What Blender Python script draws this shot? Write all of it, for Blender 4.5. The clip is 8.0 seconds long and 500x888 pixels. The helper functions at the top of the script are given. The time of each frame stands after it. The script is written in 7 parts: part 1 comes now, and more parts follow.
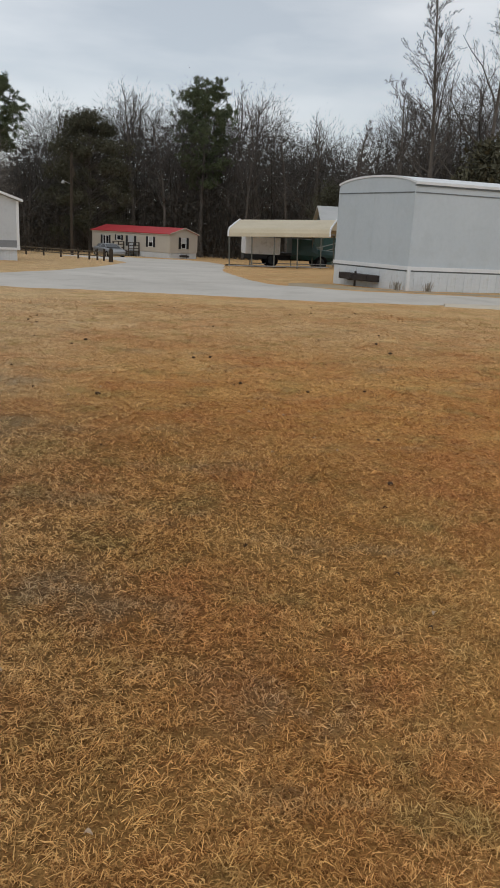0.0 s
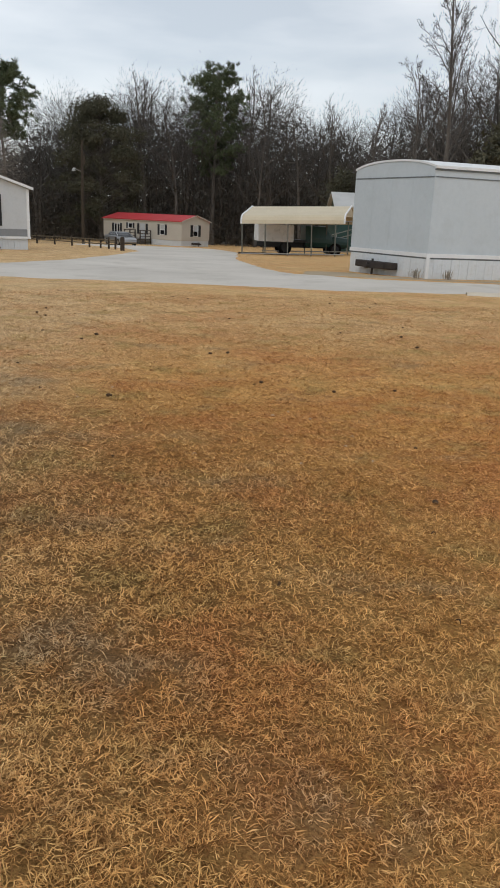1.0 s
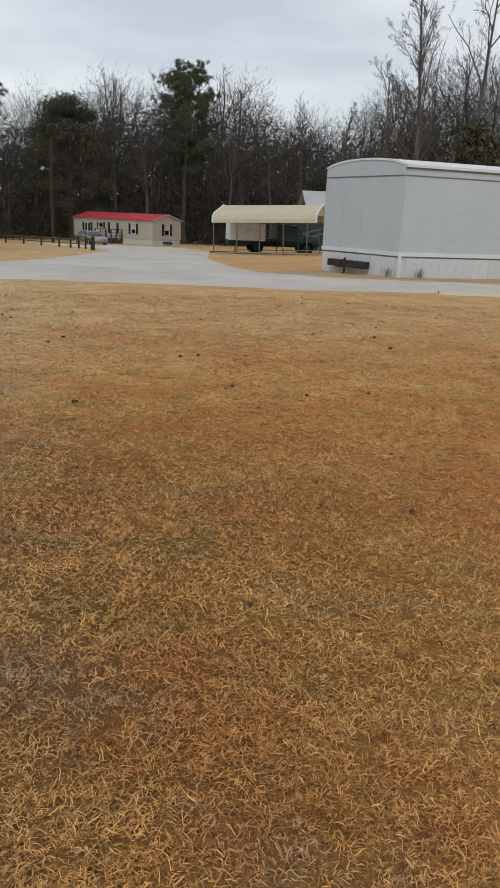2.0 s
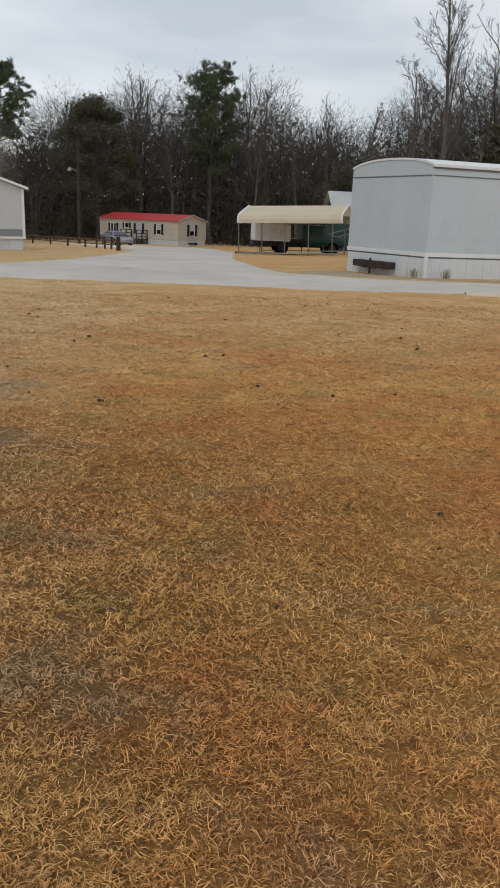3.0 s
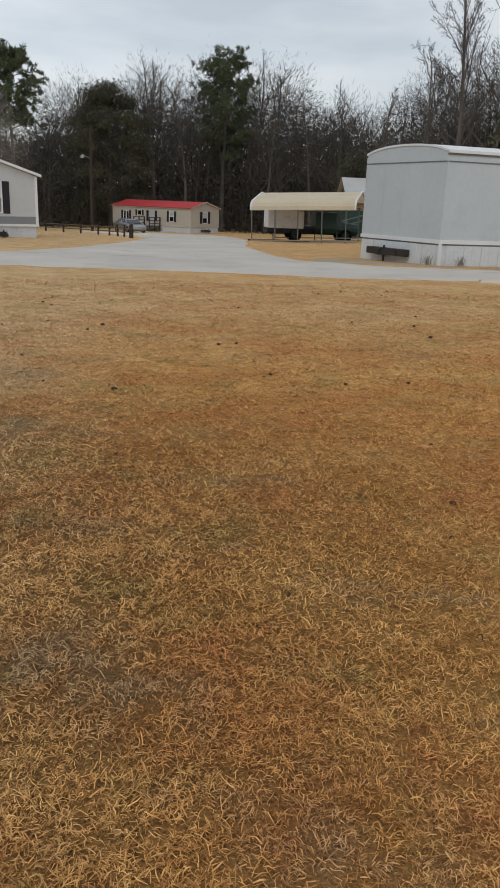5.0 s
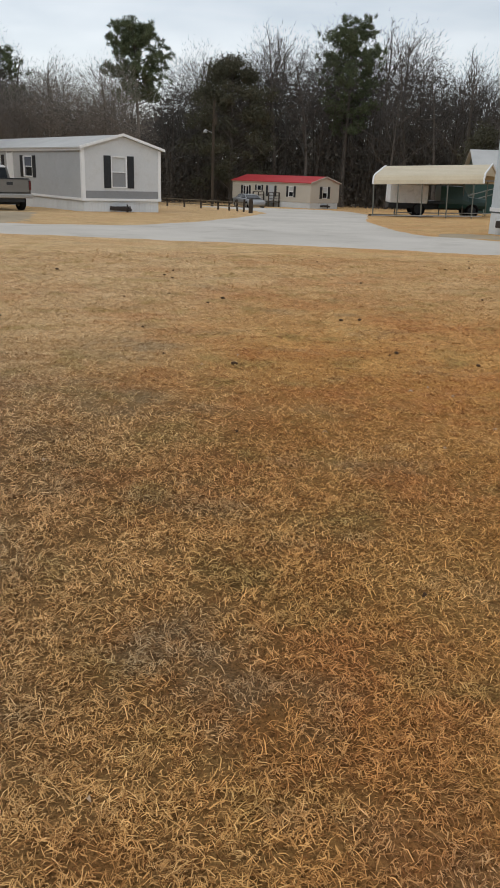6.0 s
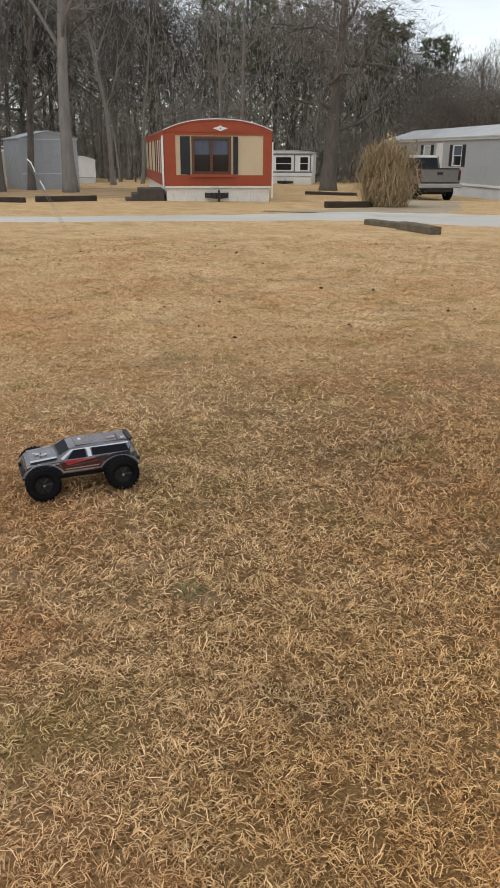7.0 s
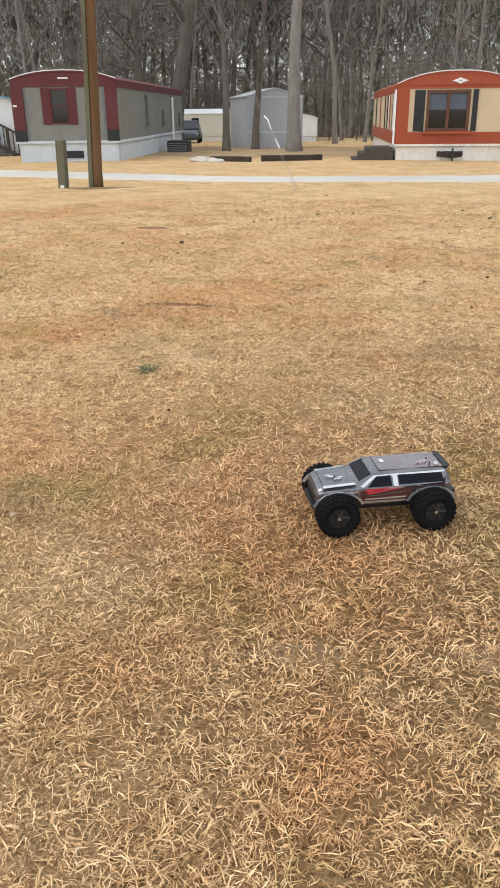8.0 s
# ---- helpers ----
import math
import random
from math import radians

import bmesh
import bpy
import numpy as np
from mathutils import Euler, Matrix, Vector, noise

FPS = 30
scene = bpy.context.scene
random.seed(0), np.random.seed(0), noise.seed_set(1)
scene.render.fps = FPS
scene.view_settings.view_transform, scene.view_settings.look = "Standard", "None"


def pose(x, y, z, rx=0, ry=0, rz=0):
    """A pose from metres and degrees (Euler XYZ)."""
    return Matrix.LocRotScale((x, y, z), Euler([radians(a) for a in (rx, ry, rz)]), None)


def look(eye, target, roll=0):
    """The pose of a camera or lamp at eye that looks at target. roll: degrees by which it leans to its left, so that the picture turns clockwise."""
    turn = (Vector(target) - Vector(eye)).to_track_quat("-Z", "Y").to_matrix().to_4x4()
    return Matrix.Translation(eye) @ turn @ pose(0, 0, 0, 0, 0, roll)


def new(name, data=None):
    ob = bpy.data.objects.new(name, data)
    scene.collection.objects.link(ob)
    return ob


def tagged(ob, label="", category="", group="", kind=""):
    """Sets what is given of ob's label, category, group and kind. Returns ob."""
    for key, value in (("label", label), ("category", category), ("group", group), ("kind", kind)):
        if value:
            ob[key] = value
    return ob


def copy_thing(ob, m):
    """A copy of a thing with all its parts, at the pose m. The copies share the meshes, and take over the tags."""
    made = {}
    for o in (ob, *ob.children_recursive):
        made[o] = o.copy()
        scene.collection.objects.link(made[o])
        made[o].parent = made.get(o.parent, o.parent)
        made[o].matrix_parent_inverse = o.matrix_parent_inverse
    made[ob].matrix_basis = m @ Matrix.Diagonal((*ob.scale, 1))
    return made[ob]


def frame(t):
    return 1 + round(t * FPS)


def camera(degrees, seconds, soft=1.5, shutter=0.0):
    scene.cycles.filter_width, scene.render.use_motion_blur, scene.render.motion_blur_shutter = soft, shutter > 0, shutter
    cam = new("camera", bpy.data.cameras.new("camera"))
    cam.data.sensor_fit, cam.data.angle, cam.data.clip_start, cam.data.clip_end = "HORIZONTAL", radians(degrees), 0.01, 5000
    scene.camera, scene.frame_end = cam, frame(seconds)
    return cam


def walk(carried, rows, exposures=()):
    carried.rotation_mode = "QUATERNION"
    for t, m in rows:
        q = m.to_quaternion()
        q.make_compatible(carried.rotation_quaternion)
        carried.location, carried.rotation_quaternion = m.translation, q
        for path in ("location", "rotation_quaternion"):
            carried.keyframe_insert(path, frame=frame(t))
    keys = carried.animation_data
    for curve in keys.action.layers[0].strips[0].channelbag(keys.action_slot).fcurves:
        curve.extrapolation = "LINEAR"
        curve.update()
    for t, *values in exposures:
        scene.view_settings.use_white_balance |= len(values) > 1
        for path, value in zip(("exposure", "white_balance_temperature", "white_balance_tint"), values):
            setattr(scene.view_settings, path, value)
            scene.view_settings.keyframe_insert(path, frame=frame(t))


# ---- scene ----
cam = camera(36.12, 8.0, soft=1.7)
# seconds, place, yaw to the left, pitch, lean to the left
ROWS = [
    (0.0, -0.007, 0.021, 1.508, -6.79, -15.50, 2.93),
    (0.5, -0.109, 0.254, 1.514, -6.84, -16.72, 3.55),
    (1.0, -0.042, 0.549, 1.510, -5.89, -16.44, 2.54),
    (1.2, -0.003, 0.694, 1.505, -6.66, -16.42, 4.18),
    (2.3, 0.001, 0.743, 1.520, -8.03, -16.46, 1.92),
    (2.5, -0.010, 0.755, 1.510, -7.47, -16.58, 2.20),
    (3.0, -0.012, 0.763, 1.506, -6.08, -16.47, 2.40),
    (3.5, -0.014, 0.778, 1.504, -5.66, -16.59, 2.51),
    (4.0, -0.010, 0.791, 1.498, -5.48, -16.77, 2.46),
    (5.3, -0.017, 0.737, 1.516, -4.76, -17.95, 2.04),
    (5.5, -0.002, 0.789, 1.490, -3.32, -18.45, 1.86),
    (6.0, -0.098, 0.971, 1.453, 3.35, -19.37, 1.93),
    (6.5, -0.290, 0.893, 1.481, 13.49, -19.84, 1.58),
    (6.8, -0.580, 0.794, 1.466, 24.26, -20.58, 1.37),
    (7.0, -0.866, 0.603, 1.516, 32.24, -20.72, 0.27),
    (7.2, -0.916, 0.738, 1.501, 40.64, -21.31, -1.29),
    (7.5, -1.428, 0.931, 1.488, 49.79, -21.12, -2.90),
    (8.0, -1.767, 0.907, 1.465, 47.51, -23.39, -0.61),
]
walk(cam, [(t, pose(x, y, z, 0, 0, yaw) @ pose(0, 0, 0, 90 + pitch) @ pose(0, 0, 0, 0, 0, roll)) for t, x, y, z, yaw, pitch, roll in ROWS],
     exposures=[(0.0, -0.68), (0.5, -0.63), (1.0, -0.45), (2.5, -0.58), (4.2, -0.58), (5.5, -0.64), (6.0, -0.46), (6.5, -0.31), (7.0, -0.22), (7.5, 0.28), (8.0, 0.35)])

# ---------------------------------------------------------------- sky and sun
world = bpy.data.worlds.new("overcast_sky")
scene.world = world
world.use_nodes = True
wn, wl = world.node_tree.nodes, world.node_tree.links
wn.clear()
w_out = wn.new("ShaderNodeOutputWorld")
sky = wn.new("ShaderNodeTexSky")
sky.sky_type, sky.sun_disc = "NISHITA", False
sky.sun_elevation, sky.sun_rotation = radians(42), radians(150)
w_sky = wn.new("ShaderNodeBackground")
w_sky.inputs["Strength"].default_value = 0.05
wl.new(sky.outputs["Color"], w_sky.inputs["Color"])
# a closed cloud deck with soft lighter and darker banks
w_co = wn.new("ShaderNodeTexCoord")
w_map = wn.new("ShaderNodeMapping")
w_map.inputs["Scale"].default_value = (1.6, 1.6, 7.0)
w_no = wn.new("ShaderNodeTexNoise")
w_no.inputs["Scale"].default_value, w_no.inputs["Detail"].default_value, w_no.inputs["Roughness"].default_value = 1.7, 5.0, 0.5
w_ramp = wn.new("ShaderNodeValToRGB")
w_ramp.color_ramp.elements[0].position, w_ramp.color_ramp.elements[0].color = 0.36, (0.63, 0.665, 0.695, 1)
w_ramp.color_ramp.elements[1].position, w_ramp.color_ramp.elements[1].color = 0.66, (0.98, 0.985, 0.98, 1)
w_cloud = wn.new("ShaderNodeBackground")
w_cloud.inputs["Strength"].default_value = 1.07
w_add = wn.new("ShaderNodeAddShader")
wl.new(w_co.outputs["Generated"], w_map.inputs["Vector"])
wl.new(w_map.outputs["Vector"], w_no.inputs["Vector"])
wl.new(w_no.outputs["Fac"], w_ramp.inputs["Fac"])
wl.new(w_ramp.outputs["Color"], w_cloud.inputs["Color"])
wl.new(w_sky.outputs["Background"], w_add.inputs[0])
wl.new(w_cloud.outputs["Background"], w_add.inputs[1])
wl.new(w_add.outputs["Shader"], w_out.inputs["Surface"])
sun = new("sun", bpy.data.lights.new("sun", "SUN"))
sun.data.energy, sun.data.angle, sun.data.color = 0.8, radians(25), (1.0, 0.96, 0.9)
sun.matrix_world = look((-24, -30, 36), (0, 0, 0))


# ---------------------------------------------------------------- materials
def nodes_of(name):
    m = bpy.data.materials.new(name)
    m.use_nodes = True
    nt = m.node_tree
    return m, nt, nt.nodes["Principled BSDF"], nt.nodes["Material Output"]


def add(nt, kind, **values):
    n = nt.nodes.new(kind)
    for k, v in values.items():
        n.inputs[k.replace("_", " ")].default_value = v
    return n


def ramp(nt, source, stops):
    n = nt.nodes.new("ShaderNodeValToRGB")
    els = n.color_ramp.elements
    while len(els) < len(stops):
        els.new(0.5)
    for e, (p, c) in zip(els, stops):
        e.position, e.color = p, (*c, 1)
    nt.links.new(source, n.inputs["Fac"])
    return n.outputs["Color"]


def mixed(nt, fac, a, b, mode="MIX"):
    n = nt.nodes.new("ShaderNodeMix")
    n.data_type, n.blend_type = "RGBA", mode
    for sock, v in ((0, fac), (6, a), (7, b)):
        if isinstance(v, (int, float)):
            n.inputs[sock].default_value = v
        elif isinstance(v, tuple):
            n.inputs[sock].default_value = (*v, 1)
        else:
            nt.links.new(v, n.inputs[sock])
    return n.outputs[2]


def noise_at(nt, coord, scale, detail=4.0, rough=0.55, stretch=None):
    if stretch:
        mp = add(nt, "ShaderNodeMapping", Scale=stretch)
        nt.links.new(coord, mp.inputs["Vector"])
        coord = mp.outputs["Vector"]
    n = add(nt, "ShaderNodeTexNoise", Scale=scale, Detail=detail, Roughness=rough)
    nt.links.new(coord, n.inputs["Vector"])
    return n.outputs["Fac"]


def stuff_mat(name, dark, light, rough=0.7, big=0.8, fine=25.0, bump=0.15, metal=0.0, stretch=None, piece=0.0, island=0.0, dirt=None, spec=0.3, bump_dist=0.02):
    """A surface with variation at two scales, fine relief, and chance by piece or island."""
    m, nt, p, _ = nodes_of(name)
    co = nt.nodes.new("ShaderNodeTexCoord").outputs["Object"]
    a = noise_at(nt, co, big, 5.0, 0.6, stretch)
    b = noise_at(nt, co, fine, 4.0, 0.6, stretch)
    k = nt.nodes.new("ShaderNodeMath")
    k.operation = "MULTIPLY_ADD"
    nt.links.new(a, k.inputs[0])
    k.inputs[1].default_value = 0.6
    half = nt.nodes.new("ShaderNodeMath")
    half.operation = "MULTIPLY"
    nt.links.new(b, half.inputs[0])
    half.inputs[1].default_value = 0.4
    nt.links.new(half.outputs[0], k.inputs[2])
    colour = ramp(nt, k.outputs[0], [(0.3, dark), (0.7, light)])
    if dirt:
        colour = mixed(nt, ramp(nt, noise_at(nt, co, big * 2.7, 6.0, 0.7, stretch), [(0.52, (0, 0, 0)), (0.72, (0.75, 0.75, 0.75))]), colour, dirt)
    if piece or island:
        src = nt.nodes.new("ShaderNodeObjectInfo").outputs["Random"] if piece else nt.nodes.new("ShaderNodeNewGeometry").outputs["Random Per Island"]
        amount = piece or island
        colour = mixed(nt, 1.0, colour, ramp(nt, src, [(0.0, (1 - amount,) * 3), (1.0, (1.0,) * 3)]), "MULTIPLY")
    nt.links.new(colour, p.inputs["Base Color"])
    p.inputs["Roughness"].default_value, p.inputs["Metallic"].default_value = rough, metal
    p.inputs["Specular IOR Level"].default_value = spec
    if bump:
        bp = add(nt, "ShaderNodeBump", Strength=bump, Distance=bump_dist)
        nt.links.new(b, bp.inputs["Height"])
        nt.links.new(bp.outputs["Normal"], p.inputs["Normal"])
    return m


def near_to(nt, co, x, y, r, most, core=0.25):
    """One at a place, falling softly to nothing at the distance r."""
    v = nt.nodes.new("ShaderNodeVectorMath")
    v.operation = "DISTANCE"
    nt.links.new(co, v.inputs[0])
    v.inputs[1].default_value = (x, y, 0)
    k = nt.nodes.new("ShaderNodeMapRange")
    k.interpolation_type = "SMOOTHSTEP"
    nt.links.new(v.outputs["Value"], k.inputs["Value"])
    k.inputs["From Min"].default_value, k.inputs["From Max"].default_value = r, r * core
    k.inputs["To Max"].default_value = most
    return k.outputs["Result"]


def slope_to(nt, value, a, b, most):
    k = nt.nodes.new("ShaderNodeMapRange")
    k.interpolation_type = "SMOOTHSTEP"
    nt.links.new(value, k.inputs["Value"])
    k.inputs["From Min"].default_value, k.inputs["From Max"].default_value, k.inputs["To Max"].default_value = a, b, most
    return k.outputs["Result"]


def grey_of(v):
    return (v, v, v)


# greyed, worn spots in the turf: place, radius, strength
WORN = ((-1.6, 7.5, 0.75, 0.7), (-1.2, 5.8, 0.55, 0.7), (-1.4, 4.4, 0.5, 0.6), (-2.4, 4.2, 0.55, 0.6), (-1.4, 3.6, 0.45, 0.6), (-0.42, 3.05, 0.42, 0.75), (-0.12, 2.75, 0.3, 0.6), (-0.95, 2.65, 0.35, 0.55), (0.42, 2.25, 0.4, 0.6), (-2.35, 6.2, 0.6, 0.6))
# reddened spots
RUSTY = ((0.9, 6.2, 1.3, 0.55), (0.25, 3.0, 0.5, 0.6), (1.7, 4.6, 0.9, 0.55), (-0.35, 4.6, 0.6, 0.65), (0.7, 2.4, 0.45, 0.6), (-6.6, 4.6, 0.9, 0.4), (-2.6, 2.0, 0.35, 0.35), (-3.2, 2.5, 0.4, 0.25))


def lawn_colour(nt, co):
    """The lawn's own colours: straw, rust, olive and grey patches, the same for sheet and blades."""
    straw = ramp(nt, noise_at(nt, co, 1.6, 5.0, 0.6), [(0.32, (0.56, 0.288, 0.082)), (0.68, (0.75, 0.45, 0.158))])
    pale = ramp(nt, noise_at(nt, co, 1.1, 5.0, 0.6), [(0.3, (0.60, 0.415, 0.215)), (0.7, (0.76, 0.565, 0.335))])
    # paler, drier turf on the western half of the plot and towards the lane
    xy = nt.nodes.new("ShaderNodeSeparateXYZ")
    nt.links.new(co, xy.inputs[0])
    west = slope_to(nt, xy.outputs["X"], 0.3, -2.8, 0.85)
    north = slope_to(nt, xy.outputs["Y"], 6.0, 13.0, 0.62)
    straw = mixed(nt, west, straw, pale)
    straw = mixed(nt, north, straw, pale)
    rust = ramp(nt, noise_at(nt, co, 0.62, 5.0, 0.62), [(0.47, grey_of(0.0)), (0.64, grey_of(0.62))])
    rust = mixed(nt, west, rust, mixed(nt, 0.5, rust, (0, 0, 0)))
    rust = mixed(nt, north, rust, mixed(nt, 0.8, rust, (0, 0, 0)))
    red = (0.56, 0.222, 0.072)
    c = mixed(nt, rust, straw, red)
    olive = ramp(nt, noise_at(nt, co, 1.9, 4.0, 0.6), [(0.53, grey_of(0.0)), (0.68, grey_of(0.62))])
    c = mixed(nt, olive, c, (0.42, 0.315, 0.110))
    ragged = ramp(nt, noise_at(nt, co, 3.2, 6.0, 0.72), [(0.40, grey_of(0.0)), (0.60, grey_of(1.0))])
    for x, y, r, most in RUSTY:
        c = mixed(nt, mixed(nt, 1.0, near_to(nt, co, x, y, r, most), ragged, "MULTIPLY"), c, red)
    grey = ramp(nt, noise_at(nt, co, 0.95, 6.0, 0.68, (1.0, 1.7, 1.0)), [(0.55, grey_of(0.0)), (0.68, grey_of(0.6))])
    c = mixed(nt, grey, c, (0.38, 0.28, 0.155))
    for x, y, r, most in WORN:
        c = mixed(nt, mixed(nt, 1.0, near_to(nt, co, x, y, r, most), ragged, "MULTIPLY"), c, (0.40, 0.30, 0.18))
    return c


def lawn_mats():
    m, nt, p, _ = nodes_of("dormant_lawn")
    co = nt.nodes.new("ShaderNodeTexCoord").outputs["Object"]
    c = lawn_colour(nt, co)
    # thatch: pale strands over brown gaps, the gaps' shade painted in, in tufts
    strand = noise_at(nt, co, 75.0, 6.0, 0.78)
    tuft = noise_at(nt, co, 13.0, 6.0, 0.72)
    c = mixed(nt, 1.0, c, ramp(nt, strand, [(0.36, (0.26, 0.205, 0.15)), (0.48, (0.82, 0.79, 0.75)), (0.62, (1.18, 1.18, 1.18))]), "MULTIPLY")
    c = mixed(nt, 1.0, c, ramp(nt, tuft, [(0.33, (0.62, 0.56, 0.50)), (0.46, (0.96, 0.95, 0.94)), (0.66, (1.14, 1.14, 1.14))]), "MULTIPLY")
    # brown thatch and soil where the blades stand on it, darkened for the shade between them, closed turf beyond
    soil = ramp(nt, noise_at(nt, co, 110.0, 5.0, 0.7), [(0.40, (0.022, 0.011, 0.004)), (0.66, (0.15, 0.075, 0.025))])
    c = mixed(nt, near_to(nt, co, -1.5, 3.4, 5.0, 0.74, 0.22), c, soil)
    nt.links.new(c, p.inputs["Base Color"])
    p.inputs["Roughness"].default_value, p.inputs["Specular IOR Level"].default_value = 0.95, 0.1
    bp = add(nt, "ShaderNodeBump", Strength=0.8, Distance=0.03)
    nt.links.new(tuft, bp.inputs["Height"])
    nt.links.new(bp.outputs["Normal"], p.inputs["Normal"])
    g, nt, p, _ = nodes_of("dry_grass_blade")
    co = nt.nodes.new("ShaderNodeTexCoord").outputs["Object"]
    c = lawn_colour(nt, co)
    r = nt.nodes.new("ShaderNodeNewGeometry").outputs["Random Per Island"]
    c = mixed(nt, 1.0, c, ramp(nt, r, [(0.0, (0.34, 0.25, 0.17)), (0.28, (0.66, 0.58, 0.50)), (0.62, (1.05, 1.02, 0.98)), (0.88, (1.26, 1.28, 1.30)), (1.0, (1.34, 1.46, 1.65))]), "MULTIPLY")
    c = mixed(nt, 1.0, c, ramp(nt, noise_at(nt, co, 17.0, 5.0, 0.7), [(0.34, (0.56, 0.50, 0.44)), (0.46, (0.96, 0.95, 0.93)), (0.64, (1.12, 1.12, 1.12))]), "MULTIPLY")
    nt.links.new(c, p.inputs["Base Color"])
    p.inputs["Roughness"].default_value, p.inputs["Specular IOR Level"].default_value = 0.7, 0.25
    return m, g


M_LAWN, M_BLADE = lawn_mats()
M_ROAD = stuff_mat("worn_asphalt", (0.44, 0.41, 0.365), (0.64, 0.60, 0.54), 0.9, 0.25, 60.0, 0.3, dirt=(0.40, 0.37, 0.32), spec=0.15)
M_GRAVEL = stuff_mat("sandy_verge", (0.30, 0.24, 0.16), (0.47, 0.385, 0.27), 0.95, 0.7, 45.0, 0.4, spec=0.1)
M_PALE_SAND = stuff_mat("pale_washed_sand", (0.46, 0.40, 0.31), (0.68, 0.61, 0.50), 0.95, 1.2, 50.0, 0.3, spec=0.1)
M_LITTER = stuff_mat("brown_leaf_litter", (0.25, 0.165, 0.088), (0.50, 0.36, 0.21), 0.95, 0.8, 40.0, 0.4, dirt=(0.20, 0.13, 0.07), spec=0.1)
M_METAL_WALL = stuff_mat("pale_grey_metal_siding", (0.47, 0.52, 0.55), (0.54, 0.585, 0.615), 0.45, 0.5, 8.0, 0.02, dirt=(0.455, 0.495, 0.515))
M_SKIRT = stuff_mat("white_skirting", (0.56, 0.60, 0.63), (0.70, 0.735, 0.755), 0.6, 0.9, 12.0, 0.04, dirt=(0.45, 0.45, 0.42), piece=0.08)
M_TRIM = stuff_mat("white_trim", (0.66, 0.68, 0.69), (0.78, 0.79, 0.79), 0.5, 2.0, 20.0, 0.03)
M_SEAM = stuff_mat("dark_seam", (0.11, 0.125, 0.13), (0.17, 0.185, 0.19), 0.6, 2.0, 20.0, 0.03)
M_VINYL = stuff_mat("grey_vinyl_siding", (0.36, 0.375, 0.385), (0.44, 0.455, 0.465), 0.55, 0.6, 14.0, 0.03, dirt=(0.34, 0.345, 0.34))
# the same vinyl, with the end wall's brighter light put into the colour
M_VINYL_LIT = stuff_mat("grey_vinyl_siding_lit_end", (0.50, 0.52, 0.53), (0.60, 0.615, 0.625), 0.55, 0.6, 14.0, 0.03, dirt=(0.47, 0.48, 0.475))
M_VINYL_D = stuff_mat("darker_grey_panel", (0.20, 0.21, 0.22), (0.27, 0.28, 0.29), 0.55, 0.8, 14.0, 0.03)
M_BEIGE = stuff_mat("beige_siding", (0.47, 0.44, 0.385), (0.55, 0.52, 0.455), 0.65, 0.6, 14.0, 0.03)
M_ROOF_G = stuff_mat("pale_shingle_roof", (0.40, 0.405, 0.40), (0.52, 0.525, 0.515), 0.85, 0.8, 30.0, 0.2)
M_ROOF_R = stuff_mat("red_metal_roof", (0.42, 0.035, 0.04), (0.52, 0.06, 0.065), 0.5, 0.8, 10.0, 0.04)
M_BLACK = stuff_mat("black_painted", (0.012, 0.014, 0.016), (0.03, 0.033, 0.037), 0.55, 3.0, 30.0, 0.05)
M_HITCH = stuff_mat("rusted_dark_steel", (0.02, 0.017, 0.016), (0.055, 0.045, 0.04), 0.75, 3.0, 40.0, 0.15)
M_GLASS = stuff_mat("dim_window_glass", (0.010, 0.012, 0.015), (0.018, 0.021, 0.025), 0.06, 1.0, 3.0, 0.0, spec=0.4)
M_BLIND = stuff_mat("window_blind", (0.42, 0.44, 0.45), (0.55, 0.57, 0.58), 0.8, 2.0, 40.0, 0.02)
M_CURTAIN = stuff_mat("blue_grey_curtain", (0.07, 0.085, 0.115), (0.12, 0.14, 0.18), 0.85, 3.0, 20.0, 0.1, stretch=(6, 6, 1))
M_ORANGE = stuff_mat("burnt_orange_paint", (0.28, 0.054, 0.022), (0.35, 0.075, 0.032), 0.5, 1.2, 18.0, 0.04, dirt=(0.27, 0.06, 0.03))
M_TAN = stuff_mat("tan_panel", (0.50, 0.40, 0.265), (0.60, 0.49, 0.335), 0.6, 0.9, 15.0, 0.03)
M_CREAM = stuff_mat("cream_skirting", (0.66, 0.64, 0.585), (0.80, 0.785, 0.735), 0.7, 0.9, 12.0, 0.05, dirt=(0.44, 0.41, 0.35), piece=0.06)
M_MAROON = stuff_mat("maroon_paint", (0.085, 0.018, 0.021), (0.12, 0.03, 0.033), 0.55, 1.2, 18.0, 0.04)
M_SAGE = stuff_mat("grey_green_siding", (0.165, 0.172, 0.155), (0.215, 0.222, 0.203), 0.6, 0.7, 14.0, 0.03, dirt=(0.14, 0.145, 0.13))
M_BLUEWHITE = stuff_mat("bluish_white_skirting", (0.46, 0.52, 0.57), (0.62, 0.67, 0.70), 0.65, 0.9, 12.0, 0.05, dirt=(0.40, 0.43, 0.46), piece=0.06)
M_PALE = stuff_mat("pale_yellow_siding", (0.56, 0.55, 0.45), (0.66, 0.65, 0.55), 0.6, 0.8, 12.0, 0.03)
M_SHED = stuff_mat("grey_shed_metal", (0.33, 0.35, 0.37), (0.41, 0.43, 0.45), 0.55, 0.7, 12.0, 0.03, dirt=(0.31, 0.325, 0.34))
M_BLUE_ROOF = stuff_mat("blue_tarp_roof", (0.13, 0.30, 0.44), (0.20, 0.40, 0.55), 0.6, 1.0, 10.0, 0.06)
M_CARPORT = stuff_mat("tan_steel_carport_roof", (0.50, 0.43, 0.30), (0.60, 0.525, 0.385), 0.5, 1.0, 10.0, 0.03)
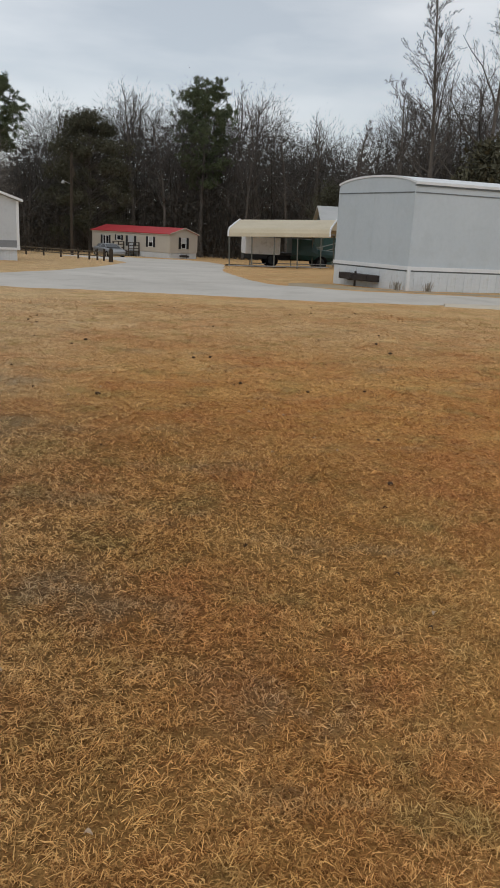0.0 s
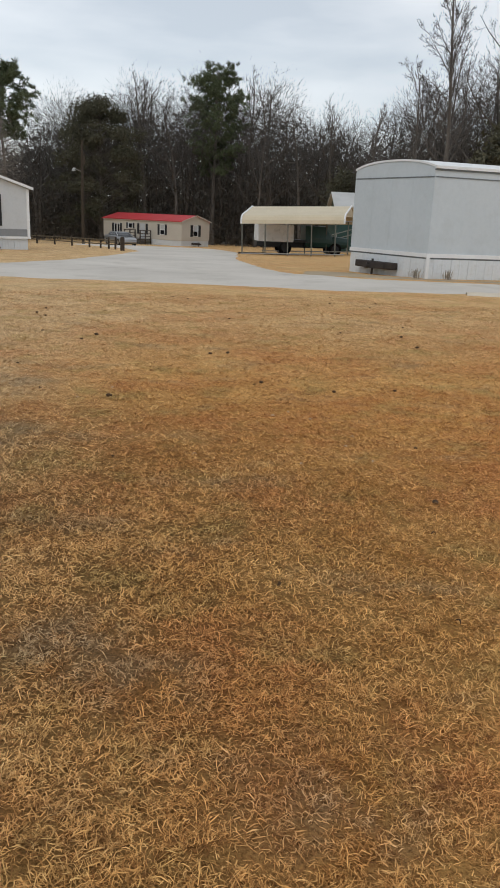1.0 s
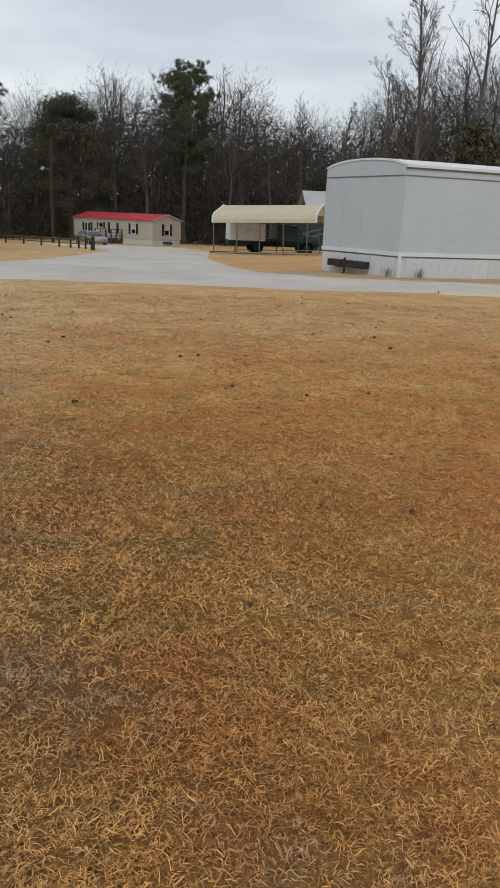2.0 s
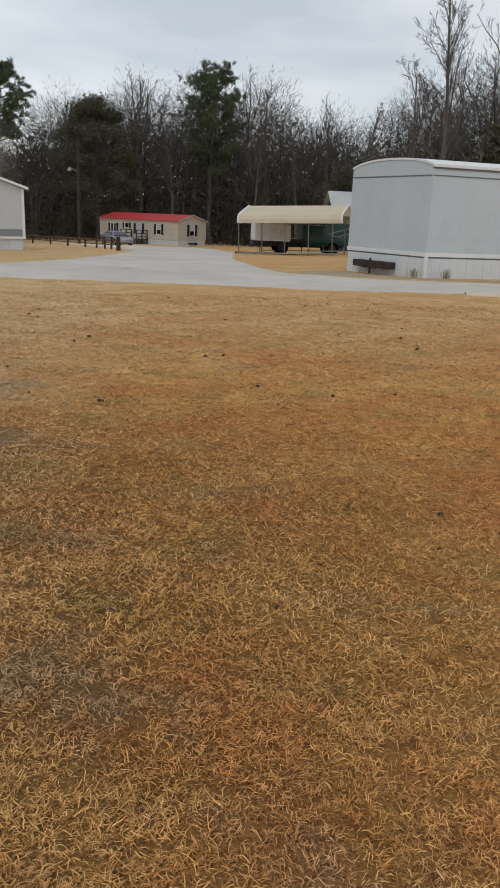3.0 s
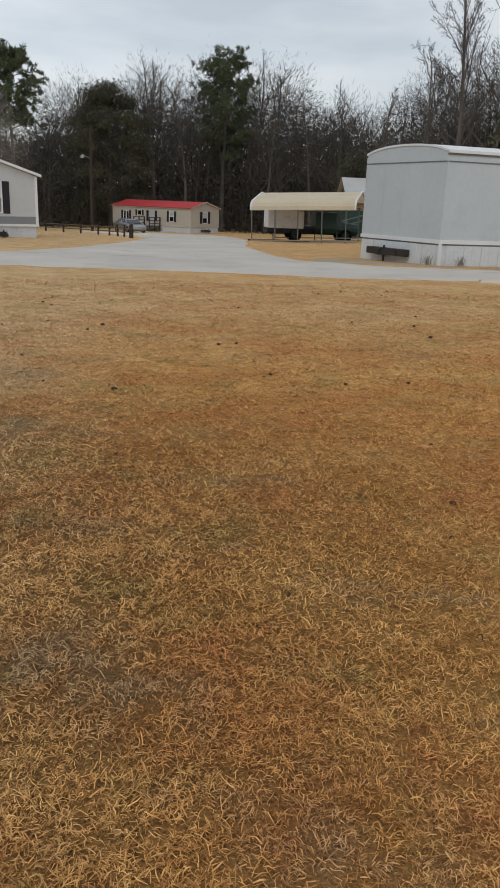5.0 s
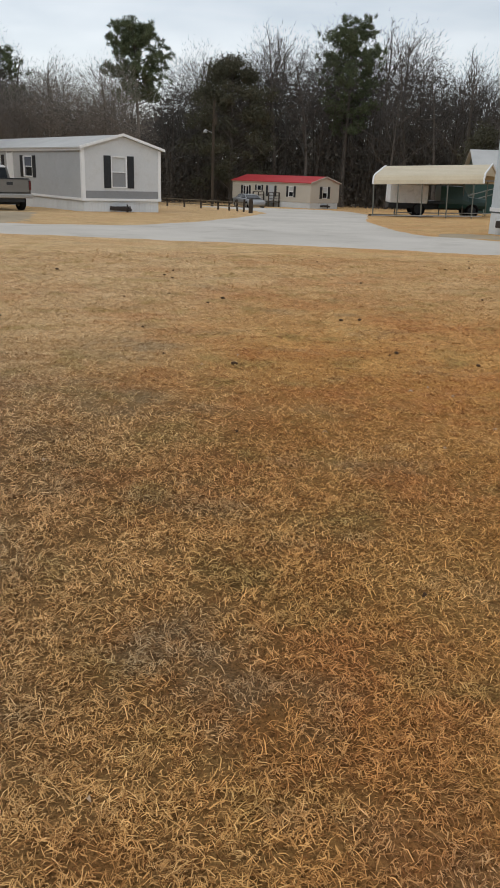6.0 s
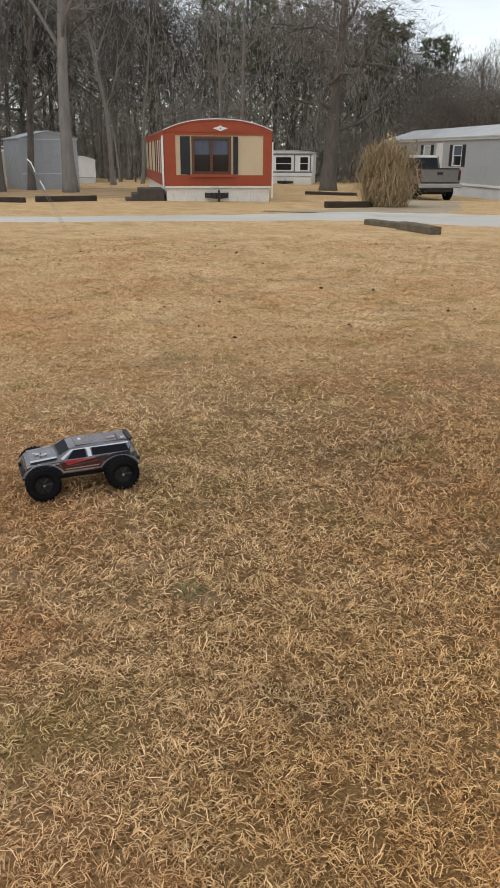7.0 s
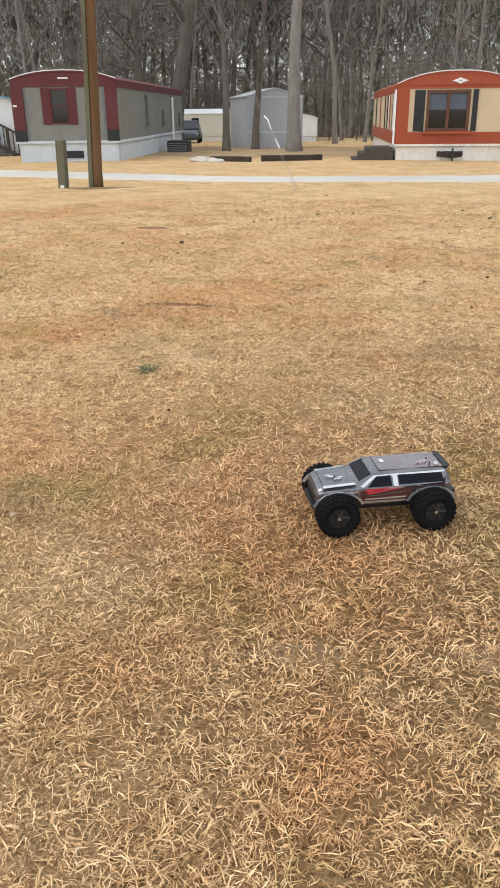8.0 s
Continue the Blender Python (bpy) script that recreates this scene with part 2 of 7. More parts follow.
M_STEEL = stuff_mat("galvanised_steel", (0.28, 0.28, 0.275), (0.38, 0.38, 0.37), 0.45, 2.0, 25.0, 0.05, metal=0.6)
M_POST = stuff_mat("dull_grey_green_steel", (0.10, 0.105, 0.09), (0.16, 0.165, 0.145), 0.55, 2.0, 25.0, 0.05)
M_POLE = stuff_mat("weathered_pole_wood", (0.085, 0.046, 0.022), (0.19, 0.108, 0.05), 0.9, 1.0, 18.0, 0.5, stretch=(9, 9, 0.6))
M_POLE_G = stuff_mat("green_grey_treated_wood", (0.085, 0.082, 0.052), (0.16, 0.155, 0.105), 0.9, 1.0, 18.0, 0.5, stretch=(9, 9, 0.6))
M_TIMBER = stuff_mat("weathered_landscape_timber", (0.06, 0.052, 0.036), (0.20, 0.165, 0.115), 0.95, 2.0, 22.0, 0.5, stretch=(1, 5, 5))
M_TIMBER_D = stuff_mat("dark_wet_timber", (0.028, 0.022, 0.017), (0.075, 0.058, 0.042), 0.95, 2.0, 22.0, 0.5)
M_BARK = stuff_mat("grey_brown_bark", (0.085, 0.075, 0.065), (0.18, 0.16, 0.14), 0.95, 1.3, 14.0, 0.7, stretch=(4, 4, 1), bump_dist=0.05)
M_BARK_L = stuff_mat("pale_bark", (0.15, 0.137, 0.124), (0.29, 0.268, 0.243), 0.95, 1.3, 14.0, 0.7, stretch=(4, 4, 1), bump_dist=0.05)
M_TWIG = stuff_mat("bare_twig", (0.095, 0.088, 0.082), (0.20, 0.187, 0.176), 0.95, 0.2, 4.0, 0.0, piece=0.45, spec=0.1)
M_TWIG_L = stuff_mat("pale_bare_twig", (0.19, 0.172, 0.155), (0.36, 0.33, 0.30), 0.95, 0.2, 4.0, 0.0, piece=0.3, spec=0.1)
M_NEEDLE = stuff_mat("pine_needles", (0.085, 0.11, 0.06), (0.19, 0.225, 0.125), 0.8, 0.5, 5.0, 0.0, island=0.45, spec=0.15)
# paler than foliage is: the western wood's light haze is put into the colour
M_DEEP_W = stuff_mat("haze_paled_pinewood_brush", (0.30, 0.31, 0.25), (0.48, 0.485, 0.40), 0.95, 0.08, 0.9, 0.0, island=0.35, spec=0.05)
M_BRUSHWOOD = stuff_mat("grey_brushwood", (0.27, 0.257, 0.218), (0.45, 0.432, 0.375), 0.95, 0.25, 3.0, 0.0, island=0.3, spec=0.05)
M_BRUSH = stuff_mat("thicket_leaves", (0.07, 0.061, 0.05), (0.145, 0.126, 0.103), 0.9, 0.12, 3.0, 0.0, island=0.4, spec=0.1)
M_BRUSH_G = stuff_mat("evergreen_leaves", (0.085, 0.085, 0.055), (0.15, 0.145, 0.098), 0.85, 0.3, 3.0, 0.0, island=0.5, spec=0.15)
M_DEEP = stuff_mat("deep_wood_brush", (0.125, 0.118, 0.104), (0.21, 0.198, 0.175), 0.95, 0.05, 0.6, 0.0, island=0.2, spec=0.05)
M_STEM = stuff_mat("far_twigs", (0.065, 0.06, 0.055), (0.145, 0.135, 0.124), 0.95, 0.1, 2.0, 0.0, island=0.5, spec=0.1)
M_STEM_D = stuff_mat("far_stems", (0.045, 0.04, 0.034), (0.115, 0.10, 0.086), 0.95, 0.1, 2.0, 0.0, island=0.5, spec=0.1)
M_PAMPAS = stuff_mat("dry_pampas_blades", (0.36, 0.235, 0.115), (0.76, 0.60, 0.37), 0.85, 1.1, 6.0, 0.0, island=0.6, spec=0.15)
M_WISP = stuff_mat("grey_dry_weed", (0.34, 0.31, 0.26), (0.58, 0.54, 0.46), 0.85, 1.5, 6.0, 0.0, island=0.5, spec=0.15)
M_TUFT = stuff_mat("olive_dry_tuft", (0.20, 0.16, 0.065), (0.36, 0.28, 0.12), 0.8, 5.0, 40.0, 0.0, island=0.4)
M_WOODTRIM = stuff_mat("brown_window_trim", (0.085, 0.038, 0.022), (0.13, 0.06, 0.036), 0.6, 3.0, 25.0, 0.05)
M_CLOD = stuff_mat("dark_fallen_leaf", (0.045, 0.028, 0.016), (0.11, 0.062, 0.032), 0.9, 6.0, 60.0, 0.3)
M_LEAF = stuff_mat("pale_fallen_leaf", (0.36, 0.24, 0.14), (0.62, 0.48, 0.34), 0.85, 6.0, 60.0, 0.2)
M_WEED = stuff_mat("green_weed", (0.12, 0.14, 0.055), (0.24, 0.26, 0.11), 0.8, 5.0, 40.0, 0.0, island=0.4)
M_SILVER = stuff_mat("silver_car_paint", (0.30, 0.31, 0.32), (0.36, 0.37, 0.38), 0.28, 1.0, 5.0, 0.0, metal=0.55, spec=0.5)
M_PEWTER = stuff_mat("pewter_truck_paint", (0.15, 0.145, 0.135), (0.19, 0.183, 0.172), 0.32, 1.0, 5.0, 0.0, metal=0.5, spec=0.5)
M_WHITE_P = stuff_mat("white_truck_paint", (0.70, 0.71, 0.71), (0.80, 0.81, 0.81), 0.5, 1.0, 10.0, 0.03, dirt=(0.40, 0.40, 0.385))
M_GREEN_P = stuff_mat("dark_green_paint", (0.006, 0.035, 0.032), (0.012, 0.055, 0.048), 0.4, 1.0, 10.0, 0.02, spec=0.5)
M_DKCAR = stuff_mat("dark_blue_grey_paint", (0.035, 0.045, 0.055), (0.06, 0.07, 0.085), 0.3, 1.0, 10.0, 0.0, spec=0.5)
M_RUBBER = stuff_mat("black_rubber", (0.004, 0.004, 0.005), (0.011, 0.011, 0.012), 0.85, 8.0, 120.0, 0.25, spec=0.12, bump_dist=0.002)
M_PLASTIC = stuff_mat("black_plastic", (0.010, 0.010, 0.011), (0.02, 0.02, 0.022), 0.45, 8.0, 60.0, 0.03, bump_dist=0.001)
M_RC_SILVER = stuff_mat("silver_painted_shell", (0.50, 0.50, 0.52), (0.72, 0.72, 0.745), 0.24, 7.0, 60.0, 0.0, metal=0.7, spec=0.6)
M_RC_GREY = stuff_mat("gunmetal_painted_shell", (0.11, 0.11, 0.115), (0.26, 0.26, 0.27), 0.16, 7.0, 60.0, 0.0, metal=0.75, spec=0.6)
M_RC_ROOF = stuff_mat("reddish_gunmetal_shell", (0.15, 0.12, 0.125), (0.27, 0.235, 0.245), 0.2, 7.0, 60.0, 0.0, metal=0.7, spec=0.6)
M_RC_MAROON = stuff_mat("dark_red_painted_shell", (0.055, 0.014, 0.014), (0.105, 0.03, 0.028), 0.22, 7.0, 60.0, 0.0, spec=0.6)
M_RC_DARK = stuff_mat("dark_shell_paint", (0.022, 0.016, 0.018), (0.05, 0.036, 0.038), 0.18, 7.0, 60.0, 0.0, spec=0.6)
M_RC_RED = stuff_mat("bright_red_decal", (0.42, 0.03, 0.04), (0.5, 0.05, 0.06), 0.3, 9.0, 60.0, 0.0)
M_RC_GLASS = stuff_mat("smoked_shell_window", (0.004, 0.004, 0.007), (0.008, 0.009, 0.013), 0.22, 7.0, 60.0, 0.0, spec=0.12)
M_DECAL = stuff_mat("white_decal", (0.62, 0.60, 0.62), (0.75, 0.73, 0.75), 0.4, 9.0, 60.0, 0.0)
M_PINK = stuff_mat("pinkish_wire", (0.55, 0.38, 0.42), (0.7, 0.52, 0.56), 0.4, 9.0, 60.0, 0.0)
M_CHROME = stuff_mat("bright_metal", (0.5, 0.5, 0.5), (0.6, 0.6, 0.6), 0.25, 5.0, 30.0, 0.0, metal=0.9)
M_TAIL = stuff_mat("red_lens", (0.07, 0.008, 0.008), (0.10, 0.012, 0.012), 0.25, 5.0, 30.0, 0.0, spec=0.5)
M_SOIL = stuff_mat("bare_soil", (0.14, 0.075, 0.038), (0.30, 0.18, 0.10), 0.95, 2.5, 60.0, 0.4, spec=0.1)
M_SAND = stuff_mat("pale_sandy_soil", (0.15, 0.095, 0.052), (0.34, 0.225, 0.125), 0.95, 4.0, 90.0, 0.4, spec=0.1)
M_ROCK = stuff_mat("pale_stone", (0.40, 0.36, 0.30), (0.58, 0.54, 0.47), 0.9, 2.0, 20.0, 0.4)
M_DECK = stuff_mat("dark_stained_deck_wood", (0.045, 0.036, 0.03), (0.10, 0.085, 0.07), 0.9, 2.0, 22.0, 0.3)


# ---------------------------------------------------------------- shapes
def smooth(a, b, x):
    u = min(max((x - a) / (b - a), 0.0), 1.0)
    return u * u * (3 - 2 * u)


def ground_z(x, y):
    """The lawn is flat by the camera's stand and falls gently away beyond the lane."""
    r, az = math.hypot(x, y), math.degrees(math.atan2(-x, y))
    fall = 0.0205 - 0.0085 * smooth(12, 42, az) - 0.0115 * smooth(5, 20, -az)
    u = (min(r, 120.0) - 18) / 4
    soft = u if u > 30 else math.log1p(math.exp(u))
    dip = 0.33 * smooth(56, 76, r) * smooth(-16, -7, az) * smooth(22, 12, az)
    return -fall * 4 * soft * smooth(-40, 0, y) - dip


def bumps(x, y):
    return 0.018 * noise.noise((x * 0.5, y * 0.5, 3.1)) + 0.008 * noise.noise((x * 2.1, y * 2.1, 7.7))


def unit(v):
    return Vector(v).normalized()


def box(bm, x0, x1, y0, y1, z0, z1):
    v = [bm.verts.new((x, y, z)) for z in (z0, z1) for y in (y0, y1) for x in (x0, x1)]
    for q in ((0, 2, 3, 1), (4, 5, 7, 6), (0, 1, 5, 4), (2, 6, 7, 3), (0, 4, 6, 2), (1, 3, 7, 5)):
        bm.faces.new([v[i] for i in q])
    return v


def bevelled(bm, width, segments=2):
    bmesh.ops.bevel(bm, geom=bm.edges[:], offset=width, segments=segments, affect="EDGES", clamp_overlap=True)
    return bm


def tube(bm, pts, radii, n=8, caps=True):
    """A round tapered tube along points."""
    rings, pts = [], [Vector(p) for p in pts]
    whole = (pts[-1] - pts[0]).normalized()
    ref = Vector((0, 0, 1)) if abs(whole.z) < 0.8 else Vector((1, 0, 0))
    for i, p in enumerate(pts):
        d = (pts[min(i + 1, len(pts) - 1)] - pts[max(i - 1, 0)]).normalized()
        side = d.cross(ref)
        side = side.normalized() if side.length > 1e-3 else Vector((0, 1, 0))
        up = side.cross(d)
        rings.append([bm.verts.new(p + radii[i] * (math.cos(a) * side + math.sin(a) * up)) for a in [2 * math.pi * k / n for k in range(n)]])
    for r0, r1 in zip(rings, rings[1:]):
        for k in range(n):
            bm.faces.new((r0[k], r0[(k + 1) % n], r1[(k + 1) % n], r1[k]))
    if caps:
        bm.faces.new(rings[0][::-1])
        bm.faces.new(rings[-1])


def prism(bm, outline, y0, y1):
    """An outline in x and z, drawn out along y."""
    a = [bm.verts.new((x, y0, z)) for x, z in outline]
    b = [bm.verts.new((x, y1, z)) for x, z in outline]
    bm.faces.new(a)
    bm.faces.new(b[::-1])
    n = len(a)
    for k in range(n):
        bm.faces.new((a[k], b[k], b[(k + 1) % n], a[(k + 1) % n]))


def pierced(bm, a0, a1, z0, z1, d0, d1, holes, put):
    """A wall slab with through openings; put(a, d, z) lays it in place."""
    xs = sorted({a0, a1, *[h for q in holes for h in q[:2]]})
    zs = sorted({z0, z1, *[h for q in holes for h in q[2:]]})
    solid = lambda i, k: 0 <= i < len(xs) - 1 and 0 <= k < len(zs) - 1 and not any(
        q[0] - 1e-6 <= xs[i] and xs[i + 1] <= q[1] + 1e-6 and q[2] - 1e-6 <= zs[k] and zs[k + 1] <= q[3] + 1e-6 for q in holes)
    made = {}

    def v(i, d, k):
        if (i, d, k) not in made:
            made[i, d, k] = bm.verts.new(put(xs[i], d, zs[k]))
        return made[i, d, k]

    for i in range(len(xs) - 1):
        for k in range(len(zs) - 1):
            if not solid(i, k):
                continue
            bm.faces.new((v(i, d1, k), v(i + 1, d1, k), v(i + 1, d1, k + 1), v(i, d1, k + 1)))
            bm.faces.new((v(i, d0, k), v(i, d0, k + 1), v(i + 1, d0, k + 1), v(i + 1, d0, k)))
            if not solid(i - 1, k):
                bm.faces.new((v(i, d0, k), v(i, d1, k), v(i, d1, k + 1), v(i, d0, k + 1)))
            if not solid(i + 1, k):
                bm.faces.new((v(i + 1, d0, k), v(i + 1, d0, k + 1), v(i + 1, d1, k + 1), v(i + 1, d1, k)))
            if not solid(i, k - 1):
                bm.faces.new((v(i, d0, k), v(i + 1, d0, k), v(i + 1, d1, k), v(i, d1, k)))
            if not solid(i, k + 1):
                bm.faces.new((v(i, d0, k + 1), v(i, d1, k + 1), v(i + 1, d1, k + 1), v(i + 1, d0, k + 1)))


def mesh_of(name, bm, material, shade=False):
    bmesh.ops.recalc_face_normals(bm, faces=bm.faces[:])
    me = bpy.data.meshes.new(name)
    bm.to_mesh(me)
    bm.free()
    me.materials.append(material)
    if shade:
        for f in me.polygons:
            f.use_smooth = True
    return me


def part(name, bm, material, parent, label="", shade=False, axes=None):
    if axes is not None:
        bm.transform(axes)
    ob = new(name, mesh_of(name, bm, material, shade))
    ob.parent = parent
    return tagged(ob, label) if label else ob


def thing(name, place, label, category, group="", kind=""):
    ob = new(name)
    ob.location = place
    ob.empty_display_size = 0.2
    return tagged(ob, label, category, group, kind)


def array_mesh(name, verts, faces, material):
    """A mesh from arrays; all faces have the same number of corners."""
    me = bpy.data.meshes.new(name)
    n = faces.shape[1]
    me.vertices.add(len(verts))
    me.vertices.foreach_set("co", np.ascontiguousarray(verts, np.float32).ravel())
    me.loops.add(faces.size)
    me.loops.foreach_set("vertex_index", np.ascontiguousarray(faces, np.int32).ravel())
    me.polygons.add(len(faces))
    me.polygons.foreach_set("loop_start", np.arange(0, faces.size, n, dtype=np.int32))
    me.update(calc_edges=True)
    me.materials.append(material)
    return me


def spline(points, steps=8):
    """A smooth line through points."""
    pts = [np.array(p, float) for p in points]
    pts = [2 * pts[0] - pts[1], *pts, 2 * pts[-1] - pts[-2]]
    out = []
    for a, b, c, d in zip(pts, pts[1:], pts[2:], pts[3:]):
        for k in range(steps):
            u = k / steps
            out.append(0.5 * (2 * b + (c - a) * u + (2 * a - 5 * b + 4 * c - d) * u * u + (3 * b - a - 3 * c + d) * u**3))
    return out + [pts[-2]]


# ---------------------------------------------------------------- ground, lane
def build_ground():
    radii = [0.0] + [0.5 * k for k in range(1, 41)] + [20 + 1.25 * k for k in range(1, 49)] + [80 + 5 * k for k in range(1, 13)] + [170, 220, 300, 450, 700, 1200, 2500]
    n = 240
    verts = [(0, 0, ground_z(0, 0))]
    for r in radii[1:]:
        for k in range(n):
            a = 2 * math.pi * k / n
            x, y = r * math.cos(a), r * math.sin(a)
            verts.append((x, y, ground_z(x, y) + (bumps(x, y) if r < 90 else 0.0)))
    faces = [(0, 1 + k, 1 + (k + 1) % n) for k in range(n)]
    for i in range(len(radii) - 2):
        o = 1 + i * n
        faces += [(o + k, o + n + k, o + n + (k + 1) % n, o + (k + 1) % n) for k in range(n)]
    me = bpy.data.meshes.new("ground")
    me.from_pydata(verts, [], faces)
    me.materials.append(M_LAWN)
    for f in me.polygons:
        f.use_smooth = True
    tagged(new("ground", me), "dormant straw-brown lawn sloping gently to the woods", "lawn", kind="structure")


def ribbon(name, one, two, material, lift, across=10, ragged=0.1):
    """A paved strip between two lines, laid on the ground, with an uneven edge."""
    one, two = spline(one, 14), spline(two, 14)
    bm, rows = bmesh.new(), []
    for i, (a, b) in enumerate(zip(one, two)):
        w = (b - a) / max(np.linalg.norm(b - a), 0.1)
        a = a - w * ragged * noise.noise((a[0] * 1.7, a[1] * 1.7, 1.0)) * 2
        b = b + w * ragged * noise.noise((b[0] * 1.7, b[1] * 1.7, 5.0)) * 2
        row = []
        for k in range(across + 1):
            x, y = a + (b - a) * k / across
            edge = min(k, across - k)
            z = ground_z(x, y) + bumps(x, y) + (lift if edge else lift - 0.07)
            row.append(bm.verts.new((x, y, z)))
        rows.append(row)
    for r0, r1 in zip(rows, rows[1:]):
        for k in range(across):
            bm.faces.new((r0[k], r0[k + 1], r1[k + 1], r1[k]))
    return new(name, mesh_of(name, bm, material, True))


build_ground()
lane = ribbon("road",
              [(-70, -12), (-48, 0), (-33.7, 6.3), (-23.4, 10.7), (-16.6, 13.4), (-12.0, 17.2), (-9.4, 19.4), (-6.5, 19.5), (-2.7, 19.3), (1, 18.9), (4, 18.3), (7, 18.6), (12, 19.2), (25, 19.5), (45, 20)],
              [(-71, -9), (-49, 3), (-34.4, 8.7), (-24.4, 12.8), (-17.4, 14.9), (-13.2, 18.8), (-11, 22.9), (-8, 24.2), (-5, 25.5), (-0.5, 26.5), (3.6, 25.4), (5.4, 23.3), (10, 22.2), (25, 22.6), (45, 23)],
              M_ROAD, 0.035, 12)
tagged(lane, "worn pale grey asphalt lane with ragged edges", "road", kind="structure")
spur = ribbon("road_spur",
              [(-6.4, 24.7), (-5.5, 26.6), (-4.3, 30.2), (-3.4, 35.5), (-2.8, 40.8), (-2.5, 46), (-4.5, 52.5), (-8, 58)],
              [(4.5, 24.3), (3.8, 26.0), (3.4, 28.0), (3.1, 32.6), (3.0, 38.4), (3.6, 46), (3.9, 53), (1.5, 62)],
              M_ROAD, 0.040, 12)
tagged(spur, "worn pale grey asphalt side lane towards the red roof", "road", kind="structure")
drive = ribbon("driveway", [(-14.2, 20.8), (-12.6, 24), (-12.4, 28), (-13.8, 34)], [(-8.6, 23.6), (-8.9, 26.5), (-9.9, 30), (-11.2, 33.5)], M_GRAVEL, 0.02, 8, 0.3)
tagged(drive, "sandy gravel driveway beside the grey mobile home", "driveway", kind="structure")
verge = ribbon("verge", [(3.9, 24.9), (5.2, 23.9), (7.2, 23.35), (12, 22.6)], [(4.3, 27.0), (5.6, 27.3), (7.6, 23.9), (12, 24.4)], M_GRAVEL, 0.012, 6, 0.2)
tagged(verge, "bare sandy strip along the lane by the white mobile home", "verge", kind="structure")
sand = ribbon("sandy_edge", [(6.8, 18.42), (8.5, 18.1), (12, 18.45), (18, 18.9)], [(6.9, 18.75), (8.6, 18.85), (12, 19.5), (18, 19.7)], M_PALE_SAND, 0.06, 6, 0.12)
tagged(sand, "pale sand washed over the edge of the lane", "verge", kind="structure")
far_lane = ribbon("far_track", [(-16, 57.5), (-9.5, 62), (0, 66), (8, 66)], [(-17, 61), (-10.5, 66), (0, 71), (8, 71)], M_GRAVEL, 0.02, 6, 0.3)
tagged(far_lane, "pale sandy track in front of the woods", "track", kind="structure")

litter_bed = ribbon("leaf_litter", [(-31.5, 20.5), (-27.0, 21.4), (-24.0, 23.4), (-21.8, 25.2)], [(-41, 33), (-35, 36.5), (-30, 37), (-26, 36)], M_LITTER, 0.02, 10, 0.5)
tagged(litter_bed, "brown leaf litter and soil under the oaks by the shed", "leaf litter", kind="structure")
back_lane = ribbon("back_track", [(-56, 43.5), (-48, 47.2), (-43, 48.9), (-37, 50.6)], [(-58, 46.5), (-49.5, 50), (-44, 51.8), (-38, 53.6)], M_GRAVEL, 0.03, 6, 0.3)
tagged(back_lane, "pale sandy track beyond the shed", "track", kind="structure")


# ---------------------------------------------------------------- mobile homes
def axes_of(u, v):
    return Matrix(((u[0], v[0], 0, 0), (u[1], v[1], 0, 0), (0, 0, 1, 0), (0, 0, 0, 1)))


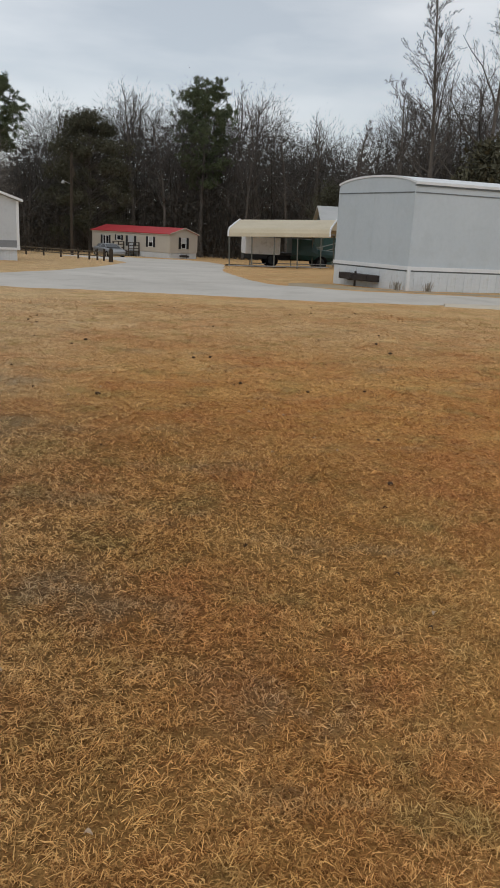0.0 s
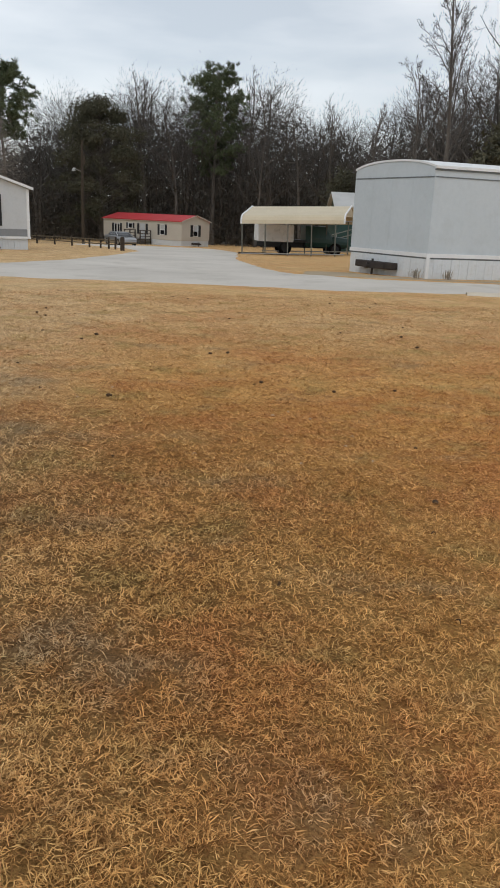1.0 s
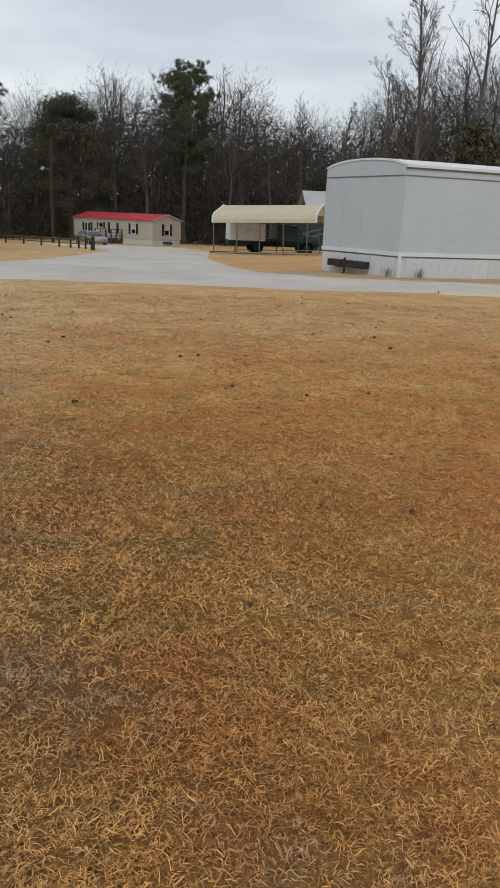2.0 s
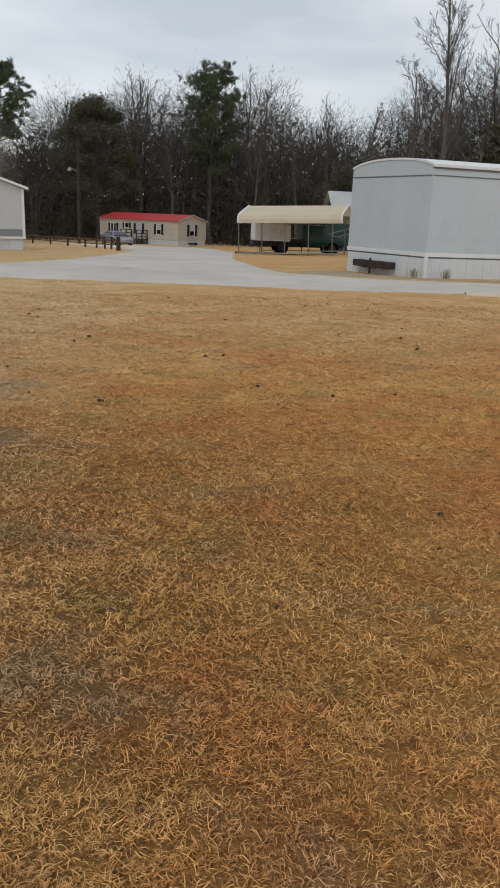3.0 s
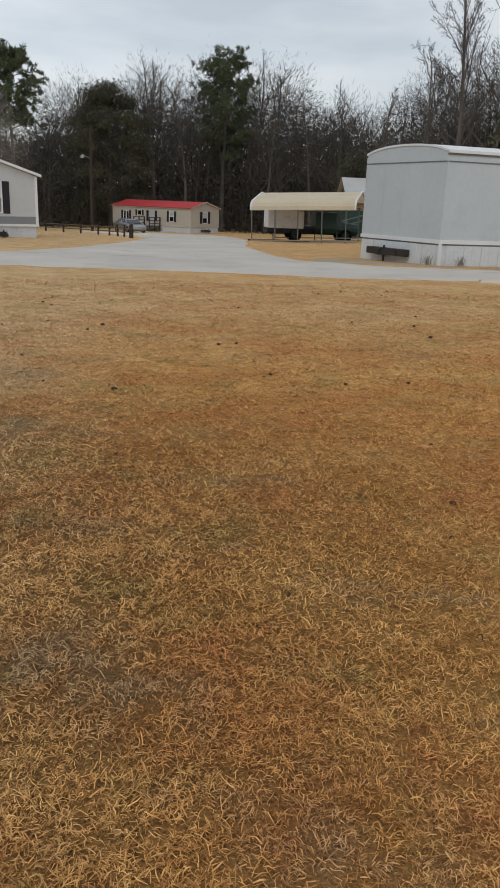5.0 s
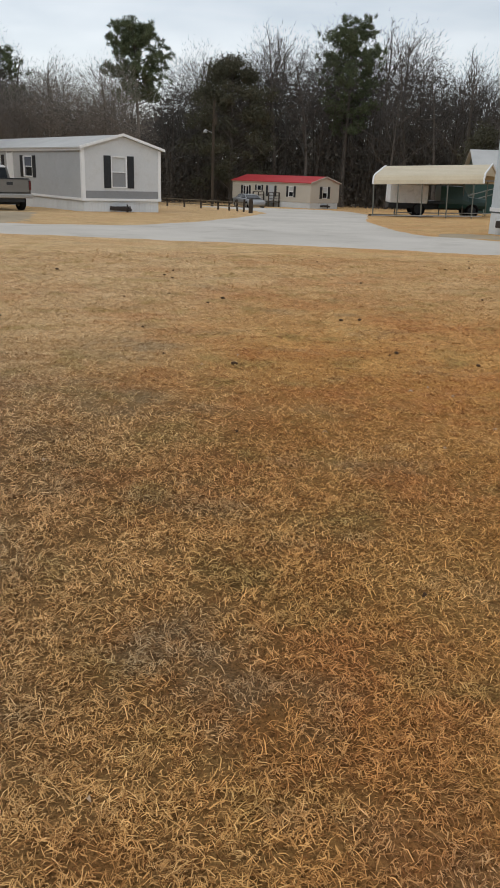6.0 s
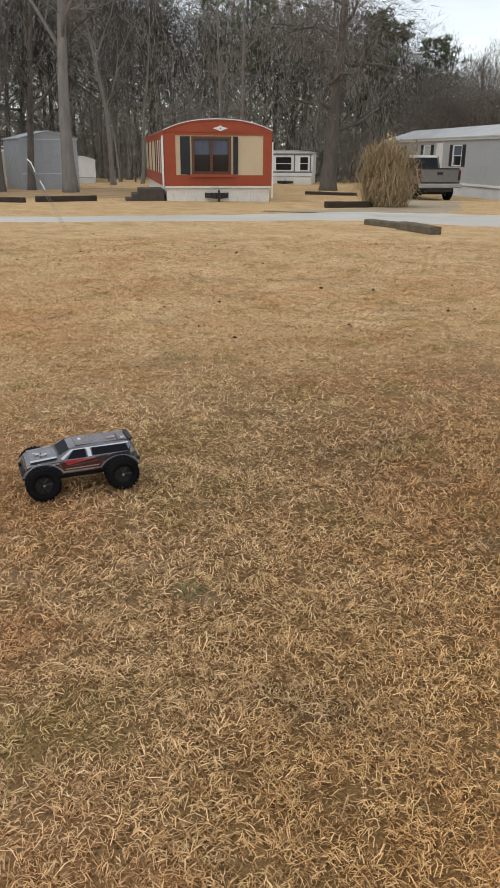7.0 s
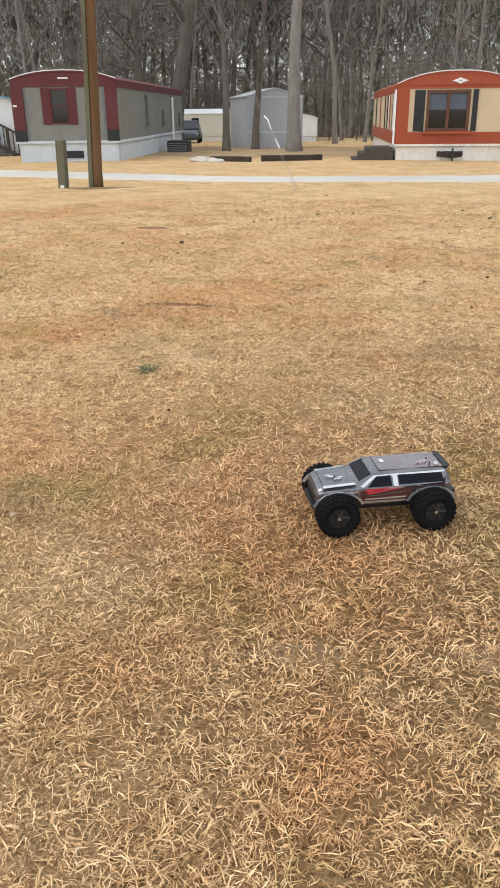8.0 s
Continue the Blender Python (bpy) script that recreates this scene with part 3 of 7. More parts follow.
class Shell:
    """The four faces of a home in its own axes: u along the end, v along the length."""

    def __init__(self, root, u, v, w, length):
        self.root, self.w, self.length = root, w, length
        self.u, self.v = unit((*u, 0)), unit((*v, 0))
        self.axes = axes_of(self.u, self.v)
        self.put = {"end": lambda a, d, z: (a, -d, z), "near": lambda a, d, z: (-d, a, z),
                    "far": lambda a, d, z: (self.w + d, a, z), "back": lambda a, d, z: (a, self.length + d, z)}

    def slab(self, name, face, a0, a1, z0, z1, d0, d1, material, parent=None, label="", holes=(), bevel=0.0):
        bm = bmesh.new()
        pierced(bm, a0, a1, z0, z1, d0, d1, list(holes), self.put[face])
        if bevel:
            bevelled(bm, bevel, 1)
        return part(name, bm, material, parent or self.root, label, axes=self.axes)

    def profile(self, name, outline, v0, v1, material, label=""):
        bm = bmesh.new()
        prism(bm, outline, v0, v1)
        return part(name, bm, material, self.root, label, axes=self.axes)

    def window(self, face, a0, a1, z0, z1, trim=None, shutter=None, shutter_w=0.3, blind=None, mullion="", sash=0.05, blind_part=0.5):
        trim = trim or M_TRIM
        win = self.slab("window", face, a0, a1, z0, z1, -0.06, 0.035, trim, holes=[(a0 + sash, a1 - sash, z0 + sash, z1 - sash)])
        self.slab("pane", face, a0 + sash, a1 - sash, z0 + sash, z1 - sash, -0.055, -0.047, M_GLASS, win)
        if mullion == "h":
            m = (z0 + z1) / 2
            self.slab("sash_bar", face, a0 + sash, a1 - sash, m - 0.02, m + 0.02, -0.045, 0.015, trim, win)
        if mullion == "v":
            m = (a0 + a1) / 2
            self.slab("mullion", face, m - 0.05, m + 0.05, z0 + sash, z1 - sash, -0.045, 0.03, trim, win)
        if blind:
            self.slab("blind", face, a0 + sash, a1 - sash, z1 - sash - blind_part * (z1 - z0), z1 - sash, -0.042, -0.034, blind, win)
        if shutter:
            for s0, s1 in ((a0 - shutter_w - 0.01, a0 - 0.01), (a1 + 0.01, a1 + shutter_w + 0.01)):
                sh = self.slab("shutter", face, s0, s1, z0 - 0.02, z1 + 0.02, 0.004, 0.035, shutter, bevel=0.004)
                for k in range(9):
                    zz = z0 + 0.08 + (z1 - z0 - 0.16) * k / 8
                    self.slab("louvre", face, s0 + 0.04, s1 - 0.04, zz - 0.02, zz + 0.02, 0.035, 0.045, shutter, sh)
        return win

    def skirt(self, faces, z0, z1, material, width=0.6, label="", inset=0.05):
        """A backing board all round and ribbed panels on the faces that show."""
        back = None
        for face, n in (("end", self.w), ("near", self.length), ("far", self.length), ("back", self.w)):
            lo, hi = (inset + 0.02, n - inset - 0.02) if face in ("end", "back") else (inset + 0.06, n - inset - 0.06)
            ob = self.slab("skirting_board", face, lo, hi, z0, z1, -inset - 0.05, -inset - 0.012, material, label="" if back else label)
            back = back or ob
        bm = bmesh.new()
        rib = 0.012
        outline = [(0, 0), (width - 0.012, 0), (width - 0.012, -0.012), (width * 0.55, -0.012), (width * 0.52, -0.012 - rib), (width * 0.48, -0.012 - rib), (width * 0.45, -0.012), (0, -0.012)]
        lo = [bm.verts.new((x, y, 0)) for x, y in outline]
        hi = [bm.verts.new((x, y, z1 - z0 - 0.01)) for x, y in outline]
        bm.faces.new(lo)
        bm.faces.new(hi[::-1])
        for k in range(len(lo)):
            bm.faces.new((lo[k], hi[k], hi[(k + 1) % len(lo)], lo[(k + 1) % len(lo)]))
        me = mesh_of("skirting_panel", bm, material)
        for face in faces:
            n = self.w if face == "end" else self.length
            go = self.u if face == "end" else self.v
            out = -self.v if face == "end" else (-self.u if face == "near" else self.u)
            count = int((n - 2 * inset) / width)
            start = inset + (n - 2 * inset - count * width) / 2
            base = Vector((0, 0, 0)) if face != "far" else self.u * self.w
            for k in range(count):
                ob = new("skirting_panel", me)
                ob.parent = self.root
                far = k + 1 if face == "near" else k
                ob.location = base + go * (start + far * width) - out * (inset + 0.008) + Vector((0, 0, z0))
                turn = go if face != "near" else -go
                ob.rotation_euler = (0, 0, math.atan2(turn.y, turn.x))

    def hitch(self, a, z, reach=1.1, half=0.55, label="dark rusted steel tow hitch"):
        """The towing tongue left in front of an end."""
        bm = bmesh.new()
        for s in (-1, 1):
            p0, p1 = Vector((a + s * half, 0.05, z)), Vector((a + s * 0.05, -reach, z - 0.02))
            side = (p1 - p0).cross((0, 0, 1)).normalized() * 0.04
            vs = [bm.verts.new(p + q * side + Vector((0, 0, h))) for p in (p0, p1) for q, h in ((-1, -0.09), (1, -0.09), (1, 0.09), (-1, 0.09))]
            for q in ((0, 1, 2, 3), (7, 6, 5, 4), (0, 4, 5, 1), (1, 5, 6, 2), (2, 6, 7, 3), (3, 7, 4, 0)):
                bm.faces.new([vs[i] for i in q])
        box(bm, a - half * 0.7, a + half * 0.7, -0.32, -0.24, z - 0.08, z + 0.10)
        h = part("tow_hitch", bm, M_HITCH, self.root, label, axes=self.axes)
        bm = bmesh.new()
        tube(bm, [(a, -reach, z - 0.05), (a, -reach - 0.16, z - 0.03)], [0.06, 0.075], 10)
        tube(bm, [(a + 0.03, -reach * 0.75, z - 0.32), (a + 0.03, -reach * 0.75, z + 0.2)], [0.035, 0.035], 8)
        box(bm, a - 0.08, a + 0.14, -reach * 0.75 - 0.1, -reach * 0.75 + 0.1, z - 0.345, z - 0.32)
        part("jack", bm, M_HITCH, h, axes=self.axes)


def home(name, label, corner, z0, u, v, w, length, floor, eave, arch, wall, roof_mat, holes, gable=False, over=0.1, roof_label="", end_wall=None):
    """Root, walls with openings, gable or bow ends, roof. Heights are over z0; arch is the rise."""
    root = thing(name, (*corner, z0), label, "mobile home", "mobile homes of the park")
    s = Shell(root, u, v, w, length)
    for face, n in (("end", w), ("near", length), ("far", length), ("back", w)):
        lo, hi = (0, n) if face in ("end", "back") else (0.1, n - 0.1)
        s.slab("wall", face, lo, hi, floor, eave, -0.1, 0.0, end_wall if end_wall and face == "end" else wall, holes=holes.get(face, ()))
    n = 1 if gable else 6
    arc = []
    for k in range(2 * n + 1):
        q = k / (2 * n)
        rise = arch * (1 - abs(2 * q - 1)) if gable else arch * (1 - abs(2 * q - 1) ** 2.4)
        arc.append((q * w, eave + rise))
    gab = [(0, eave), (w, eave)] + arc[::-1][1:-1]
    s.profile("gable", gab, 0.0, 0.1, end_wall or wall)
    s.profile("gable", gab, length - 0.1, length, wall)
    top = [(-over if k == 0 else w + over if k == len(arc) - 1 else x, z + 0.005 - (0.03 if k in (0, len(arc) - 1) else 0)) for k, (x, z) in enumerate(arc)]
    low = [(x, z + 0.06) for x, z in top]
    s.profile("roof", top + low[::-1], -over, length + over, roof_mat, roof_label)
    bm = bmesh.new()
    box(bm, 0.1, w - 0.1, 0.1, length - 0.1, floor - 0.1, floor)
    part("floor_deck", bm, M_DECK, root, axes=s.axes)
    s.arc = arc
    return s


def grey_white_home():
    u, v = (1.6, -3.53), (0.975, 0.22)
    g0 = -0.12
    s = home("mobile_home", "plain pale grey metal mobile home with bowed roof and white skirting", (6.02, 27.78), g0, u, v, 3.88, 16.0, 0.70, 3.33, 0.20, M_METAL_WALL, M_TRIM, {}, over=0.03, roof_label="white bowed metal roof")
    w, n = s.w, s.length
    for face, m in (("end", w), ("far", n)):
        s.slab("belt_seam", face, 0.0 if face == "end" else 0.0, m, 3.025, 3.06, 0.002, 0.014, M_SEAM)
        s.slab("base_trim", face, -0.03, m + 0.03, 0.68, 0.80, 0.002, 0.045, M_TRIM, label="white metal base trim")
        s.slab("drip_edge", face, -0.02, m + 0.02, 0.635, 0.675, -0.01, 0.02, M_SEAM)
    s.slab("roof_fascia", "far", -0.03, n + 0.03, 3.28, 3.36, 0.002, 0.06, M_TRIM)
    s.slab("gutter_line", "far", -0.03, n + 0.03, 3.225, 3.27, 0.002, 0.03, M_SEAM)
    s.slab("corner_trim", "end", w - 0.035, w + 0.02, 0.81, 3.24, 0.002, 0.012, M_METAL_WALL)
    s.slab("corner_trim", "far", -0.02, 0.035, 0.81, 3.24, 0.002, 0.012, M_METAL_WALL)
    s.slab("corner_trim", "end", -0.02, 0.035, 0.81, 3.24, 0.002, 0.012, M_METAL_WALL)
    s.skirt(("end", "far"), -0.06, 0.64, M_SKIRT, 0.62, "white metal skirting", inset=-0.02)
    s.slab("corner_post", "far", -0.03, 0.06, -0.06, 0.68, 0.0, 0.06, M_TRIM)
    s.slab("hitch_beam", "end", 0.72, 2.62, 0.20, 0.42, 0.05, 0.30, M_HITCH, label="black steel frame beam", bevel=0.02)
    for a in (0.97, 1.94, 2.91):
        s.slab("panel_seam", "end", a - 0.006, a + 0.006, 0.81, 3.02, 0.001, 0.005, M_METAL_WALL)
    s.hitch(1.62, 0.30, 0.38, 0.95, "black steel tow hitch by the skirting")
    return s


def shuttered_home():
    u, v = (3.21, 2.26), (-0.66, 0.751)
    z0 = -0.50
    holes = {"end": [(1.40, 2.20, 1.15, 2.55)], "near": [(5.75, 6.95, 1.47, 2.50), (10.1, 11.2, 1.3, 2.52), (14.5, 15.4, 1.5, 2.5), (8.45, 9.2, 0.78, 2.62)]}
    s = home("mobile_home", "light grey vinyl mobile home with black shutters and gabled roof", (-10.42, 37.83), z0, u, v, 3.93, 18.3, 0.62, 2.86, 0.58, M_VINYL, M_ROOF_G, holes, gable=True, over=0.16, roof_label="pale grey shingle roof", end_wall=M_VINYL_LIT)
    w, n = s.w, s.length
    s.window("end", 1.40, 2.20, 1.15, 2.55, shutter=M_BLACK, shutter_w=0.34, blind=M_BLIND, mullion="h", blind_part=0.47)
    s.slab("lower_blind", "end", 1.46, 2.14, 1.21, 1.86, -0.042, -0.034, M_VINYL_D, label="dim half-lowered blind")
    s.window("near", 5.75, 6.95, 1.47, 2.50, shutter=M_BLACK, shutter_w=0.4, mullion="h", blind=M_CURTAIN)
    s.window("near", 10.1, 11.2, 1.3, 2.52, shutter=M_BLACK, shutter_w=0.4, mullion="h", blind=M_BLIND)
    s.window("near", 14.5, 15.4, 1.5, 2.5, shutter=M_BLACK, shutter_w=0.35, mullion="h")
    d = s.slab("door", "near", 8.45, 9.2, 0.78, 2.62, -0.05, 0.01, M_TRIM, label="white front door")
    s.slab("door_trim", "near", 8.37, 8.45, 0.78, 2.70, -0.05, 0.03, M_TRIM, d)
    s.slab("door_trim", "near", 9.2, 9.28, 0.78, 2.70, -0.05, 0.03, M_TRIM, d)
    # lap siding courses on the two faces that show
    for face, m in (("end", w), ("near", n)):
        for k in range(11):
            z = 1.02 + 0.16 * k
            for a0, a1 in ([(0.12, 1.02), (2.58, m - 0.12)] if face == "end" and z > 1.1 and z < 2.6 else [(0.12, m - 0.12)] if face == "end" else [(0.12, 5.3), (7.4, 8.3), (9.35, 9.6), (11.65, 14.05), (15.8, m - 0.1)]):
                s.slab("lap_edge", face, a0, a1, z, z + 0.012, 0.001, 0.004, M_VINYL_LIT if face == "end" else M_VINYL)
    s.slab("corner_board", "end", -0.02, 0.12, 0.66, 2.84, 0.002, 0.03, M_TRIM)
    s.slab("corner_board", "end", w - 0.12, w + 0.02, 0.66, 2.84, 0.002, 0.03, M_TRIM)
    s.slab("corner_board", "near", -0.02, 0.14, 0.66, 2.84, 0.002, 0.03, M_TRIM)
    s.slab("lower_panel", "end", 0.0, w, 0.66, 1.0, 0.004, 0.02, M_VINYL_D, label="darker grey lower panel")
    s.slab("base_trim", "end", -0.03, w + 0.03, 0.55, 0.66, 0.002, 0.05, M_TRIM)
    s.slab("base_trim", "near", -0.03, n, 0.55, 0.66, 0.002, 0.05, M_TRIM)
    s.slab("eave_trim", "near", -0.1, n + 0.1, 2.74, 2.86, 0.002, 0.10, M_TRIM)
    for a, b in (((-0.16, 2.82), (w / 2, 3.44)), ((w / 2, 3.44), (w + 0.16, 2.82))):
        bm = bmesh.new()
        prism(bm, [a, b, (b[0], b[1] + 0.12), (a[0], a[1] + 0.12)], -0.20, -0.165)
        part("rake_board", bm, M_TRIM, s.root, axes=s.axes)
    s.skirt(("end", "near"), -0.12, 0.56, M_SKIRT, 0.6, "white vinyl skirting")
    s.hitch(1.85, 0.22, 0.8, 0.5)


def red_roof_home():
    u, v = (0.66, 0.755), (-0.755, 0.66)
    holes = {"end": [(1.85, 2.7, 1.0, 2.15)], "near": [(2.35, 3.05, 1.05, 2.1), (5.2, 5.95, 1.0, 2.1), (7.05, 7.75, 1.55, 2.1), (9.0, 9.9, 1.0, 2.0)]}
    s = home("mobile_home", "beige mobile home with a bright red metal roof", (0.39, 84.0), -1.70, u, v, 4.63, 11.6, 0.55, 2.48, 0.62, M_BEIGE, M_ROOF_R, holes, gable=True, over=0.14, roof_label="bright red metal roof")
    s.window("end", 1.85, 2.7, 1.0, 2.15, shutter=M_BLACK, shutter_w=0.4, blind=M_BLIND, mullion="h")
    s.window("near", 2.35, 3.05, 1.05, 2.1, shutter=M_BLACK, shutter_w=0.3, mullion="h", blind=M_BLIND)
    s.window("near", 7.05, 7.75, 1.55, 2.1, shutter=M_BLACK, shutter_w=0.25)
    s.window("near", 9.0, 9.9, 1.0, 2.0, shutter=M_BLACK, shutter_w=0.3, mullion="v")
    s.slab("door", "near", 5.2, 5.95, 0.6, 2.1, -0.05, 0.02, M_BLIND, label="pale front door")
    s.slab("shutter", "near", 4.8, 5.1, 1.0, 2.1, 0.004, 0.03, M_BLACK)
    s.slab("shutter", "near", 6.05, 6.35, 1.0, 2.1, 0.004, 0.03, M_BLACK)
    for a, b in (((-0.14, 2.44), (s.w / 2, 3.10)), ((s.w / 2, 3.10), (s.w + 0.14, 2.44))):
        bm = bmesh.new()
        prism(bm, [a, b, (b[0], b[1] + 0.10), (a[0], a[1] + 0.10)], -0.18, -0.145)
        part("rake_board", bm, M_BEIGE, s.root, axes=s.axes)
    s.slab("eave_trim", "near", -0.1, s.length, 2.38, 2.48, 0.002, 0.1, M_BEIGE)
    s.skirt(("end", "near"), -0.2, 0.55, M_SKIRT, 0.6, "white skirting")
    s.hitch(2.2, 0.25, 0.7, 0.5)
    # porch by the door
    porch = thing("porch", (s.root.location + s.v * 5.4 - s.u * 0.05)[:], "small dark wooden entry porch with rails", "porch")
    bm = bmesh.new()
    box(bm, -1.75, -0.02, -1.2, 1.2, 0.42, 0.50)
    part("deck", bm, M_DECK, porch, axes=s.axes)
    for x in (-1.7, -0.9, -0.1):
        for y in (-1.15, 1.15):
            bm = bmesh.new()
            box(bm, x - 0.05, x + 0.05, y - 0.05, y + 0.05, -0.25, 1.45)
            part("post", bm, M_DECK, porch, axes=s.axes)
    for y in (-1.15, 1.15):
        for z in (0.75, 1.05, 1.38):
            bm = bmesh.new()
            box(bm, -1.72, -0.05, y - 0.02, y + 0.02, z, z + 0.07)
            part("rail", bm, M_DECK, porch, axes=s.axes)
    for k in range(3):
        bm = bmesh.new()
        box(bm, -1.75 - 0.28 * (k + 1), -1.75 - 0.28 * k, -0.6, 0.6, -0.25, 0.36 - 0.15 * k)
        part("step", bm, M_DECK, porch, axes=s.axes)


def roof_edge(s, w):
    """A thin pale metal strip along the bowed roof's front edge."""
    bm = bmesh.new()
    low = [(x, z + 0.068) for x, z in s.arc]
    prism(bm, low + [(x, z + 0.03) for x, z in low[::-1]], -0.07, 0.02)
    part("roof_edge", bm, M_TRIM, s.root, "thin pale metal roof edge", axes=s.axes)


def orange_home():
    c, u, v = (-19.86, 24.64), (0.77, 0.64), (-0.676, 0.737)
    w = 4.05
    holes = {"end": [(1.02, 2.50, 1.05, 2.38)], "near": [(1.6, 2.2, 1.0, 2.2), (4.0, 4.6, 1.0, 2.2)]}
    s = home("mobile_home", "burnt orange and tan older mobile home with bowed roof", c, -0.26, u, v, w, 12.5, 0.62, 2.52, 0.38, M_TAN, M_ORANGE, holes, over=0.04, roof_label="burnt orange bowed roof edge")
    n = s.length
    # orange framing over tan panels
    s.slab("top_band", "end", 0, w, 2.42, 2.53, 0.004, 0.03, M_ORANGE)
    s.profile("gable_face", [(0, 2.50), (w, 2.50)] + s.arc[::-1][1:-1], -0.03, -0.004, M_ORANGE, "burnt orange bowed end panel")
    roof_edge(s, w)
    s.slab("bottom_band", "end", 0, w, 0.62, 1.02, 0.004, 0.03, M_ORANGE)
    s.slab("corner_band", "end", 0, 0.42, 1.02, 2.42, 0.004, 0.03, M_ORANGE)
    s.slab("corner_band", "end", w - 0.33, w, 1.02, 2.42, 0.004, 0.03, M_ORANGE)
    s.slab("top_band", "near", 0, n, 2.30, 2.53, 0.004, 0.03, M_ORANGE)
    s.slab("bottom_band", "near", 0, n, 0.62, 1.05, 0.004, 0.03, M_ORANGE)
    for a in (0.0, 1.2, 2.5, 3.6, 4.9, 7.4, 10.0):
        s.slab("batten", "near", a, a + (0.5 if a == 0 else 0.22), 1.05, 2.30, 0.004, 0.03, M_ORANGE if a in (0.0, 2.5, 7.4) else M_BLACK)
    for a in (0.62, 1.05, 3.0):
        s.slab("white_batten", "near", a, a + 0.14, 1.05, 2.30, 0.004, 0.028, M_TRIM)
    s.window("end", 1.02, 2.50, 1.05, 2.38, trim=M_WOODTRIM, blind=M_CURTAIN, mullion="v", sash=0.1, blind_part=0.4)
    s.slab("window_box", "end", 0.92, 2.62, 0.96, 1.05, 0.03, 0.14, M_ORANGE)
    s.slab("shutter", "end", 0.60, 0.96, 1.05, 2.38, 0.005, 0.035, M_BLACK)
    s.slab("shutter", "end", 2.58, 2.76, 1.05, 2.38, 0.005, 0.035, M_BLACK)
    s.slab("edge_trim", "end", w, w + 0.05, 0.2, 2.2, -0.02, 0.03, M_TRIM)
    s.slab("downpipe", "near", -0.05, 0.03, 0.62, 2.40, 0.03, 0.09, M_TRIM)
    # the maker's badge: a plain white lozenge
    bm = bmesh.new()
    prism(bm, [(1.82, 2.66), (2.02, 2.72), (2.10, 2.76), (2.18, 2.72), (2.38, 2.66), (2.18, 2.60), (2.10, 2.56), (2.02, 2.60)], -0.045, -0.031)
    b = part("badge", bm, M_TRIM, s.root, "white lozenge badge", axes=s.axes)
    bm = bmesh.new()
    prism(bm, [(2.07, 2.66), (2.10, 2.69), (2.13, 2.66), (2.10, 2.63)], -0.049, -0.046)
    part("badge_centre", bm, M_BLACK, b, axes=s.axes)
    s.skirt(("end",), -0.12, 0.60, M_CREAM, 0.8, "cream painted skirting")
    s.slab("ledge", "end", -0.02, w + 0.02, 0.56, 0.63, 0.0, 0.05, M_CREAM)
    s.hitch(1.95, 0.30, 0.5, 0.42)
    # dark wooden steps and landing at the long side
    st = thing("entry_steps", (s.root.location - s.u * 0.02 + s.v * 1.0)[:], "weathered dark wooden landing with two steps", "steps")
    for k, (x0, x1, z) in enumerate(((-0.95, -0.02, 0.52), (-1.2, -0.95, 0.34), (-1.45, -1.2, 0.16))):
        bm = bmesh.new()
        box(bm, x0, x1, -0.9, 0.9, -0.12, z)
        bevelled(bm, 0.015, 1)
        part("step" if k else "landing", bm, M_DECK, st, axes=s.axes)


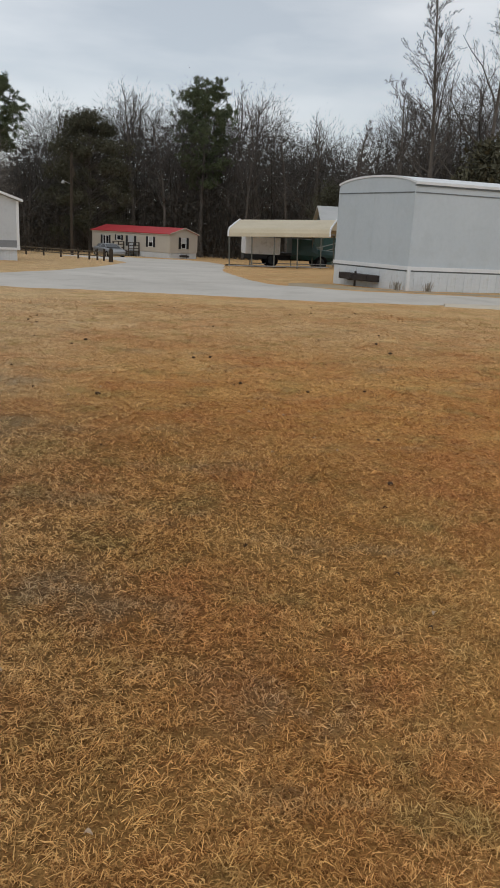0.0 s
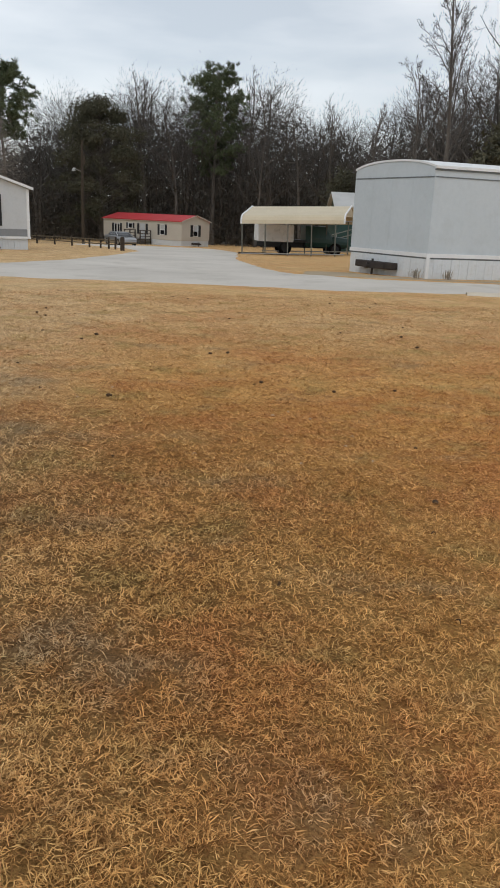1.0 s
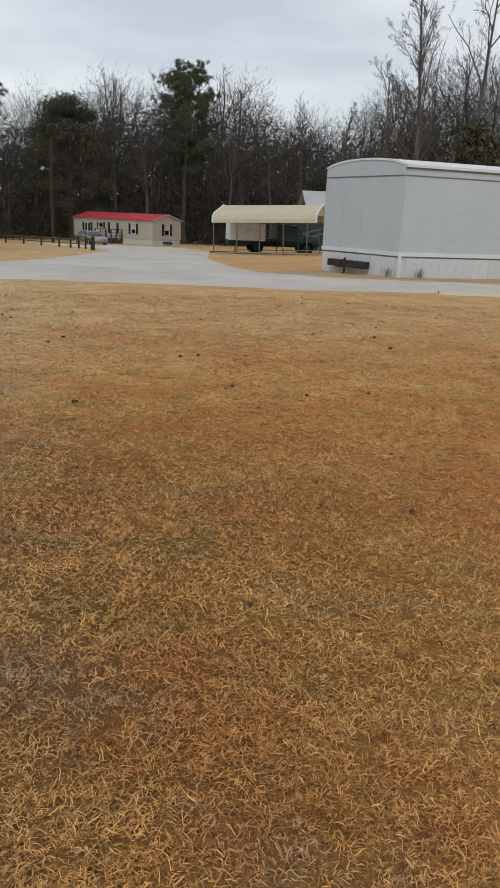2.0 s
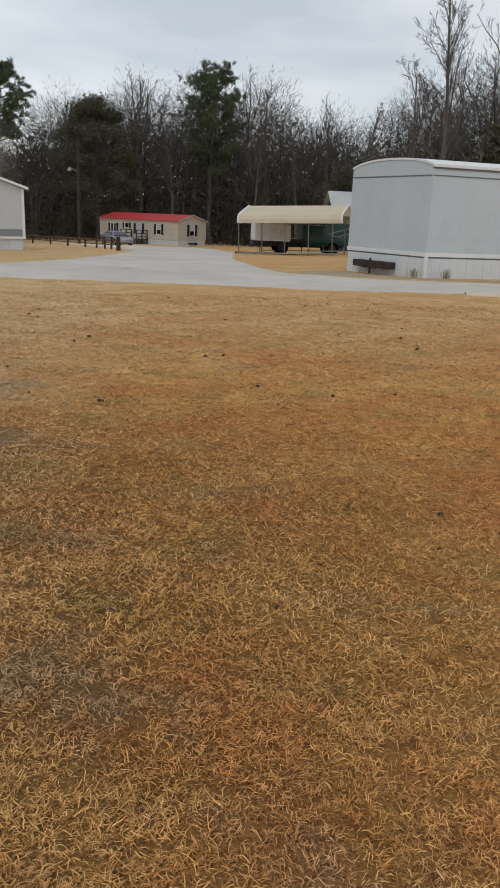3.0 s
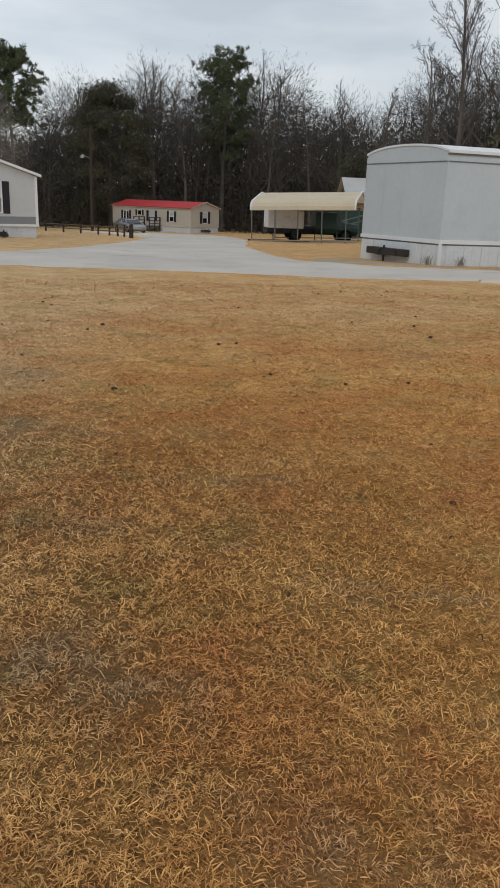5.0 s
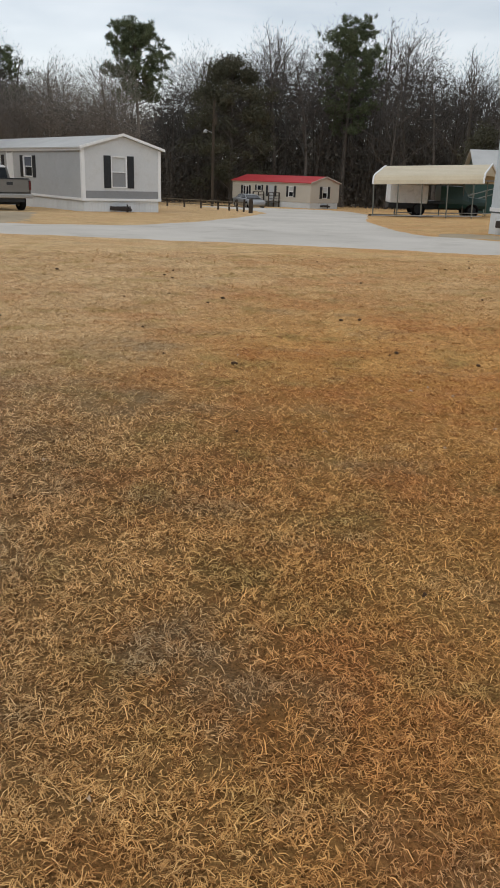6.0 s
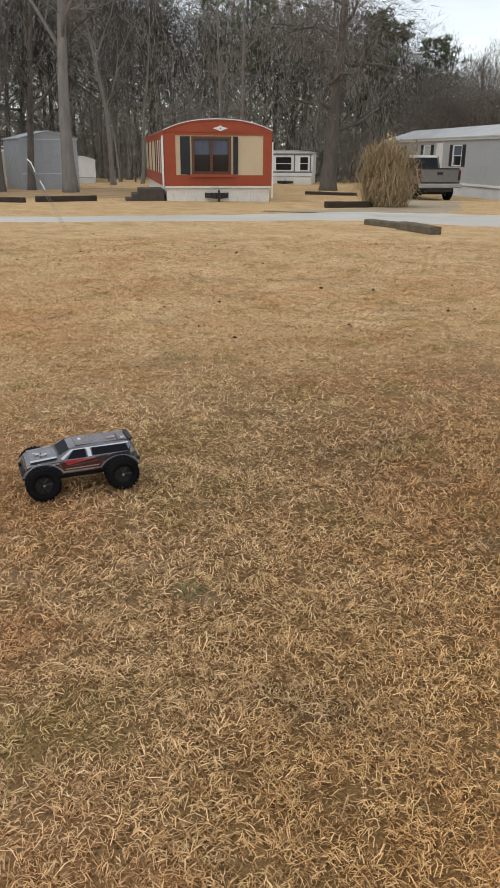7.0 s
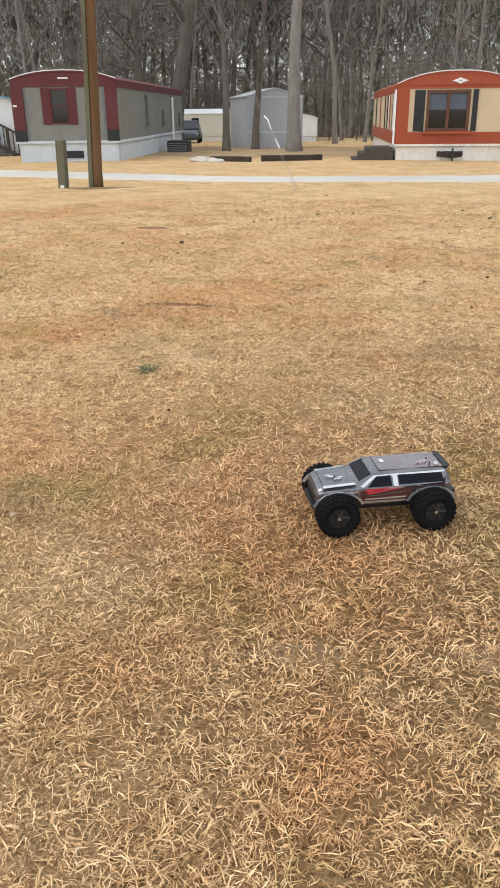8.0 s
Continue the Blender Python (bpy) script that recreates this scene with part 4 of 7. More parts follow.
def maroon_home():
    u, v = (0.66, 0.75), (-0.69, 0.725)
    c, w, n = (-30.51, 15.51), 3.85, 16.5
    z0 = -0.27
    holes = {"end": [(1.38, 2.05, 1.4, 2.62)], "far": [(5.4, 6.0, 1.2, 2.5), (9.6, 10.2, 1.1, 1.9), (14.9, 15.5, 1.0, 1.8)]}
    s = home("mobile_home", "grey-green mobile home trimmed in dark maroon", c, z0, u, v, w, n, 0.80, 2.86, 0.28, M_SAGE, M_MAROON, holes, over=0.05, roof_label="dark maroon bowed roof edge")
    s.profile("gable_face", [(0, 2.84), (w, 2.84)] + s.arc[::-1][1:-1], -0.03, -0.004, M_MAROON, "dark maroon bowed end panel")
    roof_edge(s, w)
    s.slab("top_band", "end", 0, w, 2.66, 2.85, 0.004, 0.03, M_MAROON)
    s.slab("top_band", "far", 0, n, 2.64, 2.84, 0.004, 0.05, M_MAROON)
    for a0, a1 in ((-0.02, 0.42), (w - 0.42, w + 0.02)):
        s.slab("corner_band", "end", a0, a1, 1.2, 2.66, 0.004, 0.06, M_MAROON)
        s.slab("corner_foot", "end", a0, a1, 0.8, 1.2, 0.004, 0.06, M_BLACK)
    s.slab("dark_joint", "end", 0.43, 0.52, 0.8, 2.66, 0.002, 0.012, M_SEAM)
    s.slab("dark_joint", "end", w - 0.52, w - 0.43, 0.8, 2.66, 0.002, 0.012, M_SEAM)
    s.window("end", 1.38, 2.05, 1.4, 2.62, trim=M_MAROON, shutter=M_MAROON, shutter_w=0.3, mullion="h")
    s.window("far", 5.4, 6.0, 1.2, 2.5, trim=M_SEAM)
    s.window("far", 9.6, 10.2, 1.1, 1.9, trim=M_SEAM)
    s.window("far", 14.9, 15.5, 1.0, 1.8, trim=M_SEAM)
    bm = bmesh.new()
    tube(bm, [(w + 0.08, 12.5, 0.5), (w + 0.08, 12.5, 2.5)], [0.07, 0.07], 10)
    part("vent_pipe", bm, M_TRIM, s.root, "white upright pipe", axes=s.axes)
    s.slab("number_bar", "end", 1.75, 2.12, 2.93, 2.98, 0.032, 0.040, M_TRIM)
    s.slab("lamp_plate", "end", 0.03, 0.16, 2.0, 2.06, 0.062, 0.08, M_TRIM)
    s.skirt(("end", "far"), -0.10, 0.76, M_BLUEWHITE, 0.7, "bluish white painted skirting")
    s.slab("ledge", "end", -0.03, w + 0.03, 0.73, 0.82, 0.0, 0.05, M_BLUEWHITE)
    s.slab("ledge", "far", -0.03, n, 0.73, 0.82, 0.0, 0.05, M_BLUEWHITE)
    s.slab("crawl_vent", "end", 1.45, 2.45, 0.2, 0.46, -0.04, -0.005, M_BLACK, label="black crawl-space vent")
    ac = thing("air_conditioner", (s.root.location + s.v * 9.0 + s.u * (w + 0.9))[:], "dark condenser unit standing beside the skirting", "air conditioner")
    bm = bmesh.new()
    box(bm, -0.5, 0.5, -0.65, 0.65, -0.15, 0.52)
    bevelled(bm, 0.03, 1)
    part("casing", bm, M_PLASTIC, ac, axes=s.axes)
    for k in range(6):
        bm = bmesh.new()
        box(bm, -0.45, 0.45, -0.68, -0.655, -0.04 + k * 0.085, k * 0.085)
        part("louvre", bm, M_SEAM, ac, axes=s.axes)


def plain_home(name, label, c, z0, u, v, w, length, floor, eave, arch, wall, roof, wins, skirt, shutters=None, gable=False, near_wins=(), far_wins=()):
    holes = {"end": [q for q in wins], "near": list(near_wins), "far": list(far_wins)}
    s = home(name, label, c, z0, u, v, w, length, floor, eave, arch, wall, roof, holes, gable=gable, over=0.08)
    for face, qs in holes.items():
        for q in qs:
            s.window(face, *q, shutter=shutters, shutter_w=0.25, mullion="h", blind=M_BLIND if len(qs) < 3 else None)
    s.skirt(("end", "near") if near_wins else ("end", "far"), -0.15, floor - 0.02, skirt, 0.8, "painted skirting")
    return s


grey_white_home()
shuttered_home()
red_roof_home()
orange_home()
maroon_home()
# small white home behind the orange one
s = plain_home("mobile_home", "small white mobile home with dark framed windows", (-34.6, 55.2), -0.85, (0.90, 0.44), (-0.44, 0.90), 4.2, 10.0, 0.75, 2.45, 0.15, M_TRIM, M_ROOF_G, [(0.35, 0.75, 1.15, 2.15), (1.3, 2.6, 1.15, 2.2), (3.2, 3.9, 1.15, 2.2)], M_CREAM)
s.slab("dark_band", "end", 0, 4.2, 2.28, 2.42, 0.003, 0.02, M_SEAM)
s.slab("dark_band", "end", 0, 4.2, 1.0, 1.1, 0.003, 0.02, M_SEAM)
for a in (0.1, 1.0, 2.75, 4.0):
    s.slab("dark_batten", "end", a, a + 0.1, 1.1, 2.28, 0.003, 0.02, M_SEAM)
s.hitch(2.1, 0.3, 0.8, 0.6)
# pale yellow home beyond the maroon one
plain_home("mobile_home", "long pale yellow mobile home beyond the trees", (-51.6, 44.2), -0.85, (-0.55, 0.83), (-0.72, -0.694), 4.2, 15.0, 0.6, 2.25, 0.3, M_PALE, M_TRIM, [], M_CREAM, near_wins=[(2.0, 2.7, 1.1, 2.0), (4.2, 4.8, 0.8, 2.0), (7.0, 7.9, 1.1, 2.0), (10.5, 11.3, 1.1, 2.0)])
# white home end behind the big oak
plain_home("mobile_home", "white mobile home end far behind the oak", (-44.2, 43.3), -0.75, (0.72, 0.69), (-0.70, 0.714), 2.5, 9.0, 0.6, 1.75, 0.25, M_TRIM, M_TRIM, [(0.9, 1.3, 0.9, 1.5)], M_SKIRT, far_wins=[(2.0, 2.6, 0.9, 1.5)])


def blue_roof_house():
    c, u, v = (-41.3, 13.6), (0.47, 0.88), (-0.88, 0.47)
    s = home("white_house", "white sided home with a light blue roof", c, -0.42, u, v, 7.1, 9.0, 0.3, 2.35, 0.55, M_TRIM, M_BLUE_ROOF, {"end": [(1.2, 2.1, 1.1, 2.0)]}, gable=False, over=0.2, roof_label="light blue roof")
    tagged(s.root, category="house")
    s.window("end", 1.2, 2.1, 1.1, 2.0, mullion="h", blind=M_BLIND)
    s.slab("door", "end", 4.3, 5.1, 0.85, 2.2, 0.003, 0.04, M_BLIND, label="pale entry door")
    s.skirt(("end",), -0.1, 0.3, M_SKIRT, 0.7, "white skirting")
    st = thing("wooden_stairs", (s.root.location + s.u * 4.9 - s.v * 0.05)[:], "grey wooden entry stairs with handrails", "stairs")
    bm = bmesh.new()
    box(bm, -1.0, 0.6, -1.2, -0.05, 0.72, 0.80)
    part("landing", bm, M_DECK, st, axes=s.axes)
    for k in range(5):
        bm = bmesh.new()
        box(bm, 0.6 + 0.28 * k, 0.9 + 0.28 * k, -1.15, -0.1, 0.60 - 0.16 * k, 0.64 - 0.16 * k)
        part("tread", bm, M_DECK, st, axes=s.axes)
    for y in (-1.2, -0.1):
        bm = bmesh.new()
        tube(bm, [(-1.0, y, 1.7), (0.6, y, 1.7), (2.0, y, 0.95)], [0.04, 0.04, 0.04], 6)
        part("handrail", bm, M_DECK, st, axes=s.axes)
        bm = bmesh.new()
        tube(bm, [(0.6, y, 0.72), (2.0, y, -0.05)], [0.06, 0.06], 6)
        part("stringer", bm, M_DECK, st, axes=s.axes)
        for x, z0, z1 in ((-0.95, -0.1, 1.7), (0.6, -0.1, 1.7), (1.3, 0.25, 1.33), (2.0, -0.15, 0.95)):
            bm = bmesh.new()
            box(bm, x - 0.045, x + 0.045, y - 0.045, y + 0.045, z0, z1)
            part("post", bm, M_DECK, st, axes=s.axes)
        for k in range(6):
            x = 0.75 + 0.2 * k
            bm = bmesh.new()
            box(bm, x - 0.015, x + 0.015, y - 0.015, y + 0.015, 0.64 - (x - 0.6) * 0.55, 1.70 - (x - 0.6) * 0.536)
            part("baluster", bm, M_DECK, st, axes=s.axes)


blue_roof_house()


def grey_shed():
    u, v = (0.56, 0.83), (-0.86, 0.51)
    s = home("shed", "tall grey metal garden shed with a low gable", (-34.1, 30.55), -0.40, u, v, 3.0, 4.6, 0.02, 2.62, 0.36, M_SHED, M_SHED, {}, gable=True, over=0.06)
    tagged(s.root, category="shed", group="sheds")
    s.slab("rail", "end", 0.0, 3.0, 0.86, 0.92, 0.003, 0.02, M_METAL_WALL)
    for k in range(1, 8):
        s.slab("rib", "end", k * 0.375 - 0.012, k * 0.375 + 0.012, 0.1, 2.6, 0.0015, 0.012, M_SHED)
    for k in range(1, 12):
        s.slab("rib", "near", k * 0.375 - 0.012, k * 0.375 + 0.012, 0.1, 2.6, 0.0015, 0.012, M_SHED)
    s.slab("eave_band", "end", 0.0, 3.0, 2.56, 2.62, 0.003, 0.03, M_METAL_WALL)


grey_shed()


# ---------------------------------------------------------------- carport and what stands under it
def carport():
    root = thing("carport", (3.76, 47.9, -0.60), "tan steel carport with rounded eaves on thin posts", "carport")
    u, v = unit((0.937, -0.35, 0)), unit((0.35, 0.937, 0))
    ax = axes_of(u, v)
    n, d = 6.25, 5.2
    ax = ax @ Matrix.Rotation(radians(-2.2), 4, "Y")
    outline = [(0.0, 1.74), (0.03, 1.96), (0.14, 2.15), (0.35, 2.27), (d / 2, 2.78), (d - 0.35, 2.27), (d - 0.14, 2.15), (d - 0.03, 1.96), (d, 1.74)]
    bm = bmesh.new()
    # ribbed sheet: ribs run along the length
    pts = []
    for (a, z), (b, y) in zip(outline, outline[1:]):
        steps = max(1, int(math.hypot(b - a, y - z) / 0.12))
        for k in range(steps):
            pts.append((a + (b - a) * k / steps, z + (y - z) * k / steps + (0.018 if (len(pts) % 3 == 0) else 0)))
    pts.append(outline[-1])
    rows = [[bm.verts.new((x, a, z + h)) for a, z in pts] for x, h in ((0, 0), (n, 0), (n, -0.02), (0, -0.02))]
    for r0, r1 in ((rows[0], rows[1]), (rows[2], rows[3])):
        for k in range(len(pts) - 1):
            bm.faces.new((r0[k], r1[k], r1[k + 1], r0[k + 1]))
    for r0, r1 in ((rows[1], rows[2]), (rows[3], rows[0])):
        for k in range(len(pts) - 1):
            bm.faces.new((r0[k], r1[k], r1[k + 1], r0[k + 1]))
    part("roof_sheet", bm, M_CARPORT, root, "tan ribbed steel roof", axes=ax)
    for x in (0.0, n - 0.06):
        bm = bmesh.new()
        for (a, z), (b, y) in zip(outline, outline[1:]):
            tube(bm, [(x + 0.03, a, z + 0.01), (x + 0.03, b, y + 0.01)], [0.055, 0.055], 6)
        part("gable_trim", bm, M_TRIM, root, "white end trim", axes=ax)
    bm = bmesh.new()
    prism(bm, [(0.25, 2.15), (d - 0.25, 2.15), (d - 0.35, 2.24), (d / 2, 2.72), (0.35, 2.24)], n - 0.1, n - 0.08)
    bm.transform(Matrix(((0, 1, 0, 0), (1, 0, 0, 0), (0, 0, 1, 0), (0, 0, 0, 1))))
    part("gable_panel", bm, M_CARPORT, root, axes=ax)
    for x in (0.08, 1.5, 2.88, 4.3, 5.7):
        for y in (0.05, d - 0.05):
            bm = bmesh.new()
            box(bm, x - 0.03, x + 0.03, y - 0.03, y + 0.03, -0.35, 1.9)
            part("post", bm, M_POST, root, axes=ax)
    for y in (0.05, d - 0.05):
        bm = bmesh.new()
        box(bm, 0, n, y - 0.04, y + 0.04, 0.0, 0.06)
        part("base_rail", bm, M_STEEL, root, axes=ax)
    for x in (0.1, n - 0.1):
        bm = bmesh.new()
        box(bm, x - 0.03, x + 0.03, 0.1, d - 0.1, 1.86, 1.93)
        part("tie_beam", bm, M_STEEL, root, axes=ax)


carport()


def wheel(parent, centre, radius, width, axis, rim=None, rim_r=0.6):
    """Tyre with a rounded shoulder, and a dished rim."""
    rot = Vector((0, 1, 0)).rotation_difference(Vector(axis)).to_matrix().to_4x4()
    bm = bmesh.new()
    prof = [(rim_r * radius, -0.42), (0.86 * radius, -0.5), (0.97 * radius, -0.40), (radius, -0.2), (radius, 0.2), (0.97 * radius, 0.40), (0.86 * radius, 0.5), (rim_r * radius, 0.42)]
    n = 24
    rings = [[bm.verts.new((r * math.cos(2 * math.pi * k / n), y * width, r * math.sin(2 * math.pi * k / n))) for r, y in prof] for k in range(n)]
    for k in range(n):
        for j in range(len(prof)):
            bm.faces.new((rings[k][j], rings[(k + 1) % n][j], rings[(k + 1) % n][(j + 1) % len(prof)], rings[k][(j + 1) % len(prof)]))
    bm.transform(Matrix.Translation(centre) @ rot)
    tyre = part("tyre", bm, M_RUBBER, parent, shade=True)
    bm = bmesh.new()
    tube(bm, [(0, -0.36 * width, 0), (0, -0.25 * width, 0), (0, 0.25 * width, 0), (0, 0.36 * width, 0)], [rim_r * radius * 0.98, rim_r * radius * 0.6, rim_r * radius * 0.6, rim_r * radius * 0.98], 16)
    bm.transform(Matrix.Translation(centre) @ rot)
    part("rim", bm, rim or M_CHROME, tyre)
    return tyre


def loft(bm, sections):
    """Closed cross-sections of (x, [(y, z), ...]) joined along x."""
    rings = [[bm.verts.new((x, y, z)) for y, z in ring] for x, ring in sections]
    m = len(rings[0])
    for r0, r1 in zip(rings, rings[1:]):
        for k in range(m):
            bm.faces.new((r0[k], r0[(k + 1) % m], r1[(k + 1) % m], r1[k]))
    bm.faces.new(rings[0][::-1])
    bm.faces.new(rings[-1])


def hull(half_low, half_belt, half_top, low, belt, top):
    return [(-half_low, low), (half_low, low), (half_belt, (low + belt) / 2), (half_belt, belt), (half_top, top - 0.03), (half_top - 0.08, top), (-half_top + 0.08, top), (-half_top, top - 0.03), (-half_belt, belt), (-half_belt, (low + belt) / 2)]


def panel(bm, quad, out=0.006):
    """A thin plate with four corners."""
    q = [Vector(p) for p in quad]
    nrm = (q[1] - q[0]).cross(q[2] - q[0]).normalized() * out
    a, b = [bm.verts.new(p) for p in q], [bm.verts.new(p + nrm) for p in q]
    bm.faces.new(a[::-1])
    bm.faces.new(b)
    for k in range(4):
        bm.faces.new((a[k], a[(k + 1) % 4], b[(k + 1) % 4], b[k]))


def saloon(name, label, place, heading, paint, tall=1.42, length=4.5, suv=False):
    root = thing(name, place, label, "car", "parked vehicles")
    root.rotation_euler = (0, 0, heading)
    h = length / 2
    bm = bmesh.new()
    loft(bm, [(-h, hull(0.72, 0.78, 0.74, 0.32, 0.6, 0.86)), (-h + 0.12, hull(0.80, 0.87, 0.80, 0.22, 0.62, 0.96)), (-0.5 * h, hull(0.82, 0.90, 0.84, 0.2, 0.66, 0.98)),
              (0.35 * h, hull(0.82, 0.90, 0.84, 0.2, 0.66, 0.95)), (0.85 * h, hull(0.80, 0.87, 0.78, 0.22, 0.58, 0.82)), (h, hull(0.68, 0.74, 0.68, 0.32, 0.5, 0.68))])
    bevelled(bm, 0.02, 1)
    body = part("body", bm, paint, root, shade=True)
    back = -0.96 * h if suv else -0.72 * h
    bm = bmesh.new()
    loft(bm, [(back, hull(0.70, 0.72, 0.62, 0.92, 0.98, 1.02 if not suv else tall - 0.1)), (back + (0.15 if suv else 0.45), hull(0.76, 0.78, 0.62, 0.94, 1.0, tall - 0.03)), (0.02 * h, hull(0.76, 0.78, 0.62, 0.94, 1.0, tall)),
              (0.18 * h, hull(0.76, 0.78, 0.60, 0.92, 0.98, tall - 0.06)), (0.52 * h, hull(0.72, 0.74, 0.66, 0.88, 0.92, 0.97))])
    part("cabin", bm, M_GLASS, root, shade=False)
    bm = bmesh.new()
    loft(bm, [(back + (0.10 if suv else 0.42), hull(0.60, 0.63, 0.60, tall - 0.07, tall - 0.05, tall - 0.005)), (0.0, hull(0.60, 0.63, 0.60, tall - 0.05, tall - 0.03, tall + 0.015)), (0.19 * h, hull(0.58, 0.61, 0.58, tall - 0.12, tall - 0.1, tall - 0.04))])
    part("roof_panel", bm, paint, root, shade=True)
    for s in (-1, 1):
        for x0, x1 in ((0.50 * h, 0.16 * h), (-0.14 * h, -0.16 * h), (back + 0.06, back + 0.42)):
            bm = bmesh.new()
            tube(bm, [(x0, s * 0.77, 0.95), (x1, s * 0.63, tall - 0.04)], [0.045, 0.04], 6)
            part("pillar", bm, paint, root)
        for x in (-0.6 * h, 0.62 * h):
            wheel(root, (x, s * 0.80, 0.33), 0.33, 0.22, (0, s, 0), M_STEEL)
        bm = bmesh.new()
        box(bm, h - 0.14, h - 0.02, s * 0.60 - 0.16, s * 0.60 + 0.16, 0.56, 0.70)
        part("headlight", bm, M_BLIND, body)
        bm = bmesh.new()
        box(bm, -h - 0.01, -h + 0.1, s * 0.62 - 0.12, s * 0.62 + 0.12, 0.66, 0.84)
        part("tail_light", bm, M_TAIL, body)
    for x in (-h - 0.03, h - 0.09):
        bm = bmesh.new()
        box(bm, x, x + 0.12, -0.7, 0.7, 0.34, 0.5)
        bevelled(bm, 0.03, 1)
        part("bumper", bm, paint, body)
    return root


saloon("car", "silver saloon car parked before the red-roofed home", (-5.5, 78.4, ground_z(-5.5, 78.4) - 0.06), radians(-62), M_SILVER, 1.3, 4.2)
saloon("suv", "dark blue-grey utility vehicle parked by the pale yellow home", (-49.2, 38.6, ground_z(-49.2, 38.6)), radians(-42), M_DKCAR, 1.5, 4.3, True)


def pickup():
    x, y = -14.6, 37.0
    root = thing("pickup_truck", (x, y, ground_z(x, y)), "pewter grey full-size pickup truck parked tail outwards", "truck", "parked vehicles")
    root.rotation_euler = (0, 0, radians(131))
    # x forward, tail at -2.7
    bm = bmesh.new()
    for y0, y1 in ((-0.97, -0.87), (0.87, 0.97)):
        box(bm, -2.7, -0.55, y0, y1, 0.72, 1.34)
    box(bm, -2.66, -0.55, -0.87, 0.87, 0.72, 0.84)
    bevelled(bm, 0.02, 1)
    bed = part("bed", bm, M_PEWTER, root)
    bm = bmesh.new()
    box(bm, -2.76, -2.67, -0.85, 0.85, 0.78, 1.35)
    bevelled(bm, 0.025, 1)
    gate = part("tailgate", bm, M_PEWTER, root, "pewter tailgate with a black latch")
    bm = bmesh.new()
    box(bm, -2.785, -2.75, -0.13, 0.13, 1.10, 1.22)
    part("latch", bm, M_BLACK, gate)
    bm = bmesh.new()
    box(bm, -2.78, -2.66, -0.86, 0.86, 1.34, 1.385)
    part("gate_cap", bm, M_BLACK, gate)
    bm = bmesh.new()
    box(bm, -2.92, -2.76, -0.96, 0.96, 0.56, 0.74)
    bevelled(bm, 0.03, 1)
    part("bumper", bm, M_STEEL, root, "steel rear bumper")
    bm = bmesh.new()
    box(bm, -2.8, 2.6, -0.6, 0.6, 0.40, 0.66)
    box(bm, -1.95, -1.55, -0.75, 0.75, 0.26, 0.46)
    part("chassis", bm, M_BLACK, root)
    bm = bmesh.new()
    loft(bm, [(-0.5, hull(0.86, 0.97, 0.90, 0.6, 0.95, 1.28)), (1.25, hull(0.86, 0.97, 0.90, 0.6, 0.95, 1.26)), (2.5, hull(0.84, 0.95, 0.86, 0.6, 0.9, 1.16)), (2.75, hull(0.78, 0.88, 0.80, 0.62, 0.85, 1.08))])
    part("body", bm, M_PEWTER, root, shade=True)
    bm = bmesh.new()
    loft(bm, [(-0.48, hull(0.84, 0.86, 0.70, 1.2, 1.27, 1.80)), (-0.35, hull(0.84, 0.86, 0.70, 1.2, 1.27, 1.87)), (0.75, hull(0.84, 0.86, 0.70, 1.2, 1.27, 1.87)), (1.4, hull(0.82, 0.84, 0.76, 1.18, 1.22, 1.27))])
    part("cab_glass", bm, M_GLASS, root)
    bm = bmesh.new()
    loft(bm, [(-0.50, hull(0.68, 0.72, 0.66, 1.80, 1.83, 1.90)), (0.8, hull(0.68, 0.72, 0.66, 1.80, 1.83, 1.91)), (0.95, hull(0.66, 0.70, 0.64, 1.74, 1.77, 1.84))])
    part("cab_roof", bm, M_TRIM, root, "pale cab roof")
    for s in (-1, 1):
        for a, b in (((-0.48, s * 0.85, 1.25), (-0.45, s * 0.72, 1.85)), ((0.25, s * 0.86, 1.25), (0.25, s * 0.72, 1.86)), ((1.36, s * 0.83, 1.24), (0.88, s * 0.70, 1.82))):
            bm = bmesh.new()
            tube(bm, [a, b], [0.06, 0.055], 6)
            part("pillar", bm, M_PEWTER, root)
        bm = bmesh.new()
        box(bm, -2.73, -2.62, s * 0.92 - 0.045, s * 0.92 + 0.045, 0.90, 1.28)
        part("tail_light", bm, M_TAIL, bed)
        bm = bmesh.new()
        box(bm, 0.95, 1.12, s * 1.1 - 0.1, s * 1.1 + 0.1, 1.26, 1.48)
        part("mirror", bm, M_BLACK, root)
        for px in (-1.75, 1.85):
            wheel(root, (px, s * 0.82, 0.39), 0.39, 0.27, (0, s, 0), M_STEEL)


pickup()


